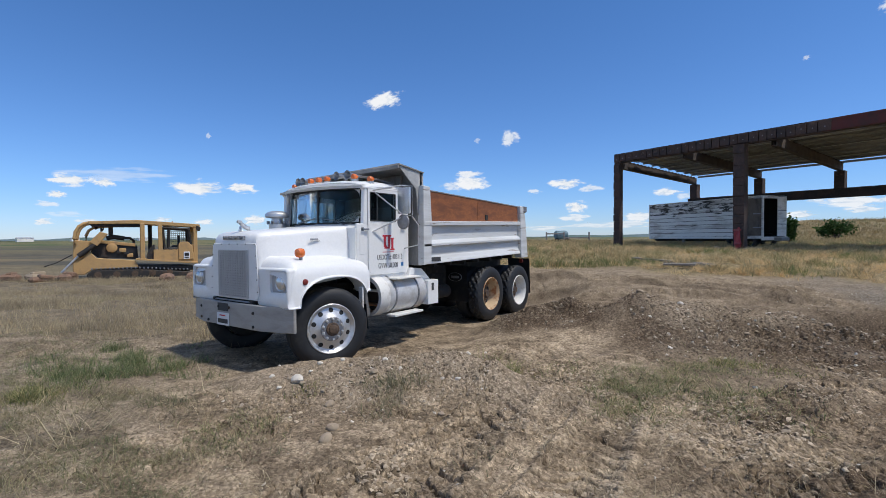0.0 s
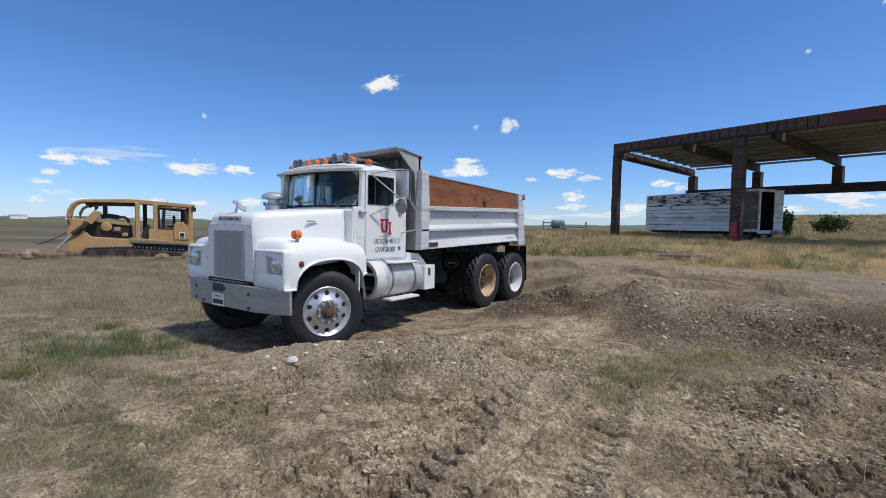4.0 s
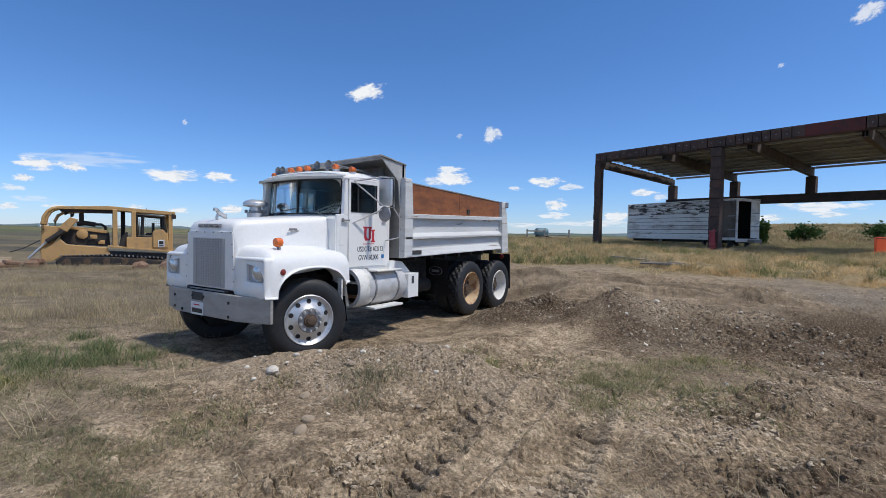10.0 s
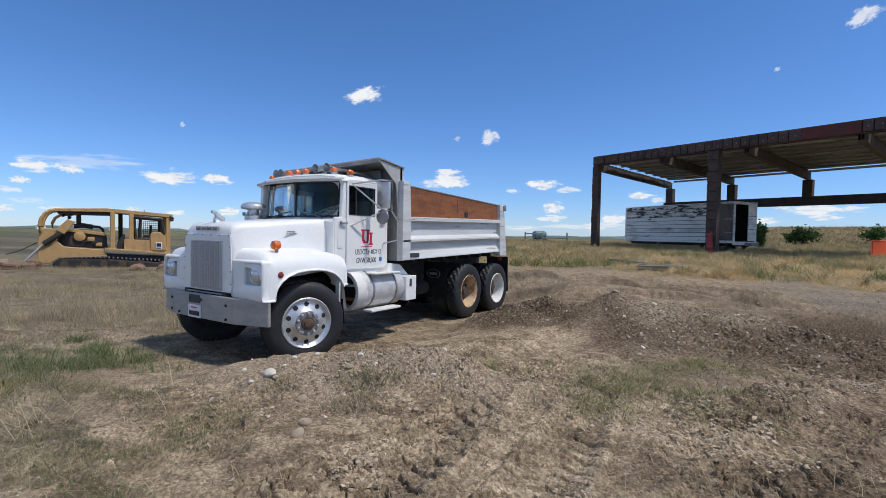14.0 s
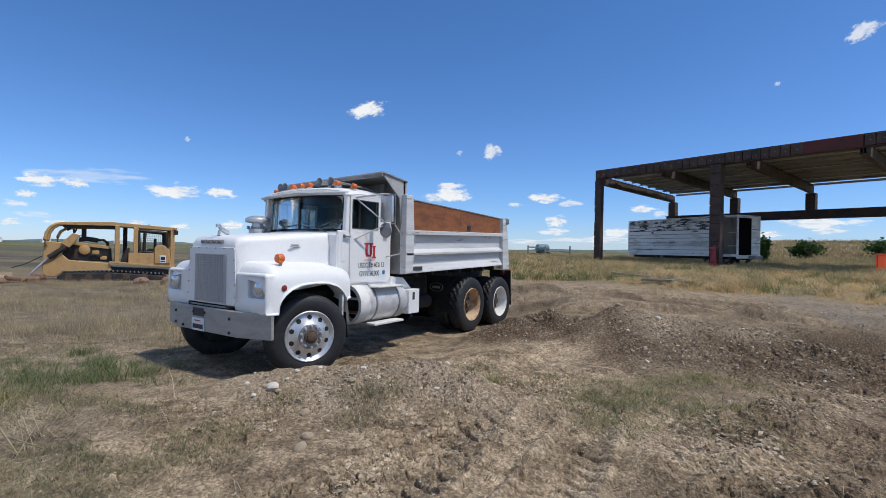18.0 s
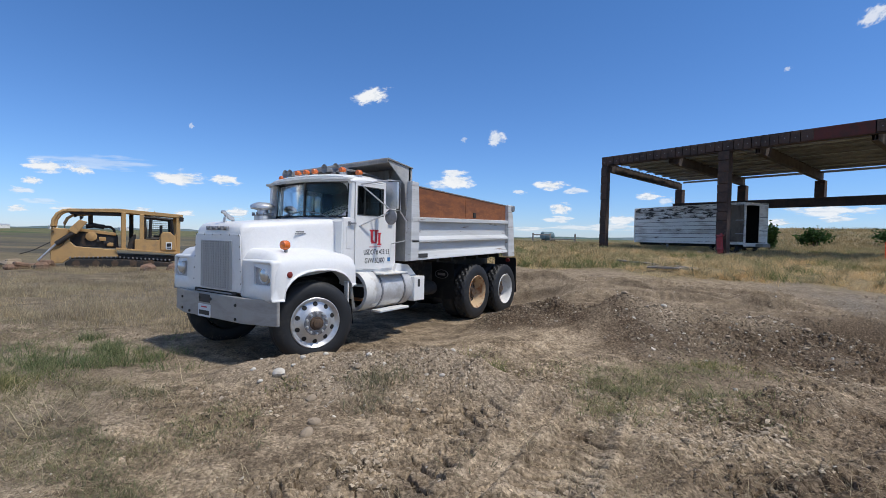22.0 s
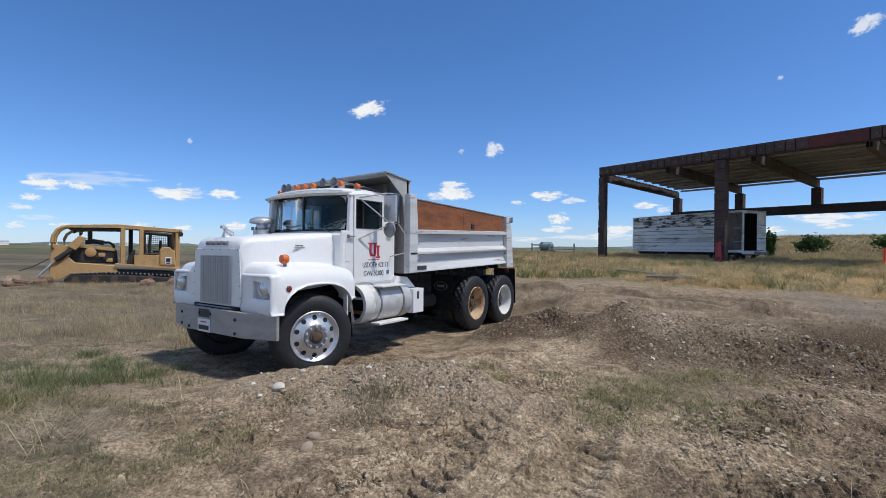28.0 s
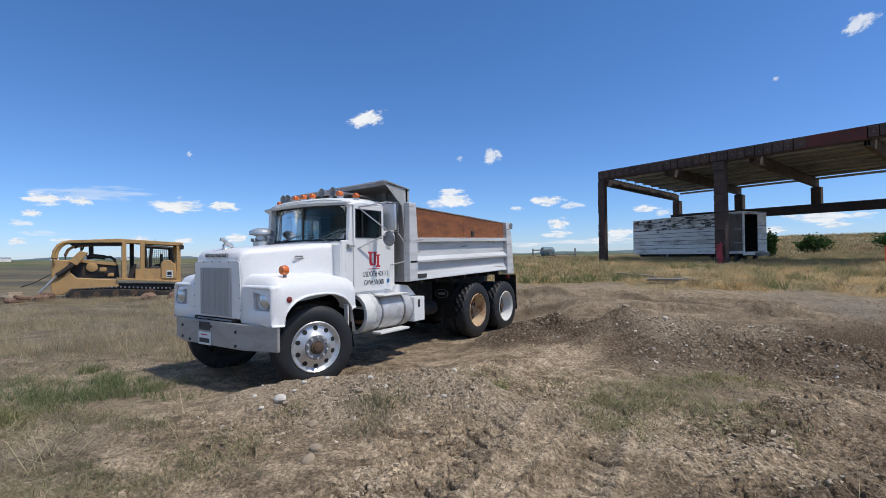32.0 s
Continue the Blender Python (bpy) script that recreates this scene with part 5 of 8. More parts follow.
for x in (1.24, 1.80):
    part("tank_strap", spin([(0.308, 0), (0.316, 0), (0.316, 0.035), (0.308, 0.035)], 36, Matrix.Translation((x, -0.90, 0.86)) @ Matrix.Rotation(radians(90), 4, "Y"), None, True), STEEL, truck)
part("tank_step", box(1.22, -1.25, 1.115, 1.86, -1.0, 1.14, 0.006), WHITERIM, truck, "worn white step plate")
part("tank_step", box(1.14, -1.27, 0.535, 1.86, -1.08, 0.57, 0.006), WHITERIM, truck, "worn white step plate")
part("fuel_cap", spin([(0.06, 0), (0.06, 0.04), (0.04, 0.05), (0, 0.05)], 16, Matrix.Translation((1.6, -0.78, 1.14))), STEEL, truck)
part("battery_box", box(2.06, -1.22, 0.62, 2.36, -0.60, 1.04, 0.008), WHITE, truck)
part("box_vent", box(2.16, -1.226, 0.86, 2.22, -1.218, 0.99, 0.002), DASH, truck)
part("splash_wedge", prism([(1.72, 1.06), (2.34, 1.045), (2.10, 1.24), (1.80, 1.27)], 0.35, Matrix.Translation((0, -1.05, 0)), None, 0.006), WHITE, truck)
part("wing_stay", box(0.50, -1.20, 0.60, 0.53, -1.12, 1.06, 0.006, None, Matrix.Translation((0, 0, 0))), WHITERIM, truck)
part("wing_stay", strip([(0.53, -1.2, 1.04), (0.60, -1.2, 0.95), (0.66, -1.2, 0.64)], (0, 0.1, 0), None, 0.012), WHITERIM, truck)
mud_flap(0.62, -1.15, 0.42, 1.0, 0.5)
part("exhaust_stack", tube([(1.88, 0.82, 0.9), (1.88, 0.82, 2.72), (1.91, 0.82, 2.80)], 0.06, 14), DARKSTEEL, truck, "", True)


# tipping bed; the sides rake up a little towards the tail
def rake(x):
    return (x - 1.95) * 0.022


BX0, BX1 = 1.95, 5.72


def long_bar(outline, name, mat, x0=BX0, x1=BX1, w=0.004, lift=1.0, s=-1, label=""):
    """A bar along the bed's side; outline in (distance out from the middle, height) at the front end."""
    b = bmesh.new()
    a = [b.verts.new((x0, s * y, z + rake(x0) * lift)) for y, z in outline]
    c = [b.verts.new((x1, s * y, z + rake(x1) * lift)) for y, z in outline]
    n = len(a)
    b.faces.new(a)
    b.faces.new(c[::-1])
    for i in range(n):
        b.faces.new((a[i], a[(i + 1) % n], c[(i + 1) % n], c[i]))
    bmesh.ops.recalc_face_normals(b, faces=b.faces[:])
    if w:
        bevel(b, w, 1)
    return part(name, b, mat, truck, label)


for s in (-1, 1):
    long_bar([(1.10, 1.36), (1.16, 1.36), (1.16, 2.03), (1.10, 2.03)], "bed_side", BEDPAINT, s=s)
    long_bar([(1.10, 1.315), (1.225, 1.315), (1.225, 1.335), (1.16, 1.46), (1.10, 1.46)], "bottom_rail", BEDPAINT, s=s)
    long_bar([(1.16, 1.615), (1.235, 1.625), (1.235, 1.665), (1.16, 1.735)], "side_rib", BEDPAINT, s=s)
    long_bar([(1.08, 1.985), (1.24, 1.985), (1.24, 2.055), (1.08, 2.075)], "top_rail", BEDPAINT, s=s)
    b = prism([(2.165, 2.06), (5.56, 2.135), (5.545, 2.475), (2.165, 2.585)], 0.05, Matrix.Translation((0, s * 1.19 - (0.05 if s > 0 else 0), 0)))
    board = part("sideboard", b, RUST, truck, "rusty brown sideboard along the bed")
    part("board_cap", prism([(2.165, 2.588), (5.545, 2.478), (5.545, 2.496), (2.165, 2.606)], 0.07, Matrix.Translation((0, s * 1.20 - (0.07 if s > 0 else 0), 0))), GREYWASH, board)
    for x in (3.75,):
        part("board_rib", box(x, s * 1.196, 2.09 + rake(x), x + 0.025, s * 1.188, 2.52 - rake(x) * 0.9, 0.002), RUST, board)
    part("board_latch", box(4.05, s * 1.21, 2.14, 4.16, s * 1.19, 2.24, 0.004), BLACKFRAME, board)
    part("front_post", prism([(1.93, 1.31), (2.15, 1.33), (2.165, 2.06), (2.12, 2.655), (1.93, 2.665)], 0.13, Matrix.Translation((0, s * 1.235 - (0.13 if s > 0 else 0), 0)), None, 0.008), BEDPAINT, truck)
    part("rear_post", prism([(5.64, 1.30), (5.98, 1.30), (5.86, 2.18), (5.76, 2.49), (5.58, 2.50)], 0.16, Matrix.Translation((0, s * 1.25 - (0.16 if s > 0 else 0), 0)), None, 0.01), BEDPAINT, truck)
    gus = part("shield_gusset", prism([(1.40, 2.955), (1.93, 2.905), (2.06, 2.89), (2.06, 2.1), (2.0, 2.05), (1.92, 2.18), (1.86, 2.60)], 0.02, Matrix.Translation((0, s * 1.13 - (0.02 if s > 0 else 0), 0)), None, 0.003), SHIELD, truck)
    gus.location.z = -0.085 if s > 0 else 0.0
    part("reflector_frame", box(2.14, s * 1.236, 1.365, 2.42, s * 1.222, 1.435, 0.003), DASH, truck)
    part("hinge_arm", box(5.74, s * 1.27, 2.36, 5.90, s * 1.20, 2.50, 0.02), STEEL, truck)
    part("tail_lamp", spin([(0.05, 0), (0.05, 0.03), (0.0, 0.035)], 14, Matrix.Translation((6.0, s * 1.05, 1.2)) @ Matrix.Rotation(radians(90), 4, "Y")), REDLENS, truck)
part("headboard", box(1.96, -1.13, 1.30, 2.02, 1.13, 2.90, 0.006), GREYWASH, truck)
for y in (-0.7, 0.0, 0.7):
    part("headboard_rib", box(1.89, y - 0.05, 1.32, 1.958, y + 0.05, 2.86, 0.01), GREYWASH, truck)
shield = part("cab_shield", prism([(1.38, 2.955), (2.06, 2.885), (2.06, 2.905), (1.40, 2.985)], 2.30, Matrix.Translation((0, -1.15, 0)), None, 0.004), GREYWASH, truck)
lip = part("shield_lip", prism([(1.38, 2.90), (1.40, 2.90), (1.40, 2.955), (1.38, 2.955)], 2.30, Matrix.Translation((0, -1.15, 0)), None, 0.003), GREYWASH, truck)
sag = Matrix.Translation((0, -1.15, 2.95)) @ Matrix.Rotation(radians(-2.0), 4, "X") @ Matrix.Translation((0, 1.15, -2.95))
shield.matrix_basis, lip.matrix_basis = sag, sag
part("bed_floor", prism([(1.98, 1.33), (5.80, 1.415), (5.80, 1.455), (1.98, 1.37)], 2.24, Matrix.Translation((0, -1.12, 0))), RUST, truck)
gate = part("tailgate", prism([(5.84, 1.36), (5.90, 1.36), (5.80, 2.18), (5.74, 2.18)], 2.2, Matrix.Translation((0, -1.1, 0)), None, 0.004), BEDPAINT, truck)
for z in (1.5, 1.8, 2.1):
    part("gate_rib", box(5.86, -1.1, z, 5.93 - (z - 1.36) * 0.1, 1.1, z + 0.09, 0.01), BEDPAINT, gate)
for x in (2.4, 2.9, 3.4, 3.9, 4.4, 4.9, 5.4):
    part("bed_bearer", box(x, -1.1, 1.24 + rake(x) * 0.6, x + 0.08, 1.1, 1.335 + rake(x), 0.006), BLACKFRAME, truck)


# ---- steel shelter ----
SA, SD, SP = (9.843, 29.82), (0.607, -0.7947), (0.7947, 0.607)      # first post; along the front beam; towards the back


def shed(s, d):
    return (SA[0] + SD[0] * s + SP[0] * d, SA[1] + SD[1] * s + SP[1] * d)


shelter_m = Matrix.Translation(site(*SA)) @ Matrix.Rotation(math.atan2((site(*SD) - site(0, 0)).y, (site(*SD) - site(0, 0)).x), 4, "Z")
shelter = thing("steel_shelter", "open-sided shelter of dark rusted beams with a plank roof", "shelter", shelter_m)
# in its own space x runs along the front beam and y towards the back


def i_beam(x0, y0, x1, y1, z0, z1, w, name, mat=RUSTBEAM, zb0=None, zb1=None, parent=None, label=""):
    """A beam from one place to another; zb0, zb1: its lower edge at the far end, if it slopes."""
    a, c = Vector((x0, y0, 0)), Vector((x1, y1, 0))
    d = (c - a)
    L = d.length
    zb0 = z0 if zb0 is None else zb0
    zb1 = z1 if zb1 is None else zb1
    b = bmesh.new()
    t = 0.03
    sec = [(-w / 2, 0), (w / 2, 0), (w / 2, t), (t / 2, t), (t / 2, 1), (w / 2, 1), (w / 2, 2), (-w / 2, 2), (-w / 2, 1), (-t / 2, 1), (-t / 2, t), (-w / 2, t)]

    def ring(x, lo, hi):
        out = []
        for y, k in sec:
            z = {0: lo, t: lo + t, 1: hi - t, 2: hi}[k]
            out.append(b.verts.new((x, y, z)))
        return out
    r0, r1 = ring(0, z0, z1), ring(L, zb0, zb1)
    b.faces.new(r0[::-1])
    b.faces.new(r1)
    n = len(r0)
    for k in range(n):
        b.faces.new((r0[k], r0[(k + 1) % n], r1[(k + 1) % n], r1[k]))
    bmesh.ops.recalc_face_normals(b, faces=b.faces[:])
    b.transform(Matrix.Translation(a) @ Matrix.Rotation(math.atan2(d.y, d.x), 4, "Z"))
    return part(name, b, mat, parent or shelter, label)


FRONT_LEN = 14.6
Z0, Z1 = 6.33, 6.89
front = i_beam(-0.28, 0, FRONT_LEN, 0, Z0, Z1, 0.34, "front_beam")
# blocks of timber packing bolted along the web
rng = random.Random(4)
x = -0.25
while x < FRONT_LEN - 0.6:
    w = rng.uniform(0.36, 0.52)
    if not 10.2 < x < 12.6:
        o = part("web_block", box(x, -0.21 - rng.uniform(0, 0.02), Z0 + 0.03 + rng.uniform(0, 0.03), x + w - 0.03, -0.03, Z1 - 0.03 - rng.uniform(0, 0.03), 0.012), RUSTBEAM, front)
        part("bolt", spin([(0.025, 0), (0.025, 0.015), (0, 0.018)], 8, Matrix.Translation((x + w / 2, -0.232, (Z0 + Z1) / 2 + rng.uniform(-0.1, 0.1))) @ SIDE_TURN), STEEL, front)
    x += w
part("splice_plate", box(10.25, -0.20, Z0 + 0.02, 12.65, -0.03, Z1 - 0.02, 0.006), REDBEAM, front, "red oxide splice plate")


def shelter_post(x, y, z0, z1, w, blocks):
    p = part("post", box(x - w / 2, y - w / 2 + 0.06, z0, x + w / 2, y + w / 2, z1, 0.01), RUSTBEAM, shelter)
    z = z0
    while blocks and z < z1 - 0.1:
        h = rng.uniform(0.42, 0.62)
        top = min(z + h - 0.025, z1)
        part("post_block", box(x - w / 2 - rng.uniform(0.0, 0.03), y - w / 2 - rng.uniform(0.0, 0.03), z, x + w / 2 + rng.uniform(0.0, 0.03), y - w / 2 + 0.058, top, 0.012), RUSTBEAM, p)
        z += h
    return p


for x, w in ((-0.08, 0.38), (6.9, 0.48), (13.95, 0.48)):
    r, f = shed(x, 0)
    shelter_post(x, 0.0, ground_z(r, f) - 0.15, Z0, w, True)
BACK = 9.74
for k in range(4):
    x = -0.28 + 4.29 * k
    cb = i_beam(x, 0.1, x, BACK, 6.08, 6.58, 0.24, "cross_beam", LITBEAM, 5.61, 6.06)
    b = bmesh.new()
    for side in (-1, 1):
        ends = [[b.verts.new((x + side * 0.10 + off, y, z)) for z in zz for off in (0, side * 0.012)] for y, zz in ((0.1, (6.115, 6.545)), (BACK, (5.645, 6.025)))]
        (p0, p1, p2, p3), (q0, q1, q2, q3) = ends
        for f4 in ((p0, p2, q2, q0), (p1, q1, q3, p3), (p0, q0, q1, p1), (p2, p3, q3, q2), (p0, p1, p3, p2), (q0, q2, q3, q1)):
            b.faces.new(f4)
    bmesh.ops.recalc_face_normals(b, faces=b.faces[:])
    part("web_plate", b, LITBEAM, cb)
    for j in range(22):
        y = 0.45 + j * 0.42
        part("cleat", box(x - 0.14, y, 6.535 - 0.05 * y, x + 0.14, y + 0.16, 6.60 - 0.05 * y, 0.004), LITBEAM, cb)
    part("stub_post", box(x - 0.26, BACK - 0.24, 4.59, x + 0.24, BACK + 0.24, 5.61, 0.01), RUSTBEAM, shelter)
i_beam(-0.8, BACK, 20, BACK, 4.04, 4.59, 0.36, "rear_beam")
for x in (0.06, 19.5):
    r, f = shed(x, BACK)
    shelter_post(x, BACK, ground_z(r, f) - 0.15, 4.04, 0.5, False)
# purlins and the decking that they carry
for j in range(10):
    y = 0.5 + j * 1.02
    z = 6.59 - 0.05 * y
    part("purlin", box(0.0, y - 0.04, z, FRONT_LEN, y + 0.04, z + 0.09, 0.006), DECK, shelter)
edge = part("roof_edge", box(-0.05, BACK - 0.08, 6.07, FRONT_LEN, BACK + 0.02, 6.20, 0.006), ROOFTIN, shelter, "pale galvanised roof edge")
plank = part("roof_plank", box(0, 0, 0, FRONT_LEN, 0.343, 0.03), DECK, shelter)
plank.parent = shelter
for j in [j for j in range(28) if j not in (2, 27)]:
    y = 0.22 + j * 0.345
    c = plank if j == 0 else new("roof_plank", plank.data)
    c.parent = shelter
    c.matrix_basis = Matrix.Translation((rng.uniform(-0.04, 0.04), y, 6.685 - 0.05 * y + rng.uniform(0, 0.008)))
# pale strips added in place of daylight lines between the planks
for y in (1.6, 4.3, 7.4):
    part("gap_light_strip", box(0.1, y, 6.56 - 0.05 * y, FRONT_LEN, y + 0.05, 6.588 - 0.05 * y), ROOFTIN, shelter)


# ---- derelict van body under the shelter ----
VN, VT = (17.34, 27.9), 23.8
va, vb = site(*VN), site(VN[0] - math.sin(radians(VT)) * 9, VN[1] + math.cos(radians(VT)) * 9)
van_z = ground_z(*VN)
VB, VL, VW, VH = 0.62, 8.4, 2.05, 2.33          # floor height over the ground, length, width, height of the body
van_m = Matrix.Translation((va.x, va.y, van_z)) @ Matrix.Rotation(math.atan2((vb - va).y, (vb - va).x), 4, "Z")
van = thing("van_trailer", "derelict white van trailer with flaking paint and an open door", "trailer", van_m)
# in its own space x runs from the open end, y = 0 is the visible flank, -y the far one
n_planks = 9
h = VH / n_planks
for side, y in (("near", 0.0), ("far", -VW)):
    wall = part("side_wall", box(0.02, y - (0.05 if side == "near" else 0), VB, VL - 0.02, y - (0.01 if side == "near" else -0.04), VB + VH), DARKROOM, van)
    for k in range(n_planks):
        yy = y - 0.008 if side == "near" else y - 0.014
        me = part("side_plank", box(0.05, yy, VB + k * h + 0.016, VL - 0.03, yy + 0.022, VB + (k + 1) * h - 0.010, 0.005), VANFLAKE if k in (6, 7, 8) else VANPAINT, wall)
part("end_wall", box(VL - 0.03, -VW, VB, VL + 0.02, 0.02, VB + VH, 0.006), VANPAINT, van)
part("van_floor", box(0.0, -VW, VB - 0.08, VL, 0.0, VB), DARKROOM, van)
part("van_roof", box(-0.02, -VW - 0.03, VB + VH, VL + 0.03, 0.03, VB + VH + 0.05, 0.015), VANPAINT, van)
for y in (0.0, -VW + 0.09):
    part("door_post", box(-0.02, y - 0.09, VB - 0.1, 0.05, y + 0.02, VB + VH, 0.008), VANPAINT, van)
part("door_header", box(-0.025, -VW, VB + VH - 0.12, 0.05, 0.0, VB + VH + 0.01, 0.008), VANPAINT, van)
for x in (VL + 0.01, 0.03):
    part("corner_cap", box(x - 0.06, 0.012, VB, x + 0.04, 0.035, VB + VH + 0.02, 0.006), VANPAINT, van)
part("bottom_rail", box(0, 0.012, VB - 0.12, VL, 0.036, VB + 0.01, 0.006), VANPAINT, van)
open_door = part("open_door", box(0.04, 0.04, VB + 0.05, 1.08, 0.085, VB + VH - 0.08, 0.008), VANBROWN, van, "brown plywood door folded back on the flank")
for z in (0.5, 1.3, 2.2):
    part("door_strap", box(0.02, 0.085, VB + z, 0.5, 0.10, VB + z + 0.06, 0.004), STEEL, open_door)
shut = part("shut_door", box(0, 0, VB + 0.03, 0.045, -1.02, VB + VH - 0.12, 0.008), VANPAINT, van, "white rear door standing ajar")
shut.matrix_basis = Matrix.Translation((-0.03, -VW + 1.05, 0)) @ Matrix.Translation((0, -1.02, 0)) @ Matrix.Rotation(radians(9), 4, "Z") @ Matrix.Translation((0, 1.02, 0))
for z in (0.7, 1.5, 2.3):
    part("door_rib", box(-0.012, -0.03, VB + z, 0.0, -0.99, VB + z + 0.05), STEEL, shut)
part("rear_sill", box(-0.10, -VW, VB - 0.22, 0.06, 0.02, VB - 0.01, 0.01), VANPAINT, van)
part("step_block", box(-0.55, -1.5, VB - 0.25, -0.12, -0.8, VB - 0.05, 0.02), GREYWASH, van)
for x in (0.9, 1.9):
    for y in (-0.35, -VW + 0.1):
        w = part("van_wheel", tyre_mesh(0.46, 0.25, 0.28, 0.006), RUBBER, van, "", True)
        w.matrix_basis = Matrix.Translation((x, y + 0.25, 0.36)) @ FAR
for y in (-0.5, -VW + 0.5):
    part("van_chassis", box(0.1, y - 0.06, VB - 0.3, VL - 0.1, y + 0.06, VB - 0.08, 0.01), BLACKFRAME, van)
for y in (-0.25, -VW + 0.25):
    part("landing_leg", box(5.55, y - 0.07, -0.1, 5.69, y + 0.07, VB - 0.08, 0.01), STEEL, van)
    part("leg_brace", tube([(5.62, y, 0.05), (6.3, y, VB - 0.1)], 0.025, 8), STEEL, van)


def at_ground(r, f, dz=0.0):
    return site(r, f, ground_z(r, f) + dz)


# ---- bulldozer ----
# in its own space x runs from the blade to the cab end, y away from the viewer, z up from the level of the truck's wheels
DOZ = site(-18.52, 26.1)
DOZ_AXIS = RIGHT * 0.8155 + FWD * 0.579
dozer = thing("bulldozer", "faded yellow crawler bulldozer with canopy and cab", "bulldozer", Matrix.Translation((DOZ.x, DOZ.y, 0)) @ Matrix.Rotation(math.atan2(DOZ_AXIS.y, DOZ_AXIS.x), 4, "Z"))


def slab(points, y0, y1, name, mat=YELLOW, w=0.012, parent=None, label=""):
    return part(name, prism(points, y1 - y0, Matrix.Translation((0, y0, 0)), None, w), mat, parent or dozer, label)


def pipe(points, r, name, mat=YELLOW, parent=None, label=""):
    return part(name, tube(points, r, 12), mat, parent or dozer, label, True)


for y in (0.25, 1.75):
    pts = [(-2.70, 1.53), (-2.72, 1.85), (-2.66, 2.21), (-2.50, 2.51), (-2.29, 2.66), (-2.04, 2.72), (-0.99, 2.75)]
    pipe([(u, y, z) for u, z in pts], 0.085, "sweep_bar", YELLOW, None, "bent yellow tree-sweep tube")
pts = [(-2.25, 1.63), (-2.25, 2.01), (-2.13, 2.29), (-1.90, 2.46), (-0.99, 2.57)]
pipe([(u, 0.95, z) for u, z in pts], 0.075, "sweep_bar")
roof = slab([(-2.09, 2.79), (0.13, 2.90), (3.33, 2.69), (3.36, 2.49), (0.13, 2.68), (-2.09, 2.64)], 0.15, 2.25, "canopy", YELLOW, 0.02)
slab([(3.16, 2.61), (3.39, 2.49), (3.36, 2.28), (3.16, 2.34)], 0.1, 2.3, "canopy_lip", DARKSTEEL)
for a, b, y, mat in (((0.36, 2.72), (0.44, 0.58), 0.2, YELLOW), ((1.23, 2.63), (1.31, 0.55), 0.2, YELLOW), ((3.04, 2.51), (3.16, 0.38), 0.25, YELLOW), ((0.78, 2.65), (0.83, 0.58), 1.9, DARKSTEEL), ((-1.12, 2.69), (-1.12, 1.87), 1.0, DARKSTEEL), ((0.36, 2.72), (0.44, 0.58), 2.1, YELLOW), ((3.04, 2.51), (3.16, 0.38), 2.15, YELLOW)):
    w = 0.11
    part("canopy_post", box(-w, y - w * 0.7, b[1], w, y + w * 0.7, a[1], 0.02, None, Matrix.Translation(((a[0] + b[0]) / 2, 0, 0))), mat, dozer)
# cab: lower body, dark frame with a wire screen, seat
cab = slab([(0.93, 1.19), (2.12, 1.17), (2.28, 1.55), (2.69, 1.60), (2.95, 1.37), (3.04, 0.31), (0.93, 0.55)], 0.12, 2.2, "cab_body", YELLOW, 0.02)
slab([(2.19, 1.49), (2.30, 1.63), (2.69, 1.64), (2.92, 1.37), (2.98, 0.58), (2.19, 0.58)], 0.04, 0.14, "tank_cover", YELLOW, 0.03)
for a, b in (((1.40, 2.50), (1.46, 1.20)), ((2.72, 2.42), (2.84, 1.45)), ((1.39, 2.47), (2.81, 2.36)), ((1.46, 1.24), (2.2, 1.22)), ((1.72, 2.44), (1.66, 1.24))):
    d = 0.085
    part("window_frame", tube([(a[0], 0.22, a[1]), (b[0], 0.22, b[1])], d, 4), DARKSTEEL, cab)
SEATBOX = ((1.90, 1.13), (2.28, 1.41), (2.22, 1.35), (2.35, 2.04))
part("seat", box(SEATBOX[0][0], 0.9, SEATBOX[0][1], SEATBOX[1][0], 1.5, SEATBOX[1][1], 0.06), DASH, cab)
part("seat_back", box(SEATBOX[2][0], 0.95, SEATBOX[2][1], SEATBOX[3][0], 1.45, SEATBOX[3][1], 0.05), DASH, cab)
mesh_bars = bmesh.new()
SCR0, SCR1 = (1.64, 1.41), (2.71, 2.27)
for k in range(11):
    u = SCR0[0] + (SCR1[0] - SCR0[0]) * k / 10
    tube([(u, 1.95, SCR0[1]), (u, 1.95, SCR1[1])], 0.012, 4, mesh_bars)
for k in range(8):
    z = SCR0[1] + (SCR1[1] - SCR0[1]) * k / 7
    tube([(SCR0[0], 1.95, z), (SCR1[0], 1.95, z)], 0.012, 4, mesh_bars)
part("wire_screen", mesh_bars, STEEL, cab)
for a, b in (((1.40, 2.50), (1.46, 1.20)), ((2.78, 2.42), (2.84, 1.30)), ((1.39, 2.47), (2.84, 2.36)), ((1.46, 1.24), (2.84, 1.22))):
    part("window_frame", tube([(a[0], 2.05, a[1]), (b[0], 2.05, b[1])], 0.08, 4), DARKSTEEL, cab)
for u in (0.62, 0.78):
    part("control_lever", tube([(u, 0.6, 0.6), (u + 0.12, 0.6, 1.05), (u + 0.3, 0.62, 1.2)], 0.03, 8), STEEL, dozer)
# dark slab added under the canopy in place of its shaded underside
slab([(-2.05, 2.62), (0.30, 2.66), (0.30, 2.52), (-1.95, 2.50)], 0.30, 2.1, "canopy_underside", DARKSTEEL, 0.01)
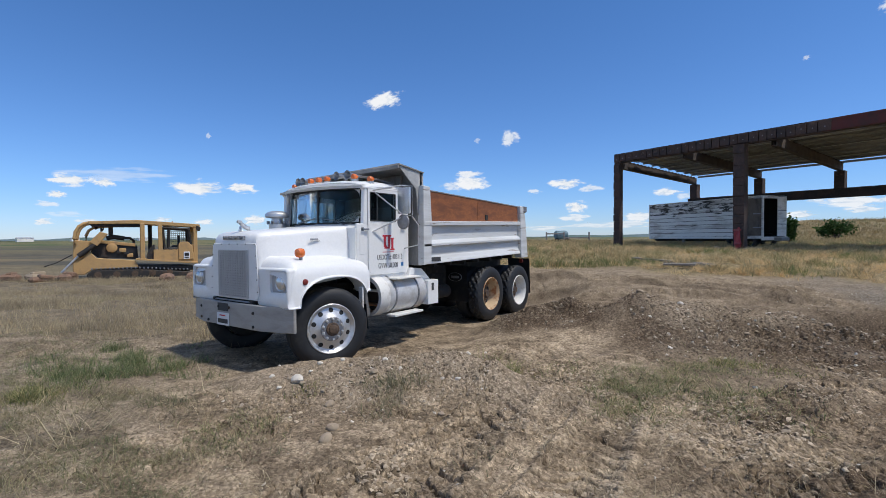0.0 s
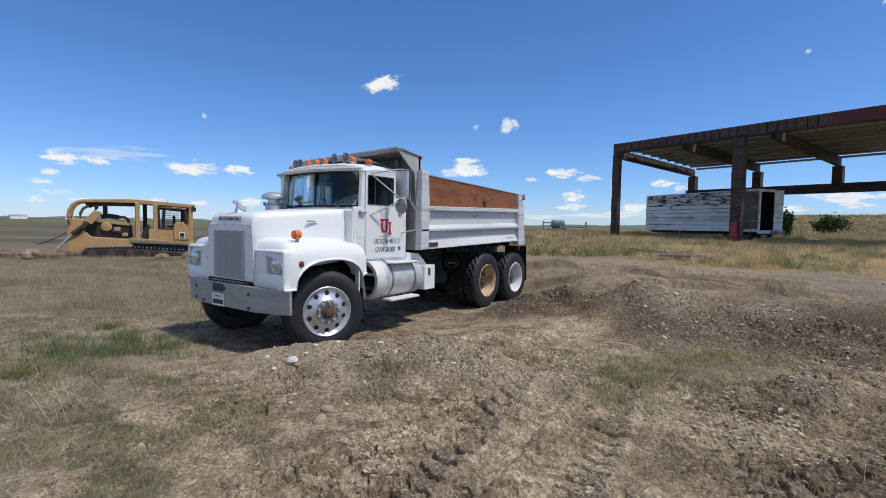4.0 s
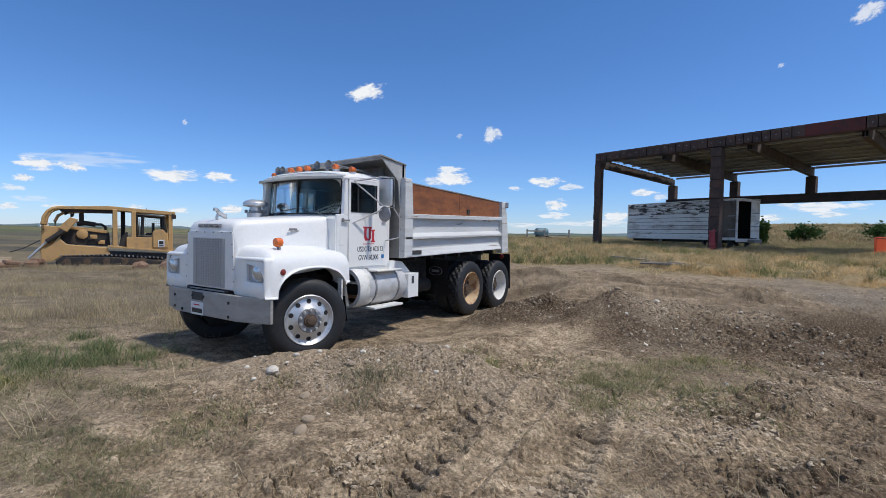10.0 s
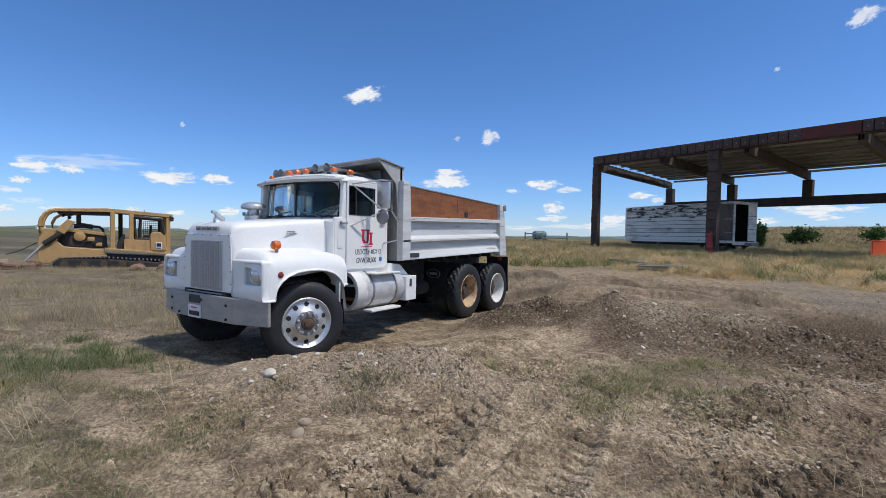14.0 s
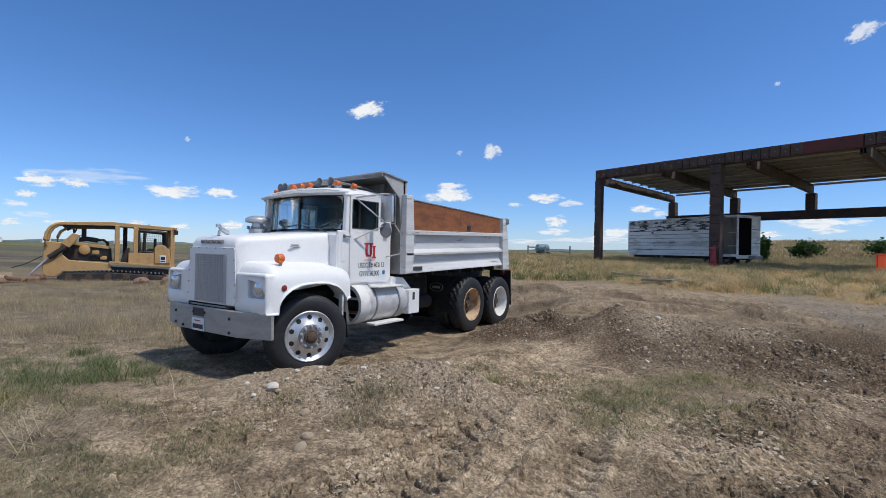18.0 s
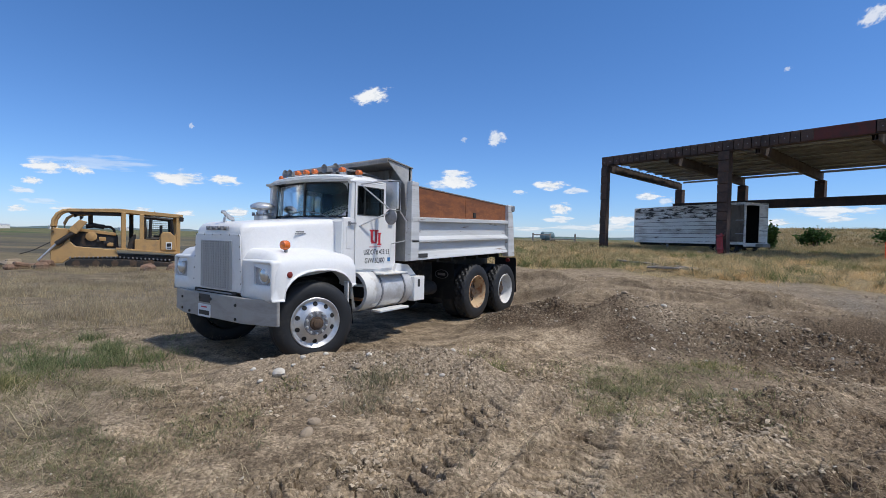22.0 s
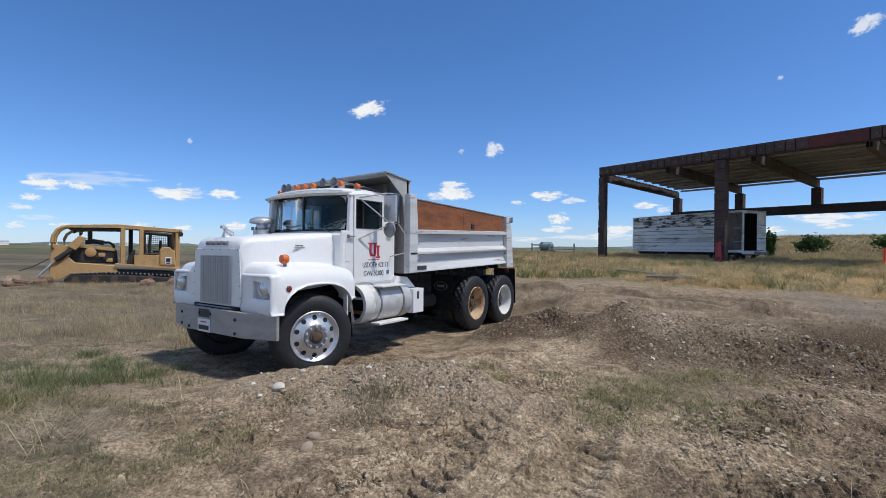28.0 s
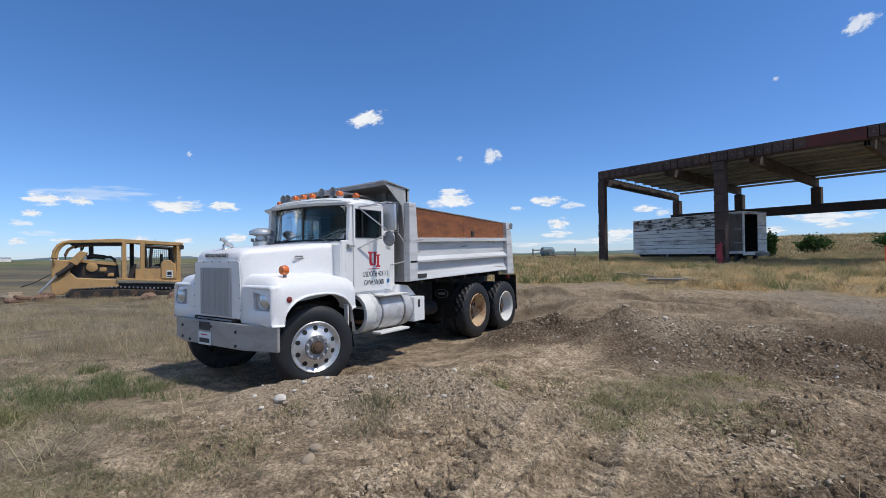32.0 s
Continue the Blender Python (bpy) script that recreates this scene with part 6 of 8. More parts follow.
for u in (-0.9, 0.5, 1.9):
    part("roof_seam", box(u - 0.02, 0.14, 2.72, u + 0.02, 0.16, 2.86, 0.004), YELLOW, dozer)
slab([(0.91, 1.47), (0.99, 1.48), (0.99, 0.58), (0.57, 0.58), (0.64, 1.06)], 0.3, 0.5, "lever_console", DARKSTEEL)
slab([(0.05, 0.71), (3.21, 0.41), (3.21, 0.31), (0.05, 0.62)], 0.02, 2.35, "deck_edge", YELLOW)
BG = ((2.45, 0.61), (2.77, 1.04))
badge = part("maker_badge", box(BG[0][0], 0.015, BG[0][1], BG[1][0], 0.04, BG[1][1], 0.01), PLATE, dozer, "white square badge with a dark mark")
part("badge_mark", box(BG[0][0] + 0.05, 0.005, BG[0][1] + 0.17, BG[1][0] - 0.05, 0.017, BG[1][1] - 0.06, 0.004), LETTER, badge)
part("badge_bar", box(BG[0][0] + 0.05, 0.005, BG[0][1] + 0.06, BG[1][0] - 0.05, 0.017, BG[0][1] + 0.12), LETTER, badge)
# engine and bonnet
slab([(-1.83, 1.79), (0.05, 1.55), (0.05, 1.37), (-1.83, 1.61)], 0.55, 1.75, "bonnet", YELLOW, 0.02)
slab([(-1.90, 1.64), (0.13, 1.43), (0.18, 0.65), (-1.71, 0.77), (-2.04, 1.07)], 0.62, 1.68, "engine_block", DARKSTEEL, 0.04)
PUL = (-1.07, 1.32)
part("pulley", spin([(0.0, 0), (0.24, 0.0), (0.26, 0.03), (0.26, 0.10), (0.2, 0.13), (0.0, 0.14)], 24, Matrix.Translation((PUL[0], 0.62, PUL[1])) @ SIDE_TURN), YELLOW, dozer, "", True)
for (u, z), size in (((-0.57, 1.18), 0.16), ((-0.40, 0.99), 0.13), ((-0.22, 0.88), 0.15), ((-0.74, 1.05), 0.1)):
    part("engine_fitting", box(u - size, 0.5, z - size * 0.7, u + size, 0.64, z + size * 0.7, 0.05, None, None, 2), YELLOW if size > 0.14 else DARKSTEEL, dozer, "", True)
pipe([(u, 0.9, z) for u, z in ((-1.33, 1.87), (-0.96, 1.93), (-0.48, 1.85))], 0.13, "muffler", DARKSTEEL)
pipe([(u, 0.9, z) for u, z in ((-0.48, 1.87), (-0.22, 1.87), (-0.04, 1.72), (-0.02, 1.42))], 0.07, "exhaust_pipe", DARKSTEEL)
pipe([(u, 1.0, z) for u, z in ((-1.12, 1.86), (-1.12, 2.72))], 0.08, "air_stack", DARKSTEEL)
for u, z in ((-1.69, 2.45), (-1.44, 2.33), (0.45, 2.49)):
    lamp = part("work_lamp", spin([(0.0, 0), (0.07, 0.02), (0.11, 0.1), (0.11, 0.14), (0.0, 0.15)], 14, Matrix.Translation((u, 0.6, z)) @ Matrix.Rotation(radians(-90), 4, "Y")), DARKSTEEL, dozer, "", True)
    part("lamp_arm", tube([(u, 0.6, z), (u, 0.6, z + 0.32)], 0.025, 6), DARKSTEEL, lamp)
# radiator guard, push arm and blade lift
slab([(-2.77, 1.76), (-1.81, 1.70), (-2.09, 1.19), (-2.36, 0.71), (-2.81, 0.54)], 0.3, 1.9, "radiator_guard", YELLOW, 0.03)
slab([(-2.81, 0.54), (-2.34, 0.77), (-2.09, 1.19), (-1.76, 0.77), (0.05, 0.59), (0.18, 0.21), (-1.95, 0.14), (-2.29, -0.12), (-2.77, -0.11)], 0.15, 0.42, "push_frame", YELLOW, 0.03)
slab([(-2.06, 1.66), (-1.57, 2.22), (-1.21, 2.11), (-1.71, 1.43)], 0.02, 0.34, "lift_yoke", YELLOW, 0.02)
pipe([(u, 0.12, z) for u, z in ((-1.83, 1.49), (-2.55, 0.90))], 0.13, "lift_cylinder", DARKSTEEL)
pipe([(u, 0.12, z) for u, z in ((-2.55, 0.90), (-3.28, 0.03))], 0.055, "cylinder_rod", CHROME)
slab([(-3.50, -0.22), (-3.16, -0.10), (-3.06, -0.20), (-3.08, -0.50), (-3.39, -0.50)], -0.5, 2.9, "blade", DARKSTEEL, 0.02)
pipe([(u, 0.5, z) for u, z in ((-2.83, 0.98), (-3.52, 0.55), (-4.04, 0.36))], 0.02, "hose", DARKSTEEL)
# tracks
for y in (-0.1, 1.75):
    tr = slab([(-2.18, -0.06), (-1.90, 0.11), (0.13, 0.09), (2.87, -0.15), (3.16, -0.42), (2.98, -0.82), (-1.95, -0.60), (-2.18, -0.36)], y, y + 0.5, "track", DARKSTEEL, 0.05)
    for k in range(24):
        u = -2.0 + k * 0.2
        z = 0.15 - max(0, u) * 0.075
        part("grouser", box(u, y - 0.03, z - 0.01, u + 0.07, y + 0.53, z + 0.08, 0.012), STEEL, tr)
    for k in range(5):
        part("roller", spin([(0.0, 0), (0.15, 0), (0.17, 0.03), (0.17, 0.07), (0, 0.09)], 16, Matrix.Translation((-1.7 + k * 0.85, y - 0.01, -0.14)) @ SIDE_TURN), RUSTHUB, tr, "", True)
slab([(0.13, 0.34), (2.98, 0.18), (2.98, -0.09), (0.13, 0.09)], 0.3, 2.0, "belly", DARKSTEEL, 0.02)


# ---- stones ----
LUMP = material("rusty_earth_lump", (0.24, 0.145, 0.095), 0.9, 0, (0.15, 0.10, 0.07), (0.45, 0.65), 20, 3, 0.2, 0.4)


def rock_mesh(name, size, seed, flat=0.7, sub=2):
    r = random.Random(seed)
    b = bmesh.new()
    bmesh.ops.create_icosphere(b, subdivisions=sub, radius=1.0)
    off = Vector((r.uniform(0, 50), r.uniform(0, 50), r.uniform(0, 50)))
    for v in b.verts:
        n = noise.noise(v.co * 0.9 + off) * 0.35 + noise.noise(v.co * 2.4 + off) * 0.12
        v.co = v.co * (1 + n)
        v.co.z *= flat
    b.transform(Matrix.Diagonal((size, size * r.uniform(0.7, 1.0), size, 1)))
    return b


def stone(name, r, f, size, mat, label, flat=0.7, seed=1):
    o = part(name, rock_mesh(name, size, seed, flat), mat, None, "", True)
    p = at_ground(r, f, size * flat * 0.35)
    o.matrix_basis = Matrix.Translation(p) @ Matrix.Rotation(seed * 1.7, 4, "Z")
    return tagged(o, label, "stone", "loose stones on the bank")


for k, (px_r, px_f, size, mat) in enumerate(((-1.79, 5.02, 0.075, BONE), (-1.30, 4.55, 0.06, STONE), (-1.12, 4.0, 0.06, STONE), (-1.10, 3.72, 0.065, STONE), (-1.62, 5.3, 0.035, BONE), (-0.95, 5.05, 0.05, STONE), (-1.05, 4.9, 0.03, STONE), (-1.45, 4.8, 0.03, STONE), (2.45, 7.3, 0.03, STONE), (3.9, 7.6, 0.035, STONE), (4.6, 7.3, 0.03, STONE), (3.1, 8.3, 0.06, STONE), (0.35, 6.9, 0.03, BONE), (5.3, 7.0, 0.035, STONE), (4.2, 6.7, 0.03, STONE), (6.3, 6.9, 0.035, STONE))):
    stone("loose_stone", px_r, px_f, size, mat, "pale rounded cobble half sunk in the earth" if mat is BONE else "dull brown stone lying on the earth", 0.62, k + 3)
rng = random.Random(77)
for k in range(46):
    r, f = (rng.uniform(-2.2, 0.5), rng.gauss(5.0, 0.27)) if k < 34 else (rng.uniform(2.9, 6.2), rng.uniform(7.2, 8.3))
    stone("loose_stone", r, f, rng.uniform(0.014, 0.036) * (1.0 if k < 34 else 1.5), BONE if k % 4 == 0 else STONE, "small pale stone on the gravelly bank" if k % 4 == 0 else "small brown stone on the gravelly bank", 0.6, 40 + k)
for k, (r, f, s) in enumerate(((-15.7, 24.6, 0.42), (-15.4, 24.3, 0.3), (-14.3, 24.6, 0.42), (-13.9, 24.9, 0.45))):
    o = part("rusty_boulder", rock_mesh("b", s, 30 + k, 0.75, 2), LUMP, None, "", False)
    o.matrix_basis = Matrix.Translation(at_ground(r, f, s * 0.3))
    tagged(o, "rust-brown lump lying before the bulldozer tracks", "boulder", "lumps by the bulldozer")


def scatter(name, label, category, count, pick, mat, size, seed, flat=0.7, kind="stuff"):
    """Many small angular stones or clods as one mesh."""
    rs = np.random.RandomState(seed)
    v0 = np.array([(x, y, z) for z in (-1, 1) for x, y in ((-1, -1), (1, -1), (1, 1), (-1, 1))]) * 0.75
    f0 = np.array([(3, 2, 1, 0), (4, 5, 6, 7), (0, 1, 5, 4), (1, 2, 6, 5), (2, 3, 7, 6), (3, 0, 4, 7)])
    r, f = pick(rs, count)
    n = len(r)
    z = height(r, f)
    s = size[0] + (size[1] - size[0]) * rs.rand(n) ** 3.5
    v = (v0[None] + 0.75 * (rs.rand(n, 8, 3) - 0.5)) * s[:, None, None]
    v[:, 4:, :2] *= 0.35 + 0.5 * rs.rand(n, 4, 2)
    v[:, :, 0] *= (0.7 + 0.8 * rs.rand(n))[:, None]
    v[:, :, 2] *= flat
    v[:, :, 2] += v[:, :, 0] * (rs.rand(n)[:, None] - 0.5) * 0.8
    a = rs.rand(n) * 6.28
    ca, sa = np.cos(a)[:, None], np.sin(a)[:, None]
    x = v[:, :, 0] * ca - v[:, :, 1] * sa
    y = v[:, :, 0] * sa + v[:, :, 1] * ca
    co = np.stack([x + (SITE.x + RIGHT.x * r + FWD.x * f)[:, None], y + (SITE.y + RIGHT.y * r + FWD.y * f)[:, None], v[:, :, 2] + (z + s * flat * 0.1)[:, None]], axis=-1).reshape(-1, 3)
    faces = (f0[None] + (np.arange(n) * 8)[:, None, None]).reshape(-1, 4)
    me = mesh_from(name, co, faces)
    me.materials.append(mat)
    return tagged(new(name, me), label, category, kind=kind)


def mesh_from(name, co, faces, smooth=False):
    me = bpy.data.meshes.new(name)
    me.vertices.add(len(co))
    me.vertices.foreach_set("co", np.ascontiguousarray(co, dtype=np.float32).ravel())
    k = faces.shape[1]
    me.loops.add(faces.size)
    me.loops.foreach_set("vertex_index", faces.ravel().astype(np.int32))
    me.polygons.add(len(faces))
    me.polygons.foreach_set("loop_start", (np.arange(len(faces)) * k).astype(np.int32))
    me.update(calc_edges=True)
    me.polygons.foreach_set("use_smooth", np.full(len(faces), smooth))
    return me


def island_material(name, stops, rough=0.9, translucent=0.0, patch=0.0):
    """One colour out of the ramp for every loose piece."""
    m = bpy.data.materials.new(name)
    m.use_nodes = True
    t = m.node_tree
    b = t.nodes["Principled BSDF"]
    geo = t.nodes.new("ShaderNodeNewGeometry")
    drift = noise_tex(t, patch, 3, 0.55)
    span = t.nodes.new("ShaderNodeMapRange")
    span.inputs[1].default_value, span.inputs[2].default_value = 0.34, 0.66
    t.links.new(drift, span.inputs[0])
    both = t.nodes.new("ShaderNodeMix")
    both.inputs[0].default_value = 0.68 if patch else 0.0
    t.links.new(geo.outputs["Random Per Island"], both.inputs[2])
    t.links.new(span.outputs[0], both.inputs[3])
    col = ramp(t, both.outputs[0], stops)
    col = mix(t, 0.35, col, ramp(t, noise_tex(t, 40, 3), [(0.3, (0.5, 0.5, 0.5)), (0.7, (1, 1, 1))]), "MULTIPLY")
    t.links.new(col, b.inputs["Base Color"])
    b.inputs["Roughness"].default_value = rough
    b.inputs["Specular IOR Level"].default_value = 0.2
    if translucent:
        tr = t.nodes.new("ShaderNodeBsdfTranslucent")
        t.links.new(col, tr.inputs[0])
        ms = t.nodes.new("ShaderNodeMixShader")
        ms.inputs[0].default_value = translucent
        t.links.new(b.outputs[0], ms.inputs[1])
        t.links.new(tr.outputs[0], ms.inputs[2])
        t.links.new(ms.outputs[0], t.nodes["Material Output"].inputs[0])
    return m


PEBBLE = island_material("mixed_pebbles", [(0.0, (0.18, 0.135, 0.09)), (0.5, (0.28, 0.217, 0.147)), (0.88, (0.38, 0.305, 0.215)), (0.97, (0.60, 0.53, 0.43)), (1.0, (0.75, 0.70, 0.60))])
DARKCLOD = island_material("dark_dug_clods", [(0.0, (0.085, 0.061, 0.040)), (0.6, (0.165, 0.121, 0.081)), (1.0, (0.29, 0.222, 0.155))])
CLOD = island_material("earth_clods", [(0.0, (0.19, 0.142, 0.093)), (0.6, (0.30, 0.233, 0.157)), (1.0, (0.41, 0.327, 0.226))])


def wedge(f0, f1, lo, hi):
    def pick(rs, n):
        f = f0 * (f1 / f0) ** rs.rand(n)
        r = f * (lo + (hi - lo) * rs.rand(n))
        return r, f
    return pick


def off_pad(pick):
    def inner(rs, n):
        r, f = pick(rs, n)
        keep = truck_pad(r, f)[0] < 0.9
        return r[keep], f[keep]
    return inner


def on_bank(rs, n):
    k = n // 2
    r = np.concatenate([rs.uniform(-2.6, 0.4, k), rs.uniform(2.6, 7.2, n - k)])
    f = np.concatenate([rs.normal(5.15, 0.42, k), rs.normal(7.4, 0.75, n - k)])
    keep = (truck_pad(r, f)[0] < 0.6) & (f > 3)
    return r[keep], f[keep]


def on_road(rs, n):
    r = rs.uniform(1.5, 15, n)
    f = 13.6 - 0.33 * np.maximum(r - 2, 0) - rs.rand(n) * 4.0
    return r, f


scatter("pebbles", "small mixed pebbles strewn over the bare earth", "pebbles", 9000, off_pad(wedge(2.2, 14, -1.0, 1.05)), PEBBLE, (0.003, 0.012), 11)
scatter("bank_stones", "mixed stones on the thrown-up earth bank", "stones", 9000, on_bank, PEBBLE, (0.004, 0.026), 12, 0.62)


def churned(pick, share):
    def inner(rs, n):
        r, f = pick(rs, n)
        keep = (truck_pad(r, f)[0] < 0.8) & (churn_weight(r, f) * (1 - 0.75 * track_weight(r, f)) > share * rs.rand(len(r)))
        return r[keep], f[keep]
    return inner


def on_heap(rs, n):
    k = n // 3
    r = np.concatenate([rs.uniform(0.5, 2.9, k), rs.uniform(2.8, 8.5, n - k)])
    f = np.concatenate([rs.normal(8.75, 0.3, k), rs.normal(7.6, 0.7, n - k)])
    return r, f


scatter("earth_clods", "broken clods of dry brown earth", "clods", 31000, churned(wedge(2.1, 13, -1.0, 1.05), 1.1), CLOD, (0.003, 0.022), 13, 0.42)
CRUSTBIT = island_material("pale_crust_flakes", [(0.0, (0.27, 0.212, 0.146)), (0.5, (0.42, 0.335, 0.234)), (1.0, (0.56, 0.455, 0.325))])


def broken_crust(rs, n):
    """Lifted flakes of dried crust, thickest on the driven earth between the truck and the camera's spot."""
    r, f = wedge(2.2, 7.0, -0.45, 1.05)(rs, n)
    keep = (truck_pad(r, f)[0] < 0.5) & (stony_weight(r, f) < 0.4) & (churn_weight(r, f) * step(-0.08, 0.14, fbm(r * 1.9, f * 1.9, 3, 57)) > 0.2 + 0.7 * rs.rand(len(r)))
    return r[keep], f[keep]


scatter("crust_flakes", "lifted flakes of pale dried crust on the earth", "crust", 34000, broken_crust, CRUSTBIT, (0.006, 0.027), 19, 0.30)
scatter("heap_clods", "dark clods on the freshly dug earth", "clods", 12000, on_heap, DARKCLOD, (0.005, 0.024), 15, 0.32)
scatter("spoil_stones", "pale stones mixed into the thrown-up spoil", "stones", 3200, on_heap, PEBBLE, (0.007, 0.036), 17, 0.6)
scatter("road_gravel", "grey gravel spread over the track", "gravel", 6000, on_road, PEBBLE, (0.006, 0.022), 14)


# ---- grass and weeds ----
def blades(name, label, category, r, f, tall, wide, mat, seed, lean=0.5, kind="stuff", bend=1.0):
    """Bent tapering blades, one mesh."""
    rs = np.random.RandomState(seed)
    n = len(r)
    z = height(r, f)
    h = tall[0] + (tall[1] - tall[0]) * rs.rand(n)
    w = wide[0] + (wide[1] - wide[0]) * rs.rand(n)
    a = rs.rand(n) * 2 * math.pi
    dx, dy = np.cos(a), np.sin(a)
    l1 = lean * (0.15 + rs.rand(n))
    x0, y0 = SITE.x + RIGHT.x * r + FWD.x * f, SITE.y + RIGHT.y * r + FWD.y * f
    b = rs.rand(n) * 2 * math.pi
    c, s = np.cos(b), np.sin(b)
    pts = []
    for t, ww in ((0.0, 1.0), (0.5, 0.75)):
        off = l1 * h * t ** 1.6
        for sg in (-1, 1):
            pts.append(np.stack([x0 + dx * off + c * w * ww * sg, y0 + dy * off + s * w * ww * sg, z - 0.02 + h * t * (1 - 0.15 * l1 * t)], -1))
    off = l1 * h * bend
    pts.append(np.stack([x0 + dx * off, y0 + dy * off, z - 0.02 + h * (1 - 0.25 * l1)], -1))
    co = np.stack(pts, 1).reshape(-1, 3)
    base = np.arange(n) * 5
    tri = np.concatenate([np.stack([base, base + 1, base + 3], -1), np.stack([base, base + 3, base + 2], -1), np.stack([base + 2, base + 3, base + 4], -1)])
    me = mesh_from(name, co, tri)
    me.materials.append(mat)
    return tagged(new(name, me), label, category, kind=kind)


STRAW = island_material("dry_straw_grass", [(0.0, (0.46, 0.31, 0.15)), (0.2, (0.74, 0.50, 0.24)), (0.42, (0.86, 0.66, 0.37)), (0.60, (0.72, 0.57, 0.33)), (0.76, (0.50, 0.42, 0.24)), (0.88, (0.32, 0.32, 0.17)), (1.0, (0.24, 0.27, 0.13))], 0.9, 0.5, 0.7)
TANGREY = island_material("grey_tan_dead_grass", [(0.0, (0.24, 0.20, 0.135)), (0.4, (0.46, 0.375, 0.24)), (0.75, (0.68, 0.55, 0.34)), (1.0, (0.20, 0.23, 0.12))], 0.9, 0.4, 0.5)
GREEN = island_material("thin_green_grass", [(0.0, (0.14, 0.165, 0.06)), (0.45, (0.25, 0.265, 0.10)), (0.75, (0.42, 0.37, 0.17)), (1.0, (0.60, 0.48, 0.27))], 0.8, 0.4)
SAGE = island_material("grey_green_weed", [(0.0, (0.15, 0.155, 0.09)), (0.5, (0.25, 0.24, 0.14)), (1.0, (0.42, 0.35, 0.22))], 0.9, 0.3)


def meadow_spots(n, seed, f0, f1, lo, hi, test):
    rs = np.random.RandomState(seed)
    f = np.sqrt(f0 ** 2 + (f1 ** 2 - f0 ** 2) * rs.rand(n))
    r = f * (lo + (hi - lo) * rs.rand(n))
    keep = (zones(r, f)[0] > 0.35 + 0.3 * rs.rand(n)) & test(r, f, rs)
    return r[keep], f[keep]


def clumpy(r, f, rs):
    return fbm(r * 1.1, f * 1.1, 3, 80) + 0.22 * rs.rand(len(r)) > -0.05


def patchy(r, f, rs):
    return fbm(r * 0.45, f * 0.8, 4, 83) + 0.35 * rs.rand(len(r)) > 0.12


def open_meadow(r, f, rs):
    """Thin before the van's flank and over the boards."""
    van_side = rut(r, f, (14.0, 35.5), (17.3, 27.9), 1.3)
    boards = rut(r, f, (5.95, 16.5), (7.1, 13.6), 0.45)
    return clumpy(r, f, rs) & (van_side + boards < 0.35 + 0.5 * rs.rand(len(r)))


def clumps(spots, per, spread, seed):
    """Blades gathered in clumps round the spots, fewer towards the outside."""
    rs = np.random.RandomState(seed)
    r, f = spots
    k = rs.randint(per[0], per[1], len(r))
    rr, ff = np.repeat(r, k), np.repeat(f, k)
    big = np.repeat(0.4 + rs.rand(len(r)), k)
    n = len(rr)
    a, d = rs.rand(n) * 2 * math.pi, np.abs(rs.normal(0, spread, n)) * big
    return rr + np.cos(a) * d, ff + np.sin(a) * d


spots = meadow_spots(9800, 21, 9.0, 34, 0.03, 1.12, open_meadow)
r, f = clumps(spots, (8, 34), 0.15, 31)
blades("meadow_grass", "dry straw-coloured meadow grass with green patches", "grass", r, f, (0.06, 0.32), (0.003, 0.008), STRAW, 22, 2.3)
SLOPE = island_material("brown_slope_grass", [(0.0, (0.20, 0.165, 0.09)), (0.3, (0.34, 0.265, 0.14)), (0.55, (0.52, 0.40, 0.21)), (0.75, (0.25, 0.235, 0.125)), (1.0, (0.15, 0.17, 0.085))], 0.9, 0.4, 0.22)
spots = meadow_spots(6500, 23, 33, 64, 0.02, 1.15, clumpy)
r, f = clumps(spots, (5, 14), 0.3, 32)
blades("far_meadow_grass", "dry tan grass on the rising field", "grass", r, f, (0.2, 0.6), (0.012, 0.03), SLOPE, 24, 1.2)
spots = meadow_spots(9000, 25, 7.2, 25, -1.25, -0.28, patchy)
r, f = clumps(spots, (8, 22), 0.22, 33)
blades("field_grass", "dead grey-tan grass over the open field", "grass", r, f, (0.06, 0.34), (0.002, 0.005), TANGREY, 26, 0.8)
PALESTALK = island_material("bleached_stalks", [(0.0, (0.22, 0.18, 0.11)), (0.5, (0.42, 0.34, 0.21)), (1.0, (0.66, 0.56, 0.36))], 0.9, 0.3)
rs0 = np.random.RandomState(61)
f = 2.4 * (9.0 / 2.4) ** rs0.rand(3000)
r = f * (-1.0 + 2.0 * rs0.rand(3000))
keep = (truck_pad(r, f)[0] < 0.3) & (fbm(r * 0.8, f * 0.8, 3, 71) + 0.45 * (r < -1.5) - 0.1 + 0.15 * (np.abs(r - 2.2) < 1.2) > 0.12)
r, f = clumps((r[keep], f[keep]), (2, 7), 0.06, 62)
blades("thatch", "scattered dead stalks lying on the earth", "dry stalks", r, f, (0.04, 0.20), (0.0010, 0.0022), PALESTALK, 63, 2.4)
rs0 = np.random.RandomState(64)
f = 2.4 * (8.5 / 2.4) ** rs0.rand(5200)
r = f * (-1.05 + 0.85 * rs0.rand(5200))
keep = (truck_pad(r, f)[0] < 0.3) & (r < -2.0 + 0.5 * fbm(r * 1.5, f * 1.5, 2, 74)) & (fbm(r * 1.2, f * 1.2, 3, 73) + 0.25 * rs0.rand(5200) > 0.10)
r, f = clumps((r[keep], f[keep]), (5, 16), 0.05, 65)
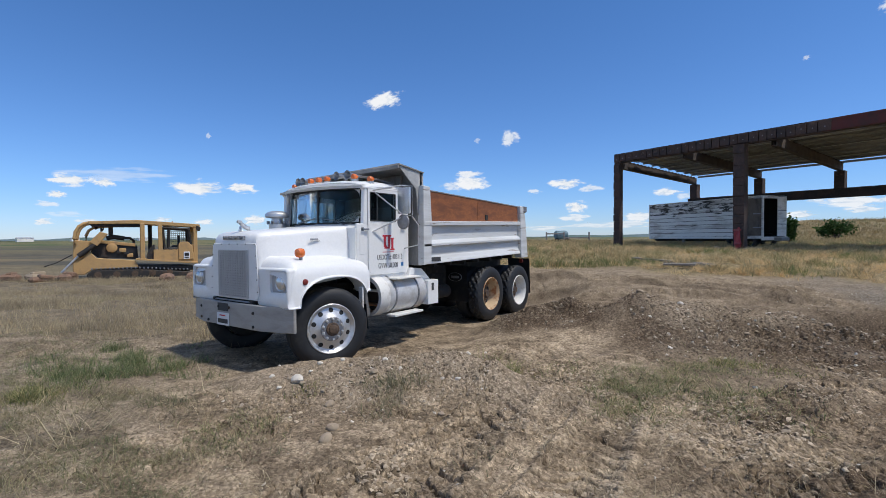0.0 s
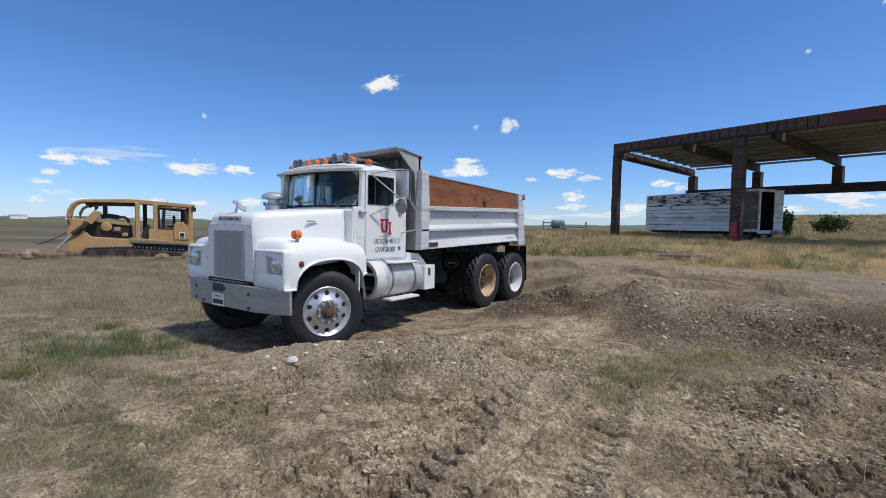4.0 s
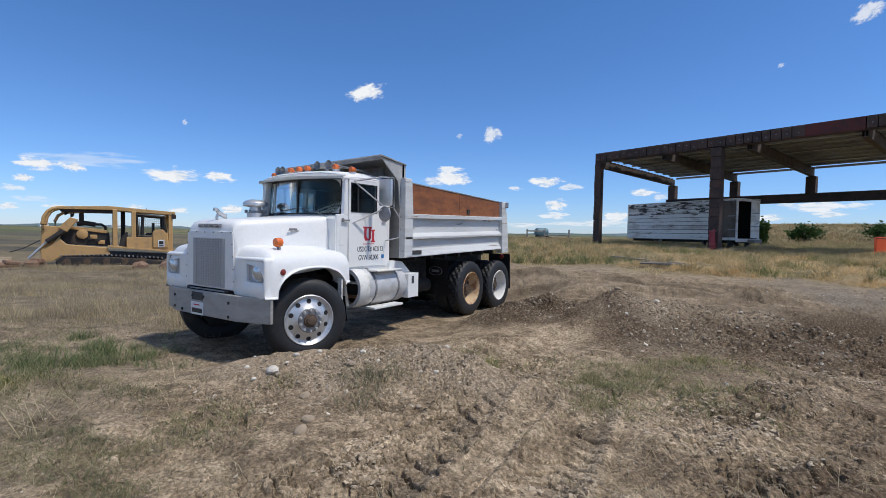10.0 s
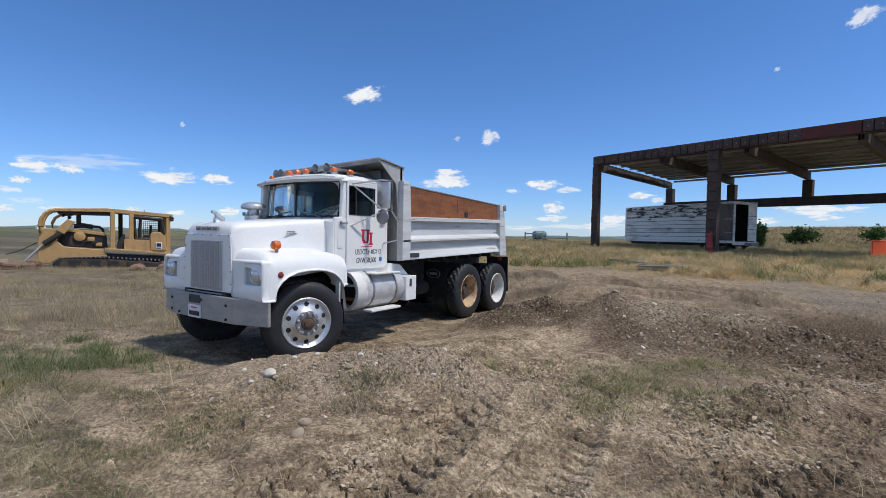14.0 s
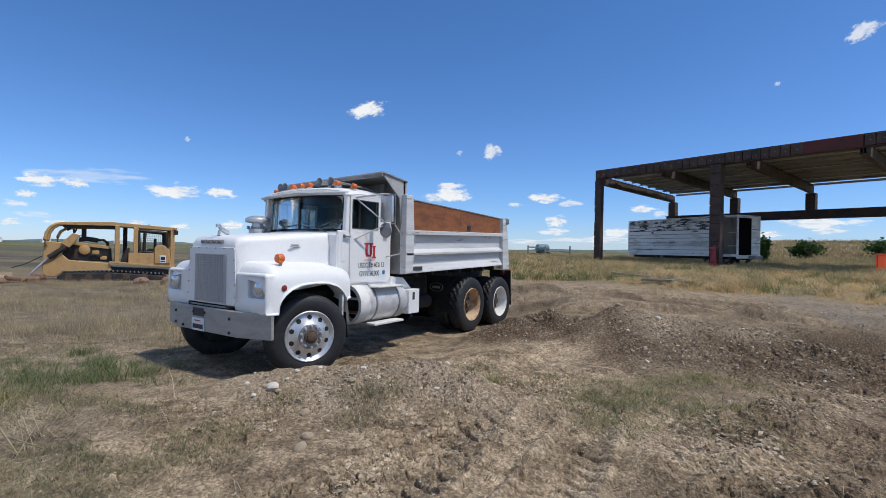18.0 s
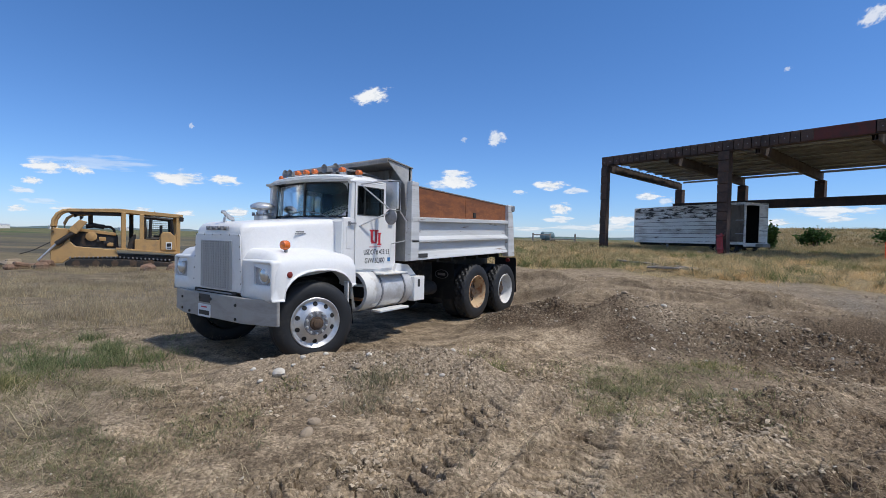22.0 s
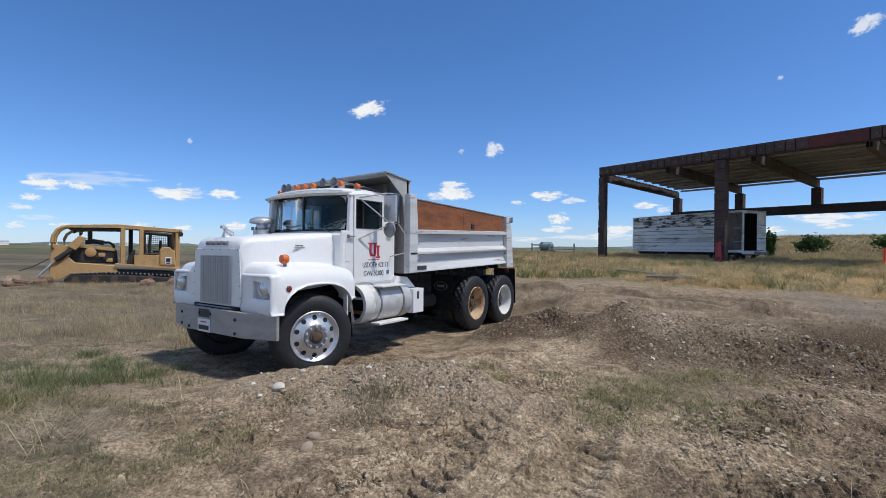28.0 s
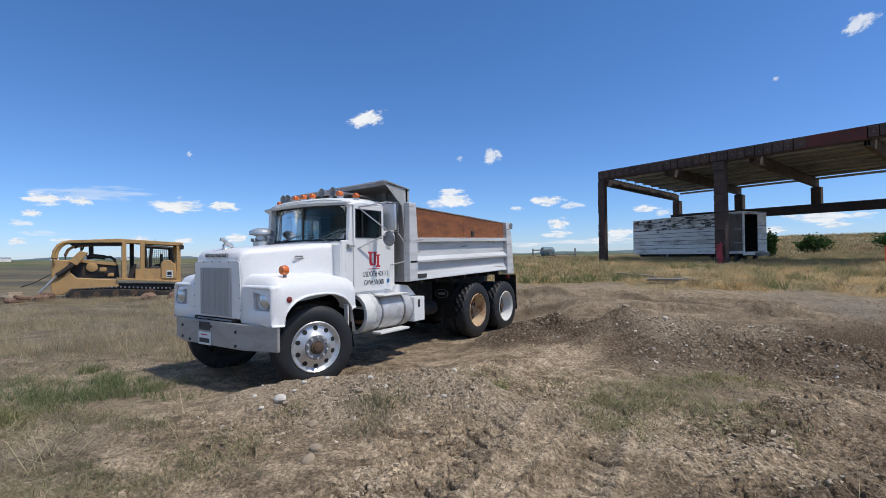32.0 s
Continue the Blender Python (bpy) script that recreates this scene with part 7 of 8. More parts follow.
FIELDWEED = island_material("grey_green_ground_weed", [(0.0, (0.15, 0.16, 0.085)), (0.45, (0.24, 0.24, 0.125)), (0.7, (0.36, 0.31, 0.18)), (1.0, (0.56, 0.46, 0.28))], 0.9, 0.35, 1.1)
blades("ground_weed", "thin grey-green weed and dry grass over the earth", "weed", r, f, (0.025, 0.12), (0.0012, 0.003), FIELDWEED, 66, 1.5)
SHRUB = island_material("dusty_sage_shrub", [(0.0, (0.20, 0.21, 0.115)), (0.3, (0.34, 0.31, 0.17)), (0.6, (0.62, 0.46, 0.24)), (1.0, (0.78, 0.58, 0.32))], 0.9, 0.3)
spots = meadow_spots(900, 27, 11.0, 44, 0.03, 1.12, clumpy)
r, f = clumps(spots, (110, 260), 0.24, 34)
blades("meadow_shrubs", "low dusty shrubs among the dry grass", "shrub", r, f, (0.08, 0.50), (0.004, 0.010), SHRUB, 35, 1.5)

MEADOWGREEN = island_material("green_meadow_weed", [(0.0, (0.14, 0.17, 0.07)), (0.5, (0.25, 0.28, 0.115)), (1.0, (0.42, 0.40, 0.19))], 0.9, 0.4)
spots = meadow_spots(420, 28, 11.0, 40, 0.05, 1.12, patchy)
r, f = clumps(spots, (90, 220), 0.34, 36)
blades("meadow_weeds", "low green weeds among the dry grass", "weed", r, f, (0.10, 0.42), (0.004, 0.010), MEADOWGREEN, 37, 1.0)
LUSH = island_material("dark_green_weed", [(0.0, (0.12, 0.165, 0.07)), (0.5, (0.20, 0.25, 0.105)), (0.8, (0.32, 0.33, 0.165)), (1.0, (0.48, 0.43, 0.25))], 0.85, 0.4)
WEED = island_material("mixed_low_weed", [(0.0, (0.14, 0.165, 0.075)), (0.4, (0.23, 0.255, 0.115)), (0.7, (0.40, 0.36, 0.19)), (1.0, (0.60, 0.49, 0.30))], 0.9, 0.4)


def tuft(name, label, r, f, spread, count, tall, wide, mat, seed, lean=0.9):
    rs = np.random.RandomState(seed)
    k = max(1, int(spread * 60))
    cr, cf, cs = rs.normal(0, spread * 0.48, k), rs.normal(0, spread * 0.40, k), 0.03 + 0.07 * rs.rand(k)
    which = np.minimum((rs.rand(count) ** 1.6 * k).astype(int), k - 1)
    rr = r + cr[which] + rs.normal(0, 1, count) * cs[which]
    ff = f + cf[which] + rs.normal(0, 1, count) * cs[which]
    me = blades(name, label, "weed", rr, ff, tall, wide, mat, seed + 1, lean)
    return tagged(me, group="weeds on the bare earth")


for k, (r, f, sp, n, tall, mat, lab) in enumerate((
        (0.48, 5.6, 0.30, 320, (0.10, 0.32), GREEN, "tuft of fresh green grass on the earth"),
        (2.85, 5.7, 0.65, 700, (0.03, 0.15), WEED, "low yellow-green weed patch on the earth"),
        (1.65, 4.6, 0.55, 900, (0.03, 0.16), WEED, "low dark grey-green weed on the earth"),
        (-0.68, 4.7, 0.34, 520, (0.05, 0.21), SAGE, "grey-green weed clump on the stony bank"),
        (-1.62, 4.85, 0.12, 120, (0.05, 0.12), GREEN, "small green tuft beside a pale cobble"),
        (-4.6, 6.0, 1.25, 4200, (0.04, 0.25), LUSH, "spreading green weed patch by the field"),
        (-3.3, 4.6, 0.9, 700, (0.03, 0.13), SAGE, "thin green weed patch by the field"),
        (-3.25, 3.75, 0.34, 60, (0.2, 0.55), PALESTALK, "dry bleached stems lying on the earth"),
        (-3.6, 4.4, 0.6, 60, (0.10, 0.30), PALESTALK, "dry bleached grass stems on the earth"),
        (-2.4, 4.3, 0.5, 26, (0.10, 0.36), PALESTALK, "sparse dry stems on the earth"),
        (-1.9, 3.5, 0.4, 140, (0.04, 0.14), SAGE, "low sparse weed on the earth"),
        (1.7, 5.2, 0.7, 34, (0.16, 0.45), PALESTALK, "long pale dry stems lying on the earth"),
        (2.7, 4.7, 0.7, 26, (0.16, 0.42), PALESTALK, "long pale dry stems lying on the earth"),
        (0.7, 4.4, 0.6, 16, (0.12, 0.30), PALESTALK, "long pale dry stems lying on the earth"),
        (-2.9, 4.9, 0.8, 40, (0.16, 0.45), PALESTALK, "long pale dry stems lying on the earth"),
        (-4.5, 4.75, 0.40, 900, (0.06, 0.22), GREEN, "yellow-green weed patch by the field"),
        (-1.95, 3.9, 0.55, 800, (0.03, 0.12), WEED, "thin low weed with dry stems on the earth"),
        (2.0, 5.1, 0.8, 1500, (0.03, 0.17), WEED, "spreading grey-green weed with dry stems"),
        (3.55, 6.05, 0.60, 800, (0.03, 0.14), GREEN, "yellow-green weed patch beside the dug earth"),
        (2.7, 4.35, 0.45, 500, (0.03, 0.14), WEED, "thin low weed with dry stems on the earth"),
        (3.3, 6.1, 0.25, 120, (0.05, 0.14), GREEN, "small green weed on the dug earth"),
        (0.2, 3.4, 0.3, 90, (0.04, 0.12), SAGE, "low sparse weed on the earth"),
        (2.4, 4.9, 0.55, 500, (0.04, 0.20), WEED, "sparse dry weed on the earth"),
        (1.4, 5.7, 0.60, 260, (0.04, 0.18), WEED, "thin dry stems beside green grass"),
        (-3.3, 6.9, 0.6, 120, (0.06, 0.2), TANGREY, "dry weed fringe beside the truck"))):
    tuft("weed_tuft", lab, r, f, sp, n, tall, (0.0016, 0.0042), mat, 100 + 7 * k, 2.2 if mat in (TANGREY, PALESTALK) else 1.9 if mat is WEED else 1.2)


# ---- leafy bushes on the slope ----
LEAF = island_material("fresh_green_leaves", [(0.0, (0.030, 0.065, 0.018)), (0.6, (0.06, 0.12, 0.03)), (1.0, (0.11, 0.18, 0.05))], 0.6, 0.3)
BARK = material("grey_brown_bark", (0.11, 0.085, 0.065), 0.9, 0, None, grain=30, bump=0.4)


def bush(r, f, wide, tall, seed, label):
    rs = np.random.RandomState(seed)
    p = at_ground(r, f, -0.05)
    t = thing("bush", label, "bush", Matrix.Translation(p), "leafy bushes on the slope")
    stems = bmesh.new()
    tips = []
    for k in range(9):
        a, out = rs.rand() * 6.28, wide * (0.25 + 0.7 * rs.rand())
        tip = Vector((math.cos(a) * out, math.sin(a) * out, tall * (0.45 + 0.5 * rs.rand())))
        tube([(0, 0, 0), tip * 0.45 + Vector((0, 0, tall * 0.12)), tip], 0.035, 6, stems, True, 0.3)
        tips.append(tip)
    part("stem", stems, BARK, t)
    n = 900
    which = rs.randint(0, len(tips), n)
    c = np.array([tips[k][:] for k in which]) * (0.65 + 0.4 * rs.rand(n, 1)) + rs.normal(0, 1, (n, 3)) * np.array([0.17 * wide, 0.17 * wide, 0.11 * tall])
    c[:, 2] = np.maximum(c[:, 2], 0.15 * tall)
    ax = rs.normal(0, 1, (n, 3))
    ax /= np.linalg.norm(ax, axis=1, keepdims=True)
    bx = np.cross(ax, rs.normal(0, 1, (n, 3)))
    bx /= np.linalg.norm(bx, axis=1, keepdims=True)
    s = (0.10 + 0.09 * rs.rand(n))[:, None]
    nrm = np.cross(ax, bx)
    co = np.stack([c - ax * s, c + bx * s * 0.5 + nrm * s * 0.15, c + ax * s, c - bx * s * 0.5 + nrm * s * 0.15], 1).reshape(-1, 3)
    faces = np.arange(n * 4).reshape(-1, 4)
    me = mesh_from("leaves", co, faces)
    me.materials.append(LEAF)
    o = new("leaves", me)
    o.parent = t
    return t


bush(32.3, 42.0, 1.35, 1.8, 5, "broad green leafy bush on the dry slope")
bush(23.9, 35.5, 0.5, 2.0, 6, "green leafy bush behind the van trailer")
bush(41.0, 44.5, 1.6, 1.9, 7, "green leafy bush on the dry slope")


# ---- small things round the shelter ----
sign_m = Matrix.Translation(at_ground(20.9, 22.4)) @ Matrix.Rotation(math.atan2(RIGHT.y, RIGHT.x), 4, "Z")
sign = thing("orange_sign", "bright orange square sign board leaning in the grass", "sign", sign_m)
bd = box(-0.42, -0.012, 0.12, 0.5, 0.012, 0.92, 0.10)
part("board", bd, ORANGE, sign)
for a in ((-0.36, 0.18, 0.44, 0.20), (-0.36, 0.84, 0.44, 0.86), (-0.36, 0.20, -0.34, 0.84), (0.42, 0.20, 0.44, 0.84)):
    part("border", box(a[0], -0.018, a[1], a[2], -0.0125, a[3]), DARKSTEEL, sign)
part("foot", box(-0.35, -0.1, 0.0, 0.45, 0.1, 0.115, 0.01), VANPAINT, sign)
red_m = Matrix.Translation(at_ground(*shed(7.05, -0.6), 0.12))
rack = thing("red_rack", "dusty red steel bars leaning on the shelter post", "rack", red_m @ Matrix.Rotation(0.4, 4, "Z"))
for k in range(5):
    part("bar", box(-0.32 + k * 0.15, -0.03, 0.0, -0.25 + k * 0.15, 0.03, 1.0 - 0.03 * k, 0.008, None, Matrix.Rotation(radians(12), 4, "Y")), REDPAINT, rack)
part("rail", box(-0.25, -0.04, 0.86, 0.6, 0.04, 0.95, 0.008), REDPAINT, rack)
part("rail", box(-0.35, -0.04, 0.2, 0.45, 0.04, 0.28, 0.008), REDPAINT, rack)
for k, (r0, f0, r1, f1) in enumerate(((5.95, 16.5, 7.1, 13.8), (5.85, 13.9, 6.55, 13.45), (6.2, 14.6, 7.2, 13.6))):
    a, b2 = at_ground(r0, f0, 0.10), at_ground(r1, f1, 0.10)
    d = b2 - a
    o = part("loose_board", box(0, -0.11, 0, d.length, 0.11, 0.05, 0.006), GREYWOOD)
    o.matrix_basis = Matrix.Translation(a) @ d.to_track_quat("X", "Z").to_matrix().to_4x4()
    tagged(o, "long weathered grey board lying in the grass", "board", "boards in the grass")
for k, (x, y, s) in enumerate(((6.3, -1.2, 0.28), (7.6, -1.0, 0.22), (8.2, -1.3, 0.3), (8.9, -0.9, 0.2))):
    o = part("rubble_block", rock_mesh("q", s, 60 + k, 0.7, 1), STONE)
    o.matrix_basis = Matrix.Translation(at_ground(*shed(x, y), s * 0.25))
    tagged(o, "grey lump of rubble by the shelter post", "rubble", "rubble at the post")
# blue tank with its rack and rail fence in the distance
tank_m = Matrix.Translation(at_ground(11.5, 55)) @ Matrix.Rotation(math.atan2(RIGHT.y, RIGHT.x) + 0.2, 4, "Z")
TEAL = material("faded_teal_paint", (0.13, 0.22, 0.25), 0.6, 0, (0.08, 0.12, 0.13), (0.5, 0.7), 20, 2, 0.15, 0.1)
ft = thing("water_tank", "faded blue-green tank on a low trailer frame", "tank", tank_m)
part("tank_shell", spin([(0.0, -0.75), (0.4, -0.72), (0.5, -0.6), (0.5, 0.6), (0.4, 0.72), (0.0, 0.75)], 24, Matrix.Translation((0, 0, 0.95)) @ Matrix.Rotation(radians(90), 4, "Y")), TEAL, ft, "", True)
part("frame", box(-1.1, -0.4, 0.3, 1.1, 0.4, 0.42, 0.02), BLACKFRAME, ft)
for x in (-0.6, 0.6):
    w = part("wheel", tyre_mesh(0.3, 0.18, 0.18, 0.003), RUBBER, ft, "", True)
    w.matrix_basis = Matrix.Translation((x, -0.35, 0.30)) @ NEAR
part("fender", box(-0.5, -0.62, 0.05, 0.7, -0.5, 0.24, 0.03), VANPAINT, ft)
fence_m = Matrix.Translation(at_ground(9.3, 52)) @ Matrix.Rotation(math.atan2(RIGHT.y, RIGHT.x), 4, "Z")
fence = thing("rail_fence", "low weathered rail fence in the far meadow", "fence", fence_m)
for x in (0.0, 1.9, 4.6):
    part("post", box(x - 0.07, -0.07, -0.2, x + 0.07, 0.07, 1.25, 0.01), GREYWOOD, fence)
part("rail", box(0.0, -0.05, 1.0, 1.9, 0.05, 1.14, 0.01), GREYWOOD, fence)
part("rail", box(1.9, -0.05, 0.55, 4.6, 0.05, 0.68, 0.01), GREYWOOD, fence)
beam = part("fallen_beam", box(-5.0, -0.1, 0.1, -0.2, 0.1, 0.32, 0.02), RUSTBEAM)
beam.matrix_basis = fence_m
tagged(beam, "rusted beam lying in the far meadow", "beam")
# scrap beside the bulldozer blade
for k, (r, f, lx, ly, lz, mat) in enumerate(((-21.6, 23.8, 1.5, 0.5, 0.32, LUMP), (-20.9, 24.3, 1.0, 0.6, 0.4, LUMP), (-23.0, 24.6, 1.1, 0.7, 0.4, STONE), (-24.0, 24.2, 0.9, 0.5, 0.4, LUMP))):
    o = part("scrap_iron", box(-lx / 2, -ly / 2, 0, lx / 2, ly / 2, lz, 0.12, box(-lx * 0.3, -ly * 0.6, lz * 0.5, lx * 0.1, ly * 0.3, lz * 1.2, 0.06, None, Matrix.Rotation(0.2, 4, "Y"))), mat)
    o.matrix_basis = Matrix.Translation(at_ground(r, f, -0.05)) @ Matrix.Rotation(k * 0.8, 4, "Z")
    tagged(o, "rusty scrap iron heaped in the dead grass", "scrap", "scrap by the bulldozer")
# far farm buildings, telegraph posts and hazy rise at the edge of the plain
# the rise's blue-green mixes distance haze into its surface colour
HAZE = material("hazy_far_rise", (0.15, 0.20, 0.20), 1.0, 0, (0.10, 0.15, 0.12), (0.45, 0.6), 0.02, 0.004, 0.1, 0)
for k, (r, f, lx, lz) in enumerate(((-860, 900, 26, 7), (-800, 950, 14, 6), (-690, 1000, 18, 5))):
    hut = thing("farm_shed", "small white farm shed far across the plain", "shed", Matrix.Translation(at_ground(r, f, -0.5)), "far farm sheds")
    part("wall", box(-lx / 2, -5, 0, lx / 2, 5, lz), VANPAINT, hut)
    part("roof", prism([(-5.5, lz), (5.5, lz), (0, lz + 2.5)], lx, Matrix.Translation((-lx / 2, 0, 0)), None, 0, "x"), ROOFTIN, hut)
post = part("marker_post", box(-0.06, -0.06, -0.2, 0.06, 0.06, 0.85, 0.02), DARKSTEEL)
post.matrix_basis = Matrix.Translation(at_ground(-27.5, 35.5))
tagged(post, "short dark post standing in the field", "post")
for i, (r0, r1, f0, rise) in enumerate(((-3200, 2600, 2900, 14),)):
    xs2 = np.linspace(r0, r1, 160)
    hh = rise * (0.35 + np.abs(fbm(xs2 * 0.003, xs2 * 0 + 3.3, 4, 90)) * 1.8)
    lo = np.stack([SITE.x + RIGHT.x * xs2 + FWD.x * f0, SITE.y + RIGHT.y * xs2 + FWD.y * f0, xs2 * 0 - 8], -1)
    hi = np.stack([SITE.x + RIGHT.x * xs2 + FWD.x * (f0 + 60), SITE.y + RIGHT.y * xs2 + FWD.y * (f0 + 60), hh], -1)
    co = np.concatenate([lo, hi])
    k = np.arange(len(xs2) - 1)
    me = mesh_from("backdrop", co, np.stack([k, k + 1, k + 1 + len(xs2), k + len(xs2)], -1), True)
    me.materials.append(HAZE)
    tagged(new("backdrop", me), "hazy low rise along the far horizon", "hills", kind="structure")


# ---- clouds: plain far-off backdrop pieces that drift and glow on their own ----
CLOUD = bpy.data.materials.new("self_lit_cloud")
CLOUD.use_nodes = True
t = CLOUD.node_tree
t.nodes.remove(t.nodes["Principled BSDF"])
co = t.nodes.new("ShaderNodeTexCoord")
info = t.nodes.new("ShaderNodeObjectInfo")
shift = t.nodes.new("ShaderNodeVectorMath")
shift.operation = "MULTIPLY_ADD"
rnd = t.nodes.new("ShaderNodeCombineXYZ")
for k in range(3):
    t.links.new(info.outputs["Random"], rnd.inputs[k])
t.links.new(rnd.outputs[0], shift.inputs[0])
shift.inputs[1].default_value = (37.0, 53.0, 71.0)
t.links.new(co.outputs["Object"], shift.inputs[2])
puff = node(t, "ShaderNodeTexNoise", Scale=1.9, Detail=6.0, Roughness=0.62, Distortion=0.25)
t.links.new(shift.outputs[0], puff.inputs["Vector"])
ln = t.nodes.new("ShaderNodeVectorMath")
ln.operation = "LENGTH"
t.links.new(co.outputs["Object"], ln.inputs[0])
fall = t.nodes.new("ShaderNodeMath")
fall.operation = "MULTIPLY_ADD"
t.links.new(ln.outputs["Value"], fall.inputs[0])
fall.inputs[1].default_value, fall.inputs[2].default_value = -0.62, 0.42
add = t.nodes.new("ShaderNodeMath")
t.links.new(fall.outputs[0], add.inputs[0])
t.links.new(puff.outputs[0], add.inputs[1])
dens = t.nodes.new("ShaderNodeMapRange")
dens.interpolation_type = "SMOOTHSTEP"
dens.inputs[1].default_value, dens.inputs[2].default_value = 0.46, 0.72
t.links.new(add.outputs[0], dens.inputs[0])
em = t.nodes.new("ShaderNodeEmission")
# the emission holds the sunlight on the cloud, its blue-grey tones the shading
t.links.new(ramp(t, puff.outputs[0], [(0.35, (0.66, 0.74, 0.84)), (0.55, (0.93, 0.95, 0.98))]), em.inputs[0])
em.inputs[1].default_value = 0.95
clear = t.nodes.new("ShaderNodeBsdfTransparent")
ms = t.nodes.new("ShaderNodeMixShader")
thick = t.nodes.new("ShaderNodeMath")
thick.operation = "MULTIPLY"
t.links.new(dens.outputs[0], thick.inputs[0])
t.links.new(info.outputs["Alpha"], thick.inputs[1])
t.links.new(thick.outputs[0], ms.inputs[0])
t.links.new(clear.outputs[0], ms.inputs[1])
t.links.new(em.outputs[0], ms.inputs[2])
t.links.new(ms.outputs[0], t.nodes["Material Output"].inputs[0])
b = bmesh.new()
bmesh.ops.create_grid(b, x_segments=6, y_segments=4, size=1.0)
for v in b.verts:
    v.co.z = 0.12 * (1 - v.co.x ** 2) * (1 - v.co.y ** 2)
cloud_mesh = bpy.data.meshes.new("cloud")
b.to_mesh(cloud_mesh)
b.free()
cloud_mesh.materials.append(CLOUD)
EYE = Vector((SITE.x, SITE.y, 1.75))
CLOUDS = []


def cloud(az, el, wide, tall, solid=1.0, tilt=0.0):
    """A cloud at degrees right of the camera's line and above the horizon, its size in degrees too."""
    dist = 2400.0
    a, e = radians(az), radians(el)
    w = (RIGHT * math.sin(a) + FWD * math.cos(a)) * math.cos(e)
    p = EYE + Vector((w.x, w.y, math.sin(e))) * dist
    ob = new("cloud", cloud_mesh)
    m = look(p, EYE) @ pose(0, 0, 0, 0, 180, 0) @ pose(0, 0, 0, 0, 0, tilt)
    k = dist * radians(1) / 2
    ob.matrix_basis = m @ Matrix.Diagonal((wide * k, tall * k, tall * k, 1))
    ob.color = (1, 1, 1, solid)
    tagged(ob, "self-lit white fair-weather cloud sheet" if solid > 0.6 else "thin veil of white cloud", "cloud", "clouds over the plain", "structure")
    CLOUDS.append((ob, m.to_quaternion(), p.copy(), w.copy()))
    return ob


DRIFT = -19.0
for row in (
        (-9.35, 15.96, 5.52, 2.47, 1.00, 12), (5.70, 11.68, 3.06, 2.54, 0.80, 15), (-40.44, 5.69, 4.10, 1.49, 1.00, 0), (-41.42, 4.32, 1.77, 1.06, 1.00, 0),
        (-37.78, 5.66, 2.33, 1.20, 1.00, 0), (-42.19, 3.35, 2.39, 0.81, 0.70, 0), (-29.55, 5.48, 5.96, 2.08, 1.00, 0), (-25.25, 5.66, 3.54, 1.28, 1.00, 0),
        (-42.46, 1.72, 1.94, 0.73, 0.90, 0), (-29.02, 1.85, 2.27, 0.86, 0.90, 0), (-23.82, 2.10, 3.15, 1.30, 1.00, 0), (0.71, 7.64, 3.72, 0.97, 0.90, 0),
        (0.93, 6.57, 5.10, 2.38, 1.00, 0), (-1.24, 6.20, 2.95, 1.30, 0.70, 0), (12.20, 6.24, 4.32, 1.48, 1.00, 0), (15.05, 5.57, 3.30, 0.94, 0.70, 0),
        (13.37, 3.54, 3.18, 1.59, 1.00, 0), (13.22, 2.22, 4.13, 0.96, 0.80, 0), (22.92, 4.85, 3.17, 1.10, 0.90, 0), (24.70, 4.39, 2.44, 0.99, 0.60, 0),
        (20.28, 2.27, 4.87, 1.43, 0.90, 0), (19.09, 1.43, 7.96, 1.03, 0.70, 0), (9.83, 1.04, 5.77, 0.75, 0.70, 0), (15.04, 1.31, 6.47, 0.84, 0.60, 0),
        (34.67, 2.05, 4.28, 0.99, 0.90, 0), (38.58, 3.10, 6.63, 1.71, 0.90, 0), (39.23, 2.35, 4.15, 1.02, 0.80, 0), (35.98, 3.37, 2.58, 0.79, 0.70, 0),
        (41.33, 19.70, 3.18, 1.98, 0.75, 28), (-28.51, 11.02, 0.67, 0.84, 0.50, 0), (8.53, 5.45, 1.92, 0.75, 0.70, 0), (-39.26, 1.84, 2.02, 0.51, 0.80, 0),
        (-32.89, 2.09, 2.09, 0.55, 0.80, 0), (-36.91, 6.44, 11.92, 1.56, 0.35, 3), (1.85, 11.47, 0.96, 0.85, 0.40, 0), (-35.37, 1.47, 1.71, 0.53, 0.60, 0),
        (35.06, 16.55, 0.75, 0.68, 0.50, 20), (-15.03, 1.41, 3.33, 0.84, 0.70, 0), (-40.86, 2.48, 3.40, 0.66, 0.35, 0), (41.19, 3.15, 3.35, 0.98, 0.70, 0),
        (5.13, 1.16, 5.90, 0.87, 0.50, 0)):
    az, el, wide, tall, solid, tilt = row
    grow = (0.95 if az > 30 else 1.2) if el < 9 else 1.1
    cloud(az, el, wide * grow, tall * grow, solid, tilt)
# larger unseen glowing clouds added behind and overhead as fill light, clear of the sun
crng = random.Random(15)
placed = 0
while placed < 46:
    az, el = crng.uniform(-180, 180), math.degrees(math.asin(crng.uniform(0.10, 0.97)))
    way = (RIGHT * math.sin(radians(az)) + FWD * math.cos(radians(az))) * math.cos(radians(el))
    if (abs(az) < 56 and el < 46) or Vector((way.x, way.y, math.sin(radians(el)))).angle(sun_dir) < radians(24):
        continue
    wide = crng.uniform(14, 30)
    cloud(az, el, wide, wide * crng.uniform(0.5, 0.8), 1.0, crng.uniform(-20, 20))
    placed += 1


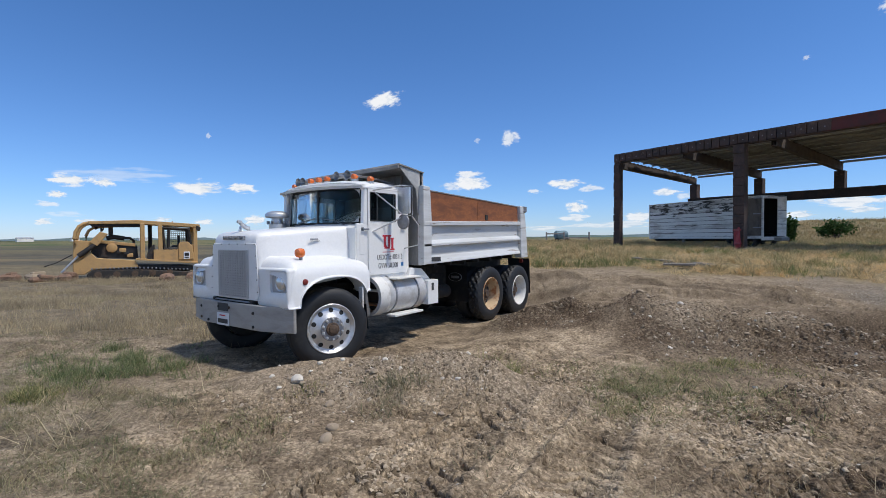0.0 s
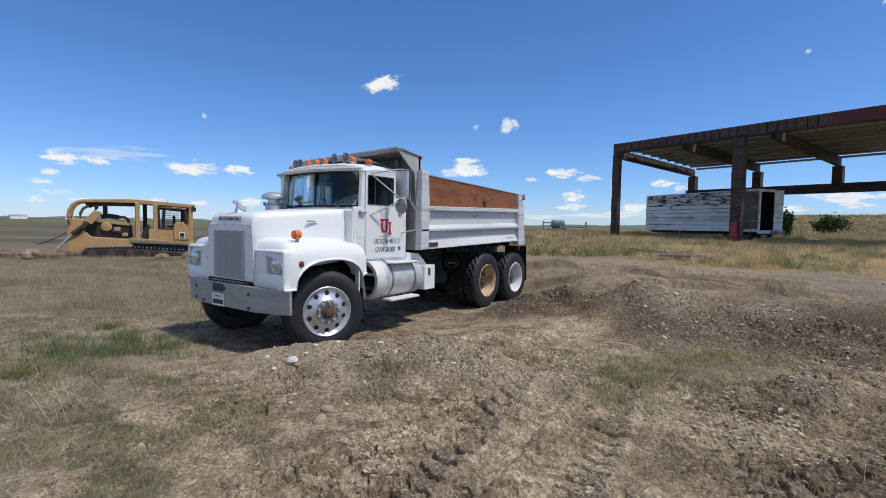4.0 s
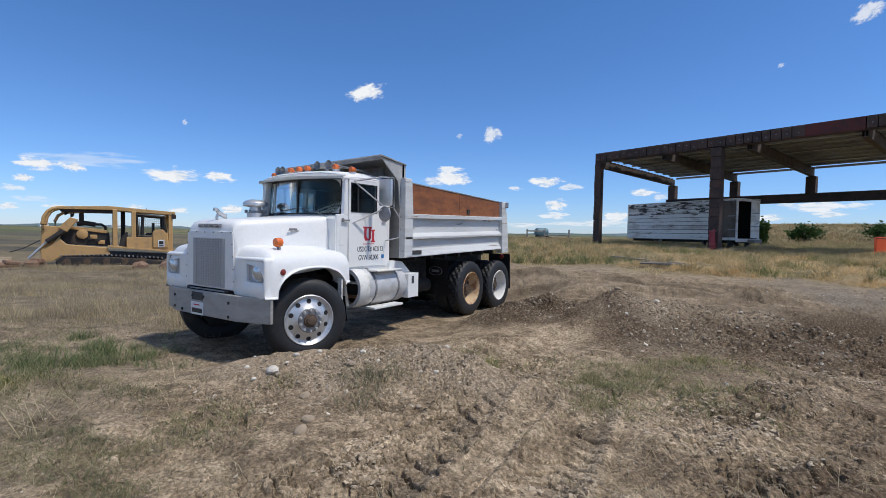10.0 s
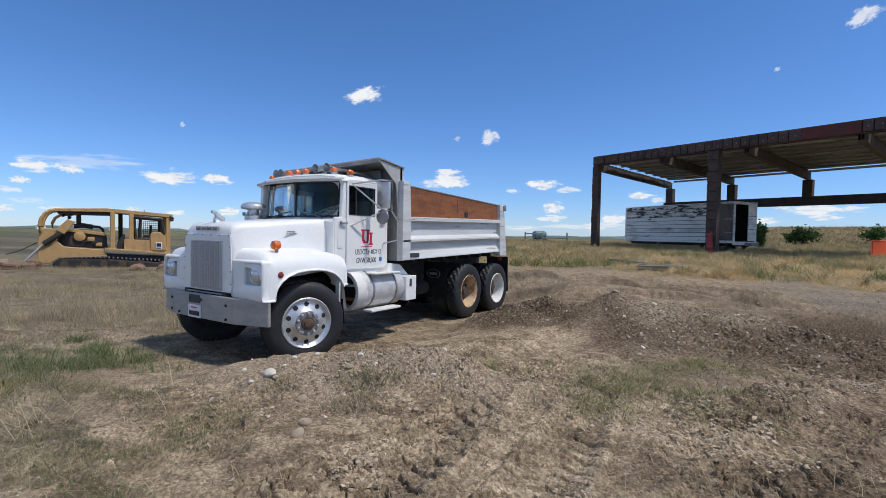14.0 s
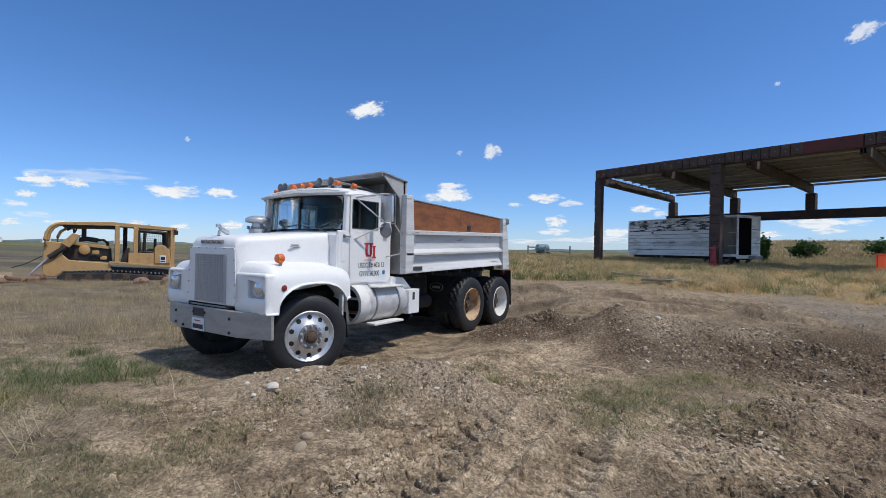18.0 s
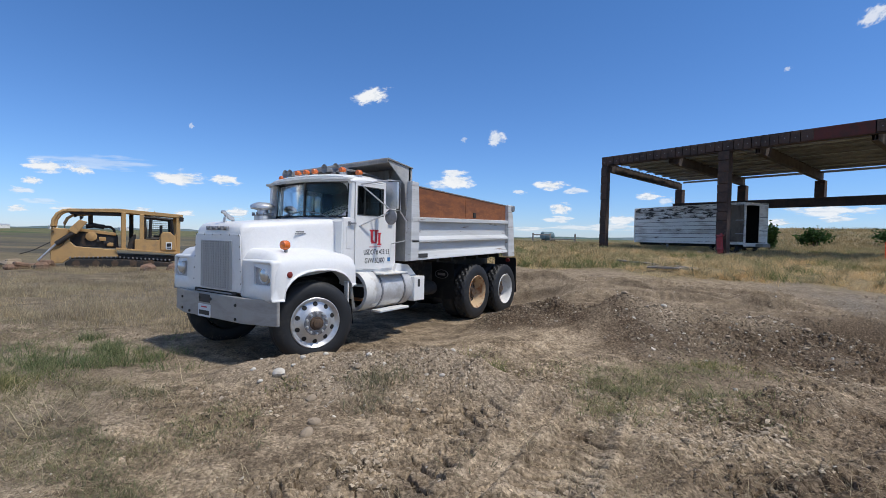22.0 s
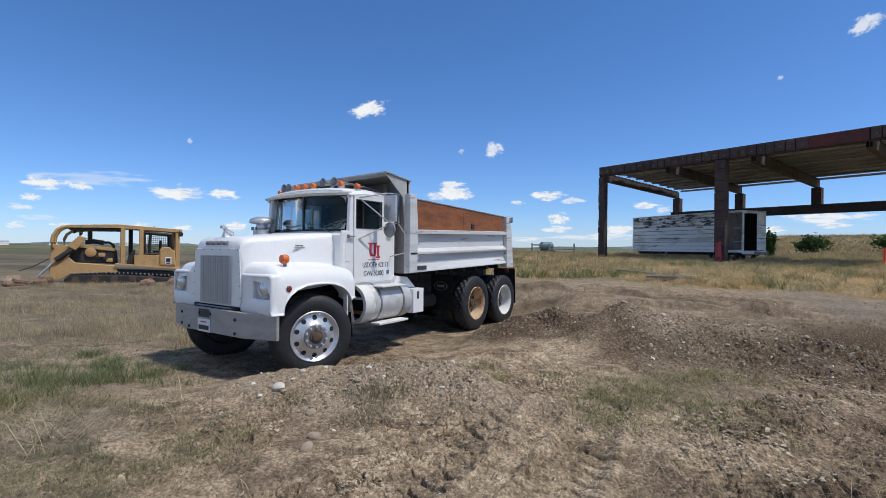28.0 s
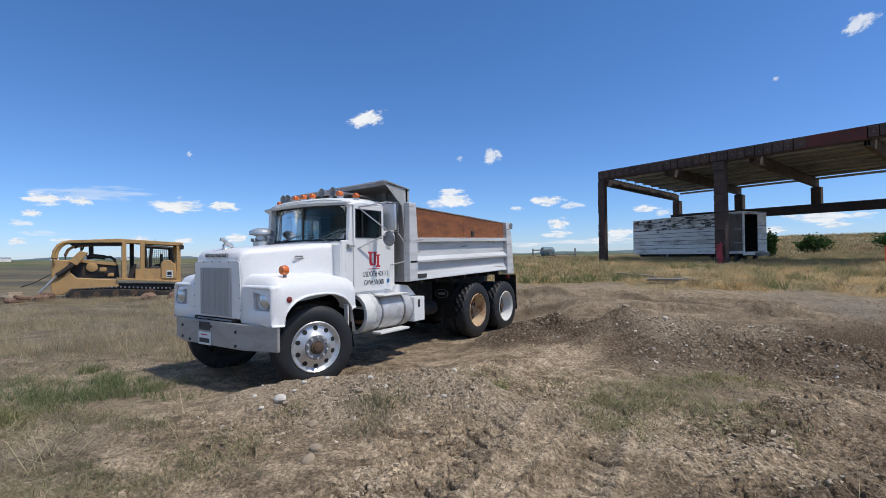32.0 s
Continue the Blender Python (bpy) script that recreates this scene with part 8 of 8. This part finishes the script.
# ---- exhaust smoke: soft dark puffs that leave the stack, rise and spread ----
SMOKE = bpy.data.materials.new("thin_diesel_smoke")
SMOKE.use_nodes = True
t = SMOKE.node_tree
co = t.nodes.new("ShaderNodeTexCoord")
ln = t.nodes.new("ShaderNodeVectorMath")
ln.operation = "LENGTH"
t.links.new(co.outputs["Object"], ln.inputs[0])
soft = t.nodes.new("ShaderNodeMapRange")
soft.interpolation_type = "SMOOTHSTEP"
soft.inputs[1].default_value, soft.inputs[2].default_value, soft.inputs[3].default_value, soft.inputs[4].default_value = 0.05, 1.0, 0.26, 0.0
t.links.new(ln.outputs["Value"], soft.inputs[0])
curl = noise_tex(t, 2.6, 4, 0.6)
mul = t.nodes.new("ShaderNodeMath")
mul.operation = "MULTIPLY"
t.links.new(soft.outputs[0], mul.inputs[0])
t.links.new(ramp(t, curl, [(0.35, (0, 0, 0)), (0.65, (1, 1, 1))]), mul.inputs[1])
pb = t.nodes["Principled BSDF"]
pb.inputs["Base Color"].default_value, pb.inputs["Roughness"].default_value = (0.045, 0.045, 0.05, 1), 1.0
t.links.new(mul.outputs[0], pb.inputs["Alpha"])
PUFFS = []
rs = random.Random(8)
b = bmesh.new()
bmesh.ops.create_circle(b, cap_ends=True, segments=20, radius=1.0)
puff_mesh = bpy.data.meshes.new("smoke_puff")
b.to_mesh(puff_mesh)
b.free()
puff_mesh.materials.append(SMOKE)
for k in range(6):
    o = new("smoke_puff", puff_mesh)
    size = rs.uniform(0.35, 0.62)
    o.scale = (size, size, size)
    tagged(o, "faint dark puff of diesel smoke", "smoke", "exhaust smoke")
    PUFFS.append((o, size, rs.uniform(-1, 1), rs.uniform(-1, 1), rs.uniform(0, 0.12)))


def motions():
    face = look((0, 0, 0), (FWD.x, FWD.y, 0.1))
    for o, size, a, c, late in PUFFS:
        start = Vector((1.91, 0.82, 2.3))
        rows = []
        for t0, up, left, spread in ((0.0, 0, 0, 0.0), (0.55, 0, 0, 0.0), (0.8, 0.95, 0.35, 0.20), (1.0, 1.10, 0.75, 0.34), (1.2, 1.45, 1.05, 0.50), (1.4, 1.7, 1.5, 0.75), (1.6, 2.2, 2.6, 1.3), (1.8, 2.9, 5.6, 2.2), (2.0, 3.8, 12.5, 2.6), (2.5, 4.6, 20.0, 4.2), (3.0, 5.0, 26.0, 4.6)):
            tt = t0 + (late if 0.5 < t0 < 6 else 0)
            d = RIGHT * (-left + a * spread * 0.75 - a * c * spread * 0.3)
            p = start + Vector((d.x, d.y, up + c * spread))
            rows.append((tt, Matrix.Translation(p) @ face.to_3x3().to_4x4() @ Matrix.Rotation(a * 2 + t0 * 0.25 * a, 4, "Z")))
        # what is left of it thins out low over the field, far to the side
        far_off = at_ground(-70 + 9 * a, 22 + 6 * c, size * 0.8)
        rows += [(tt, Matrix.Translation(far_off) @ face.to_3x3().to_4x4() @ Matrix.Rotation(a * 2 + 0.75 * a, 4, "Z")) for tt in (6.0, 32.0)]
        walk(o, rows)
    for o, q, p, w in CLOUDS:
        d = RIGHT * DRIFT
        rows = [(0.0, Matrix.Translation(p - Vector((d.x, d.y, 0)) * 0.28) @ q.to_matrix().to_4x4()), (32.0, Matrix.Translation(p + Vector((d.x, d.y, 0)) * 0.72) @ q.to_matrix().to_4x4())]
        walk(o, rows)


motions()
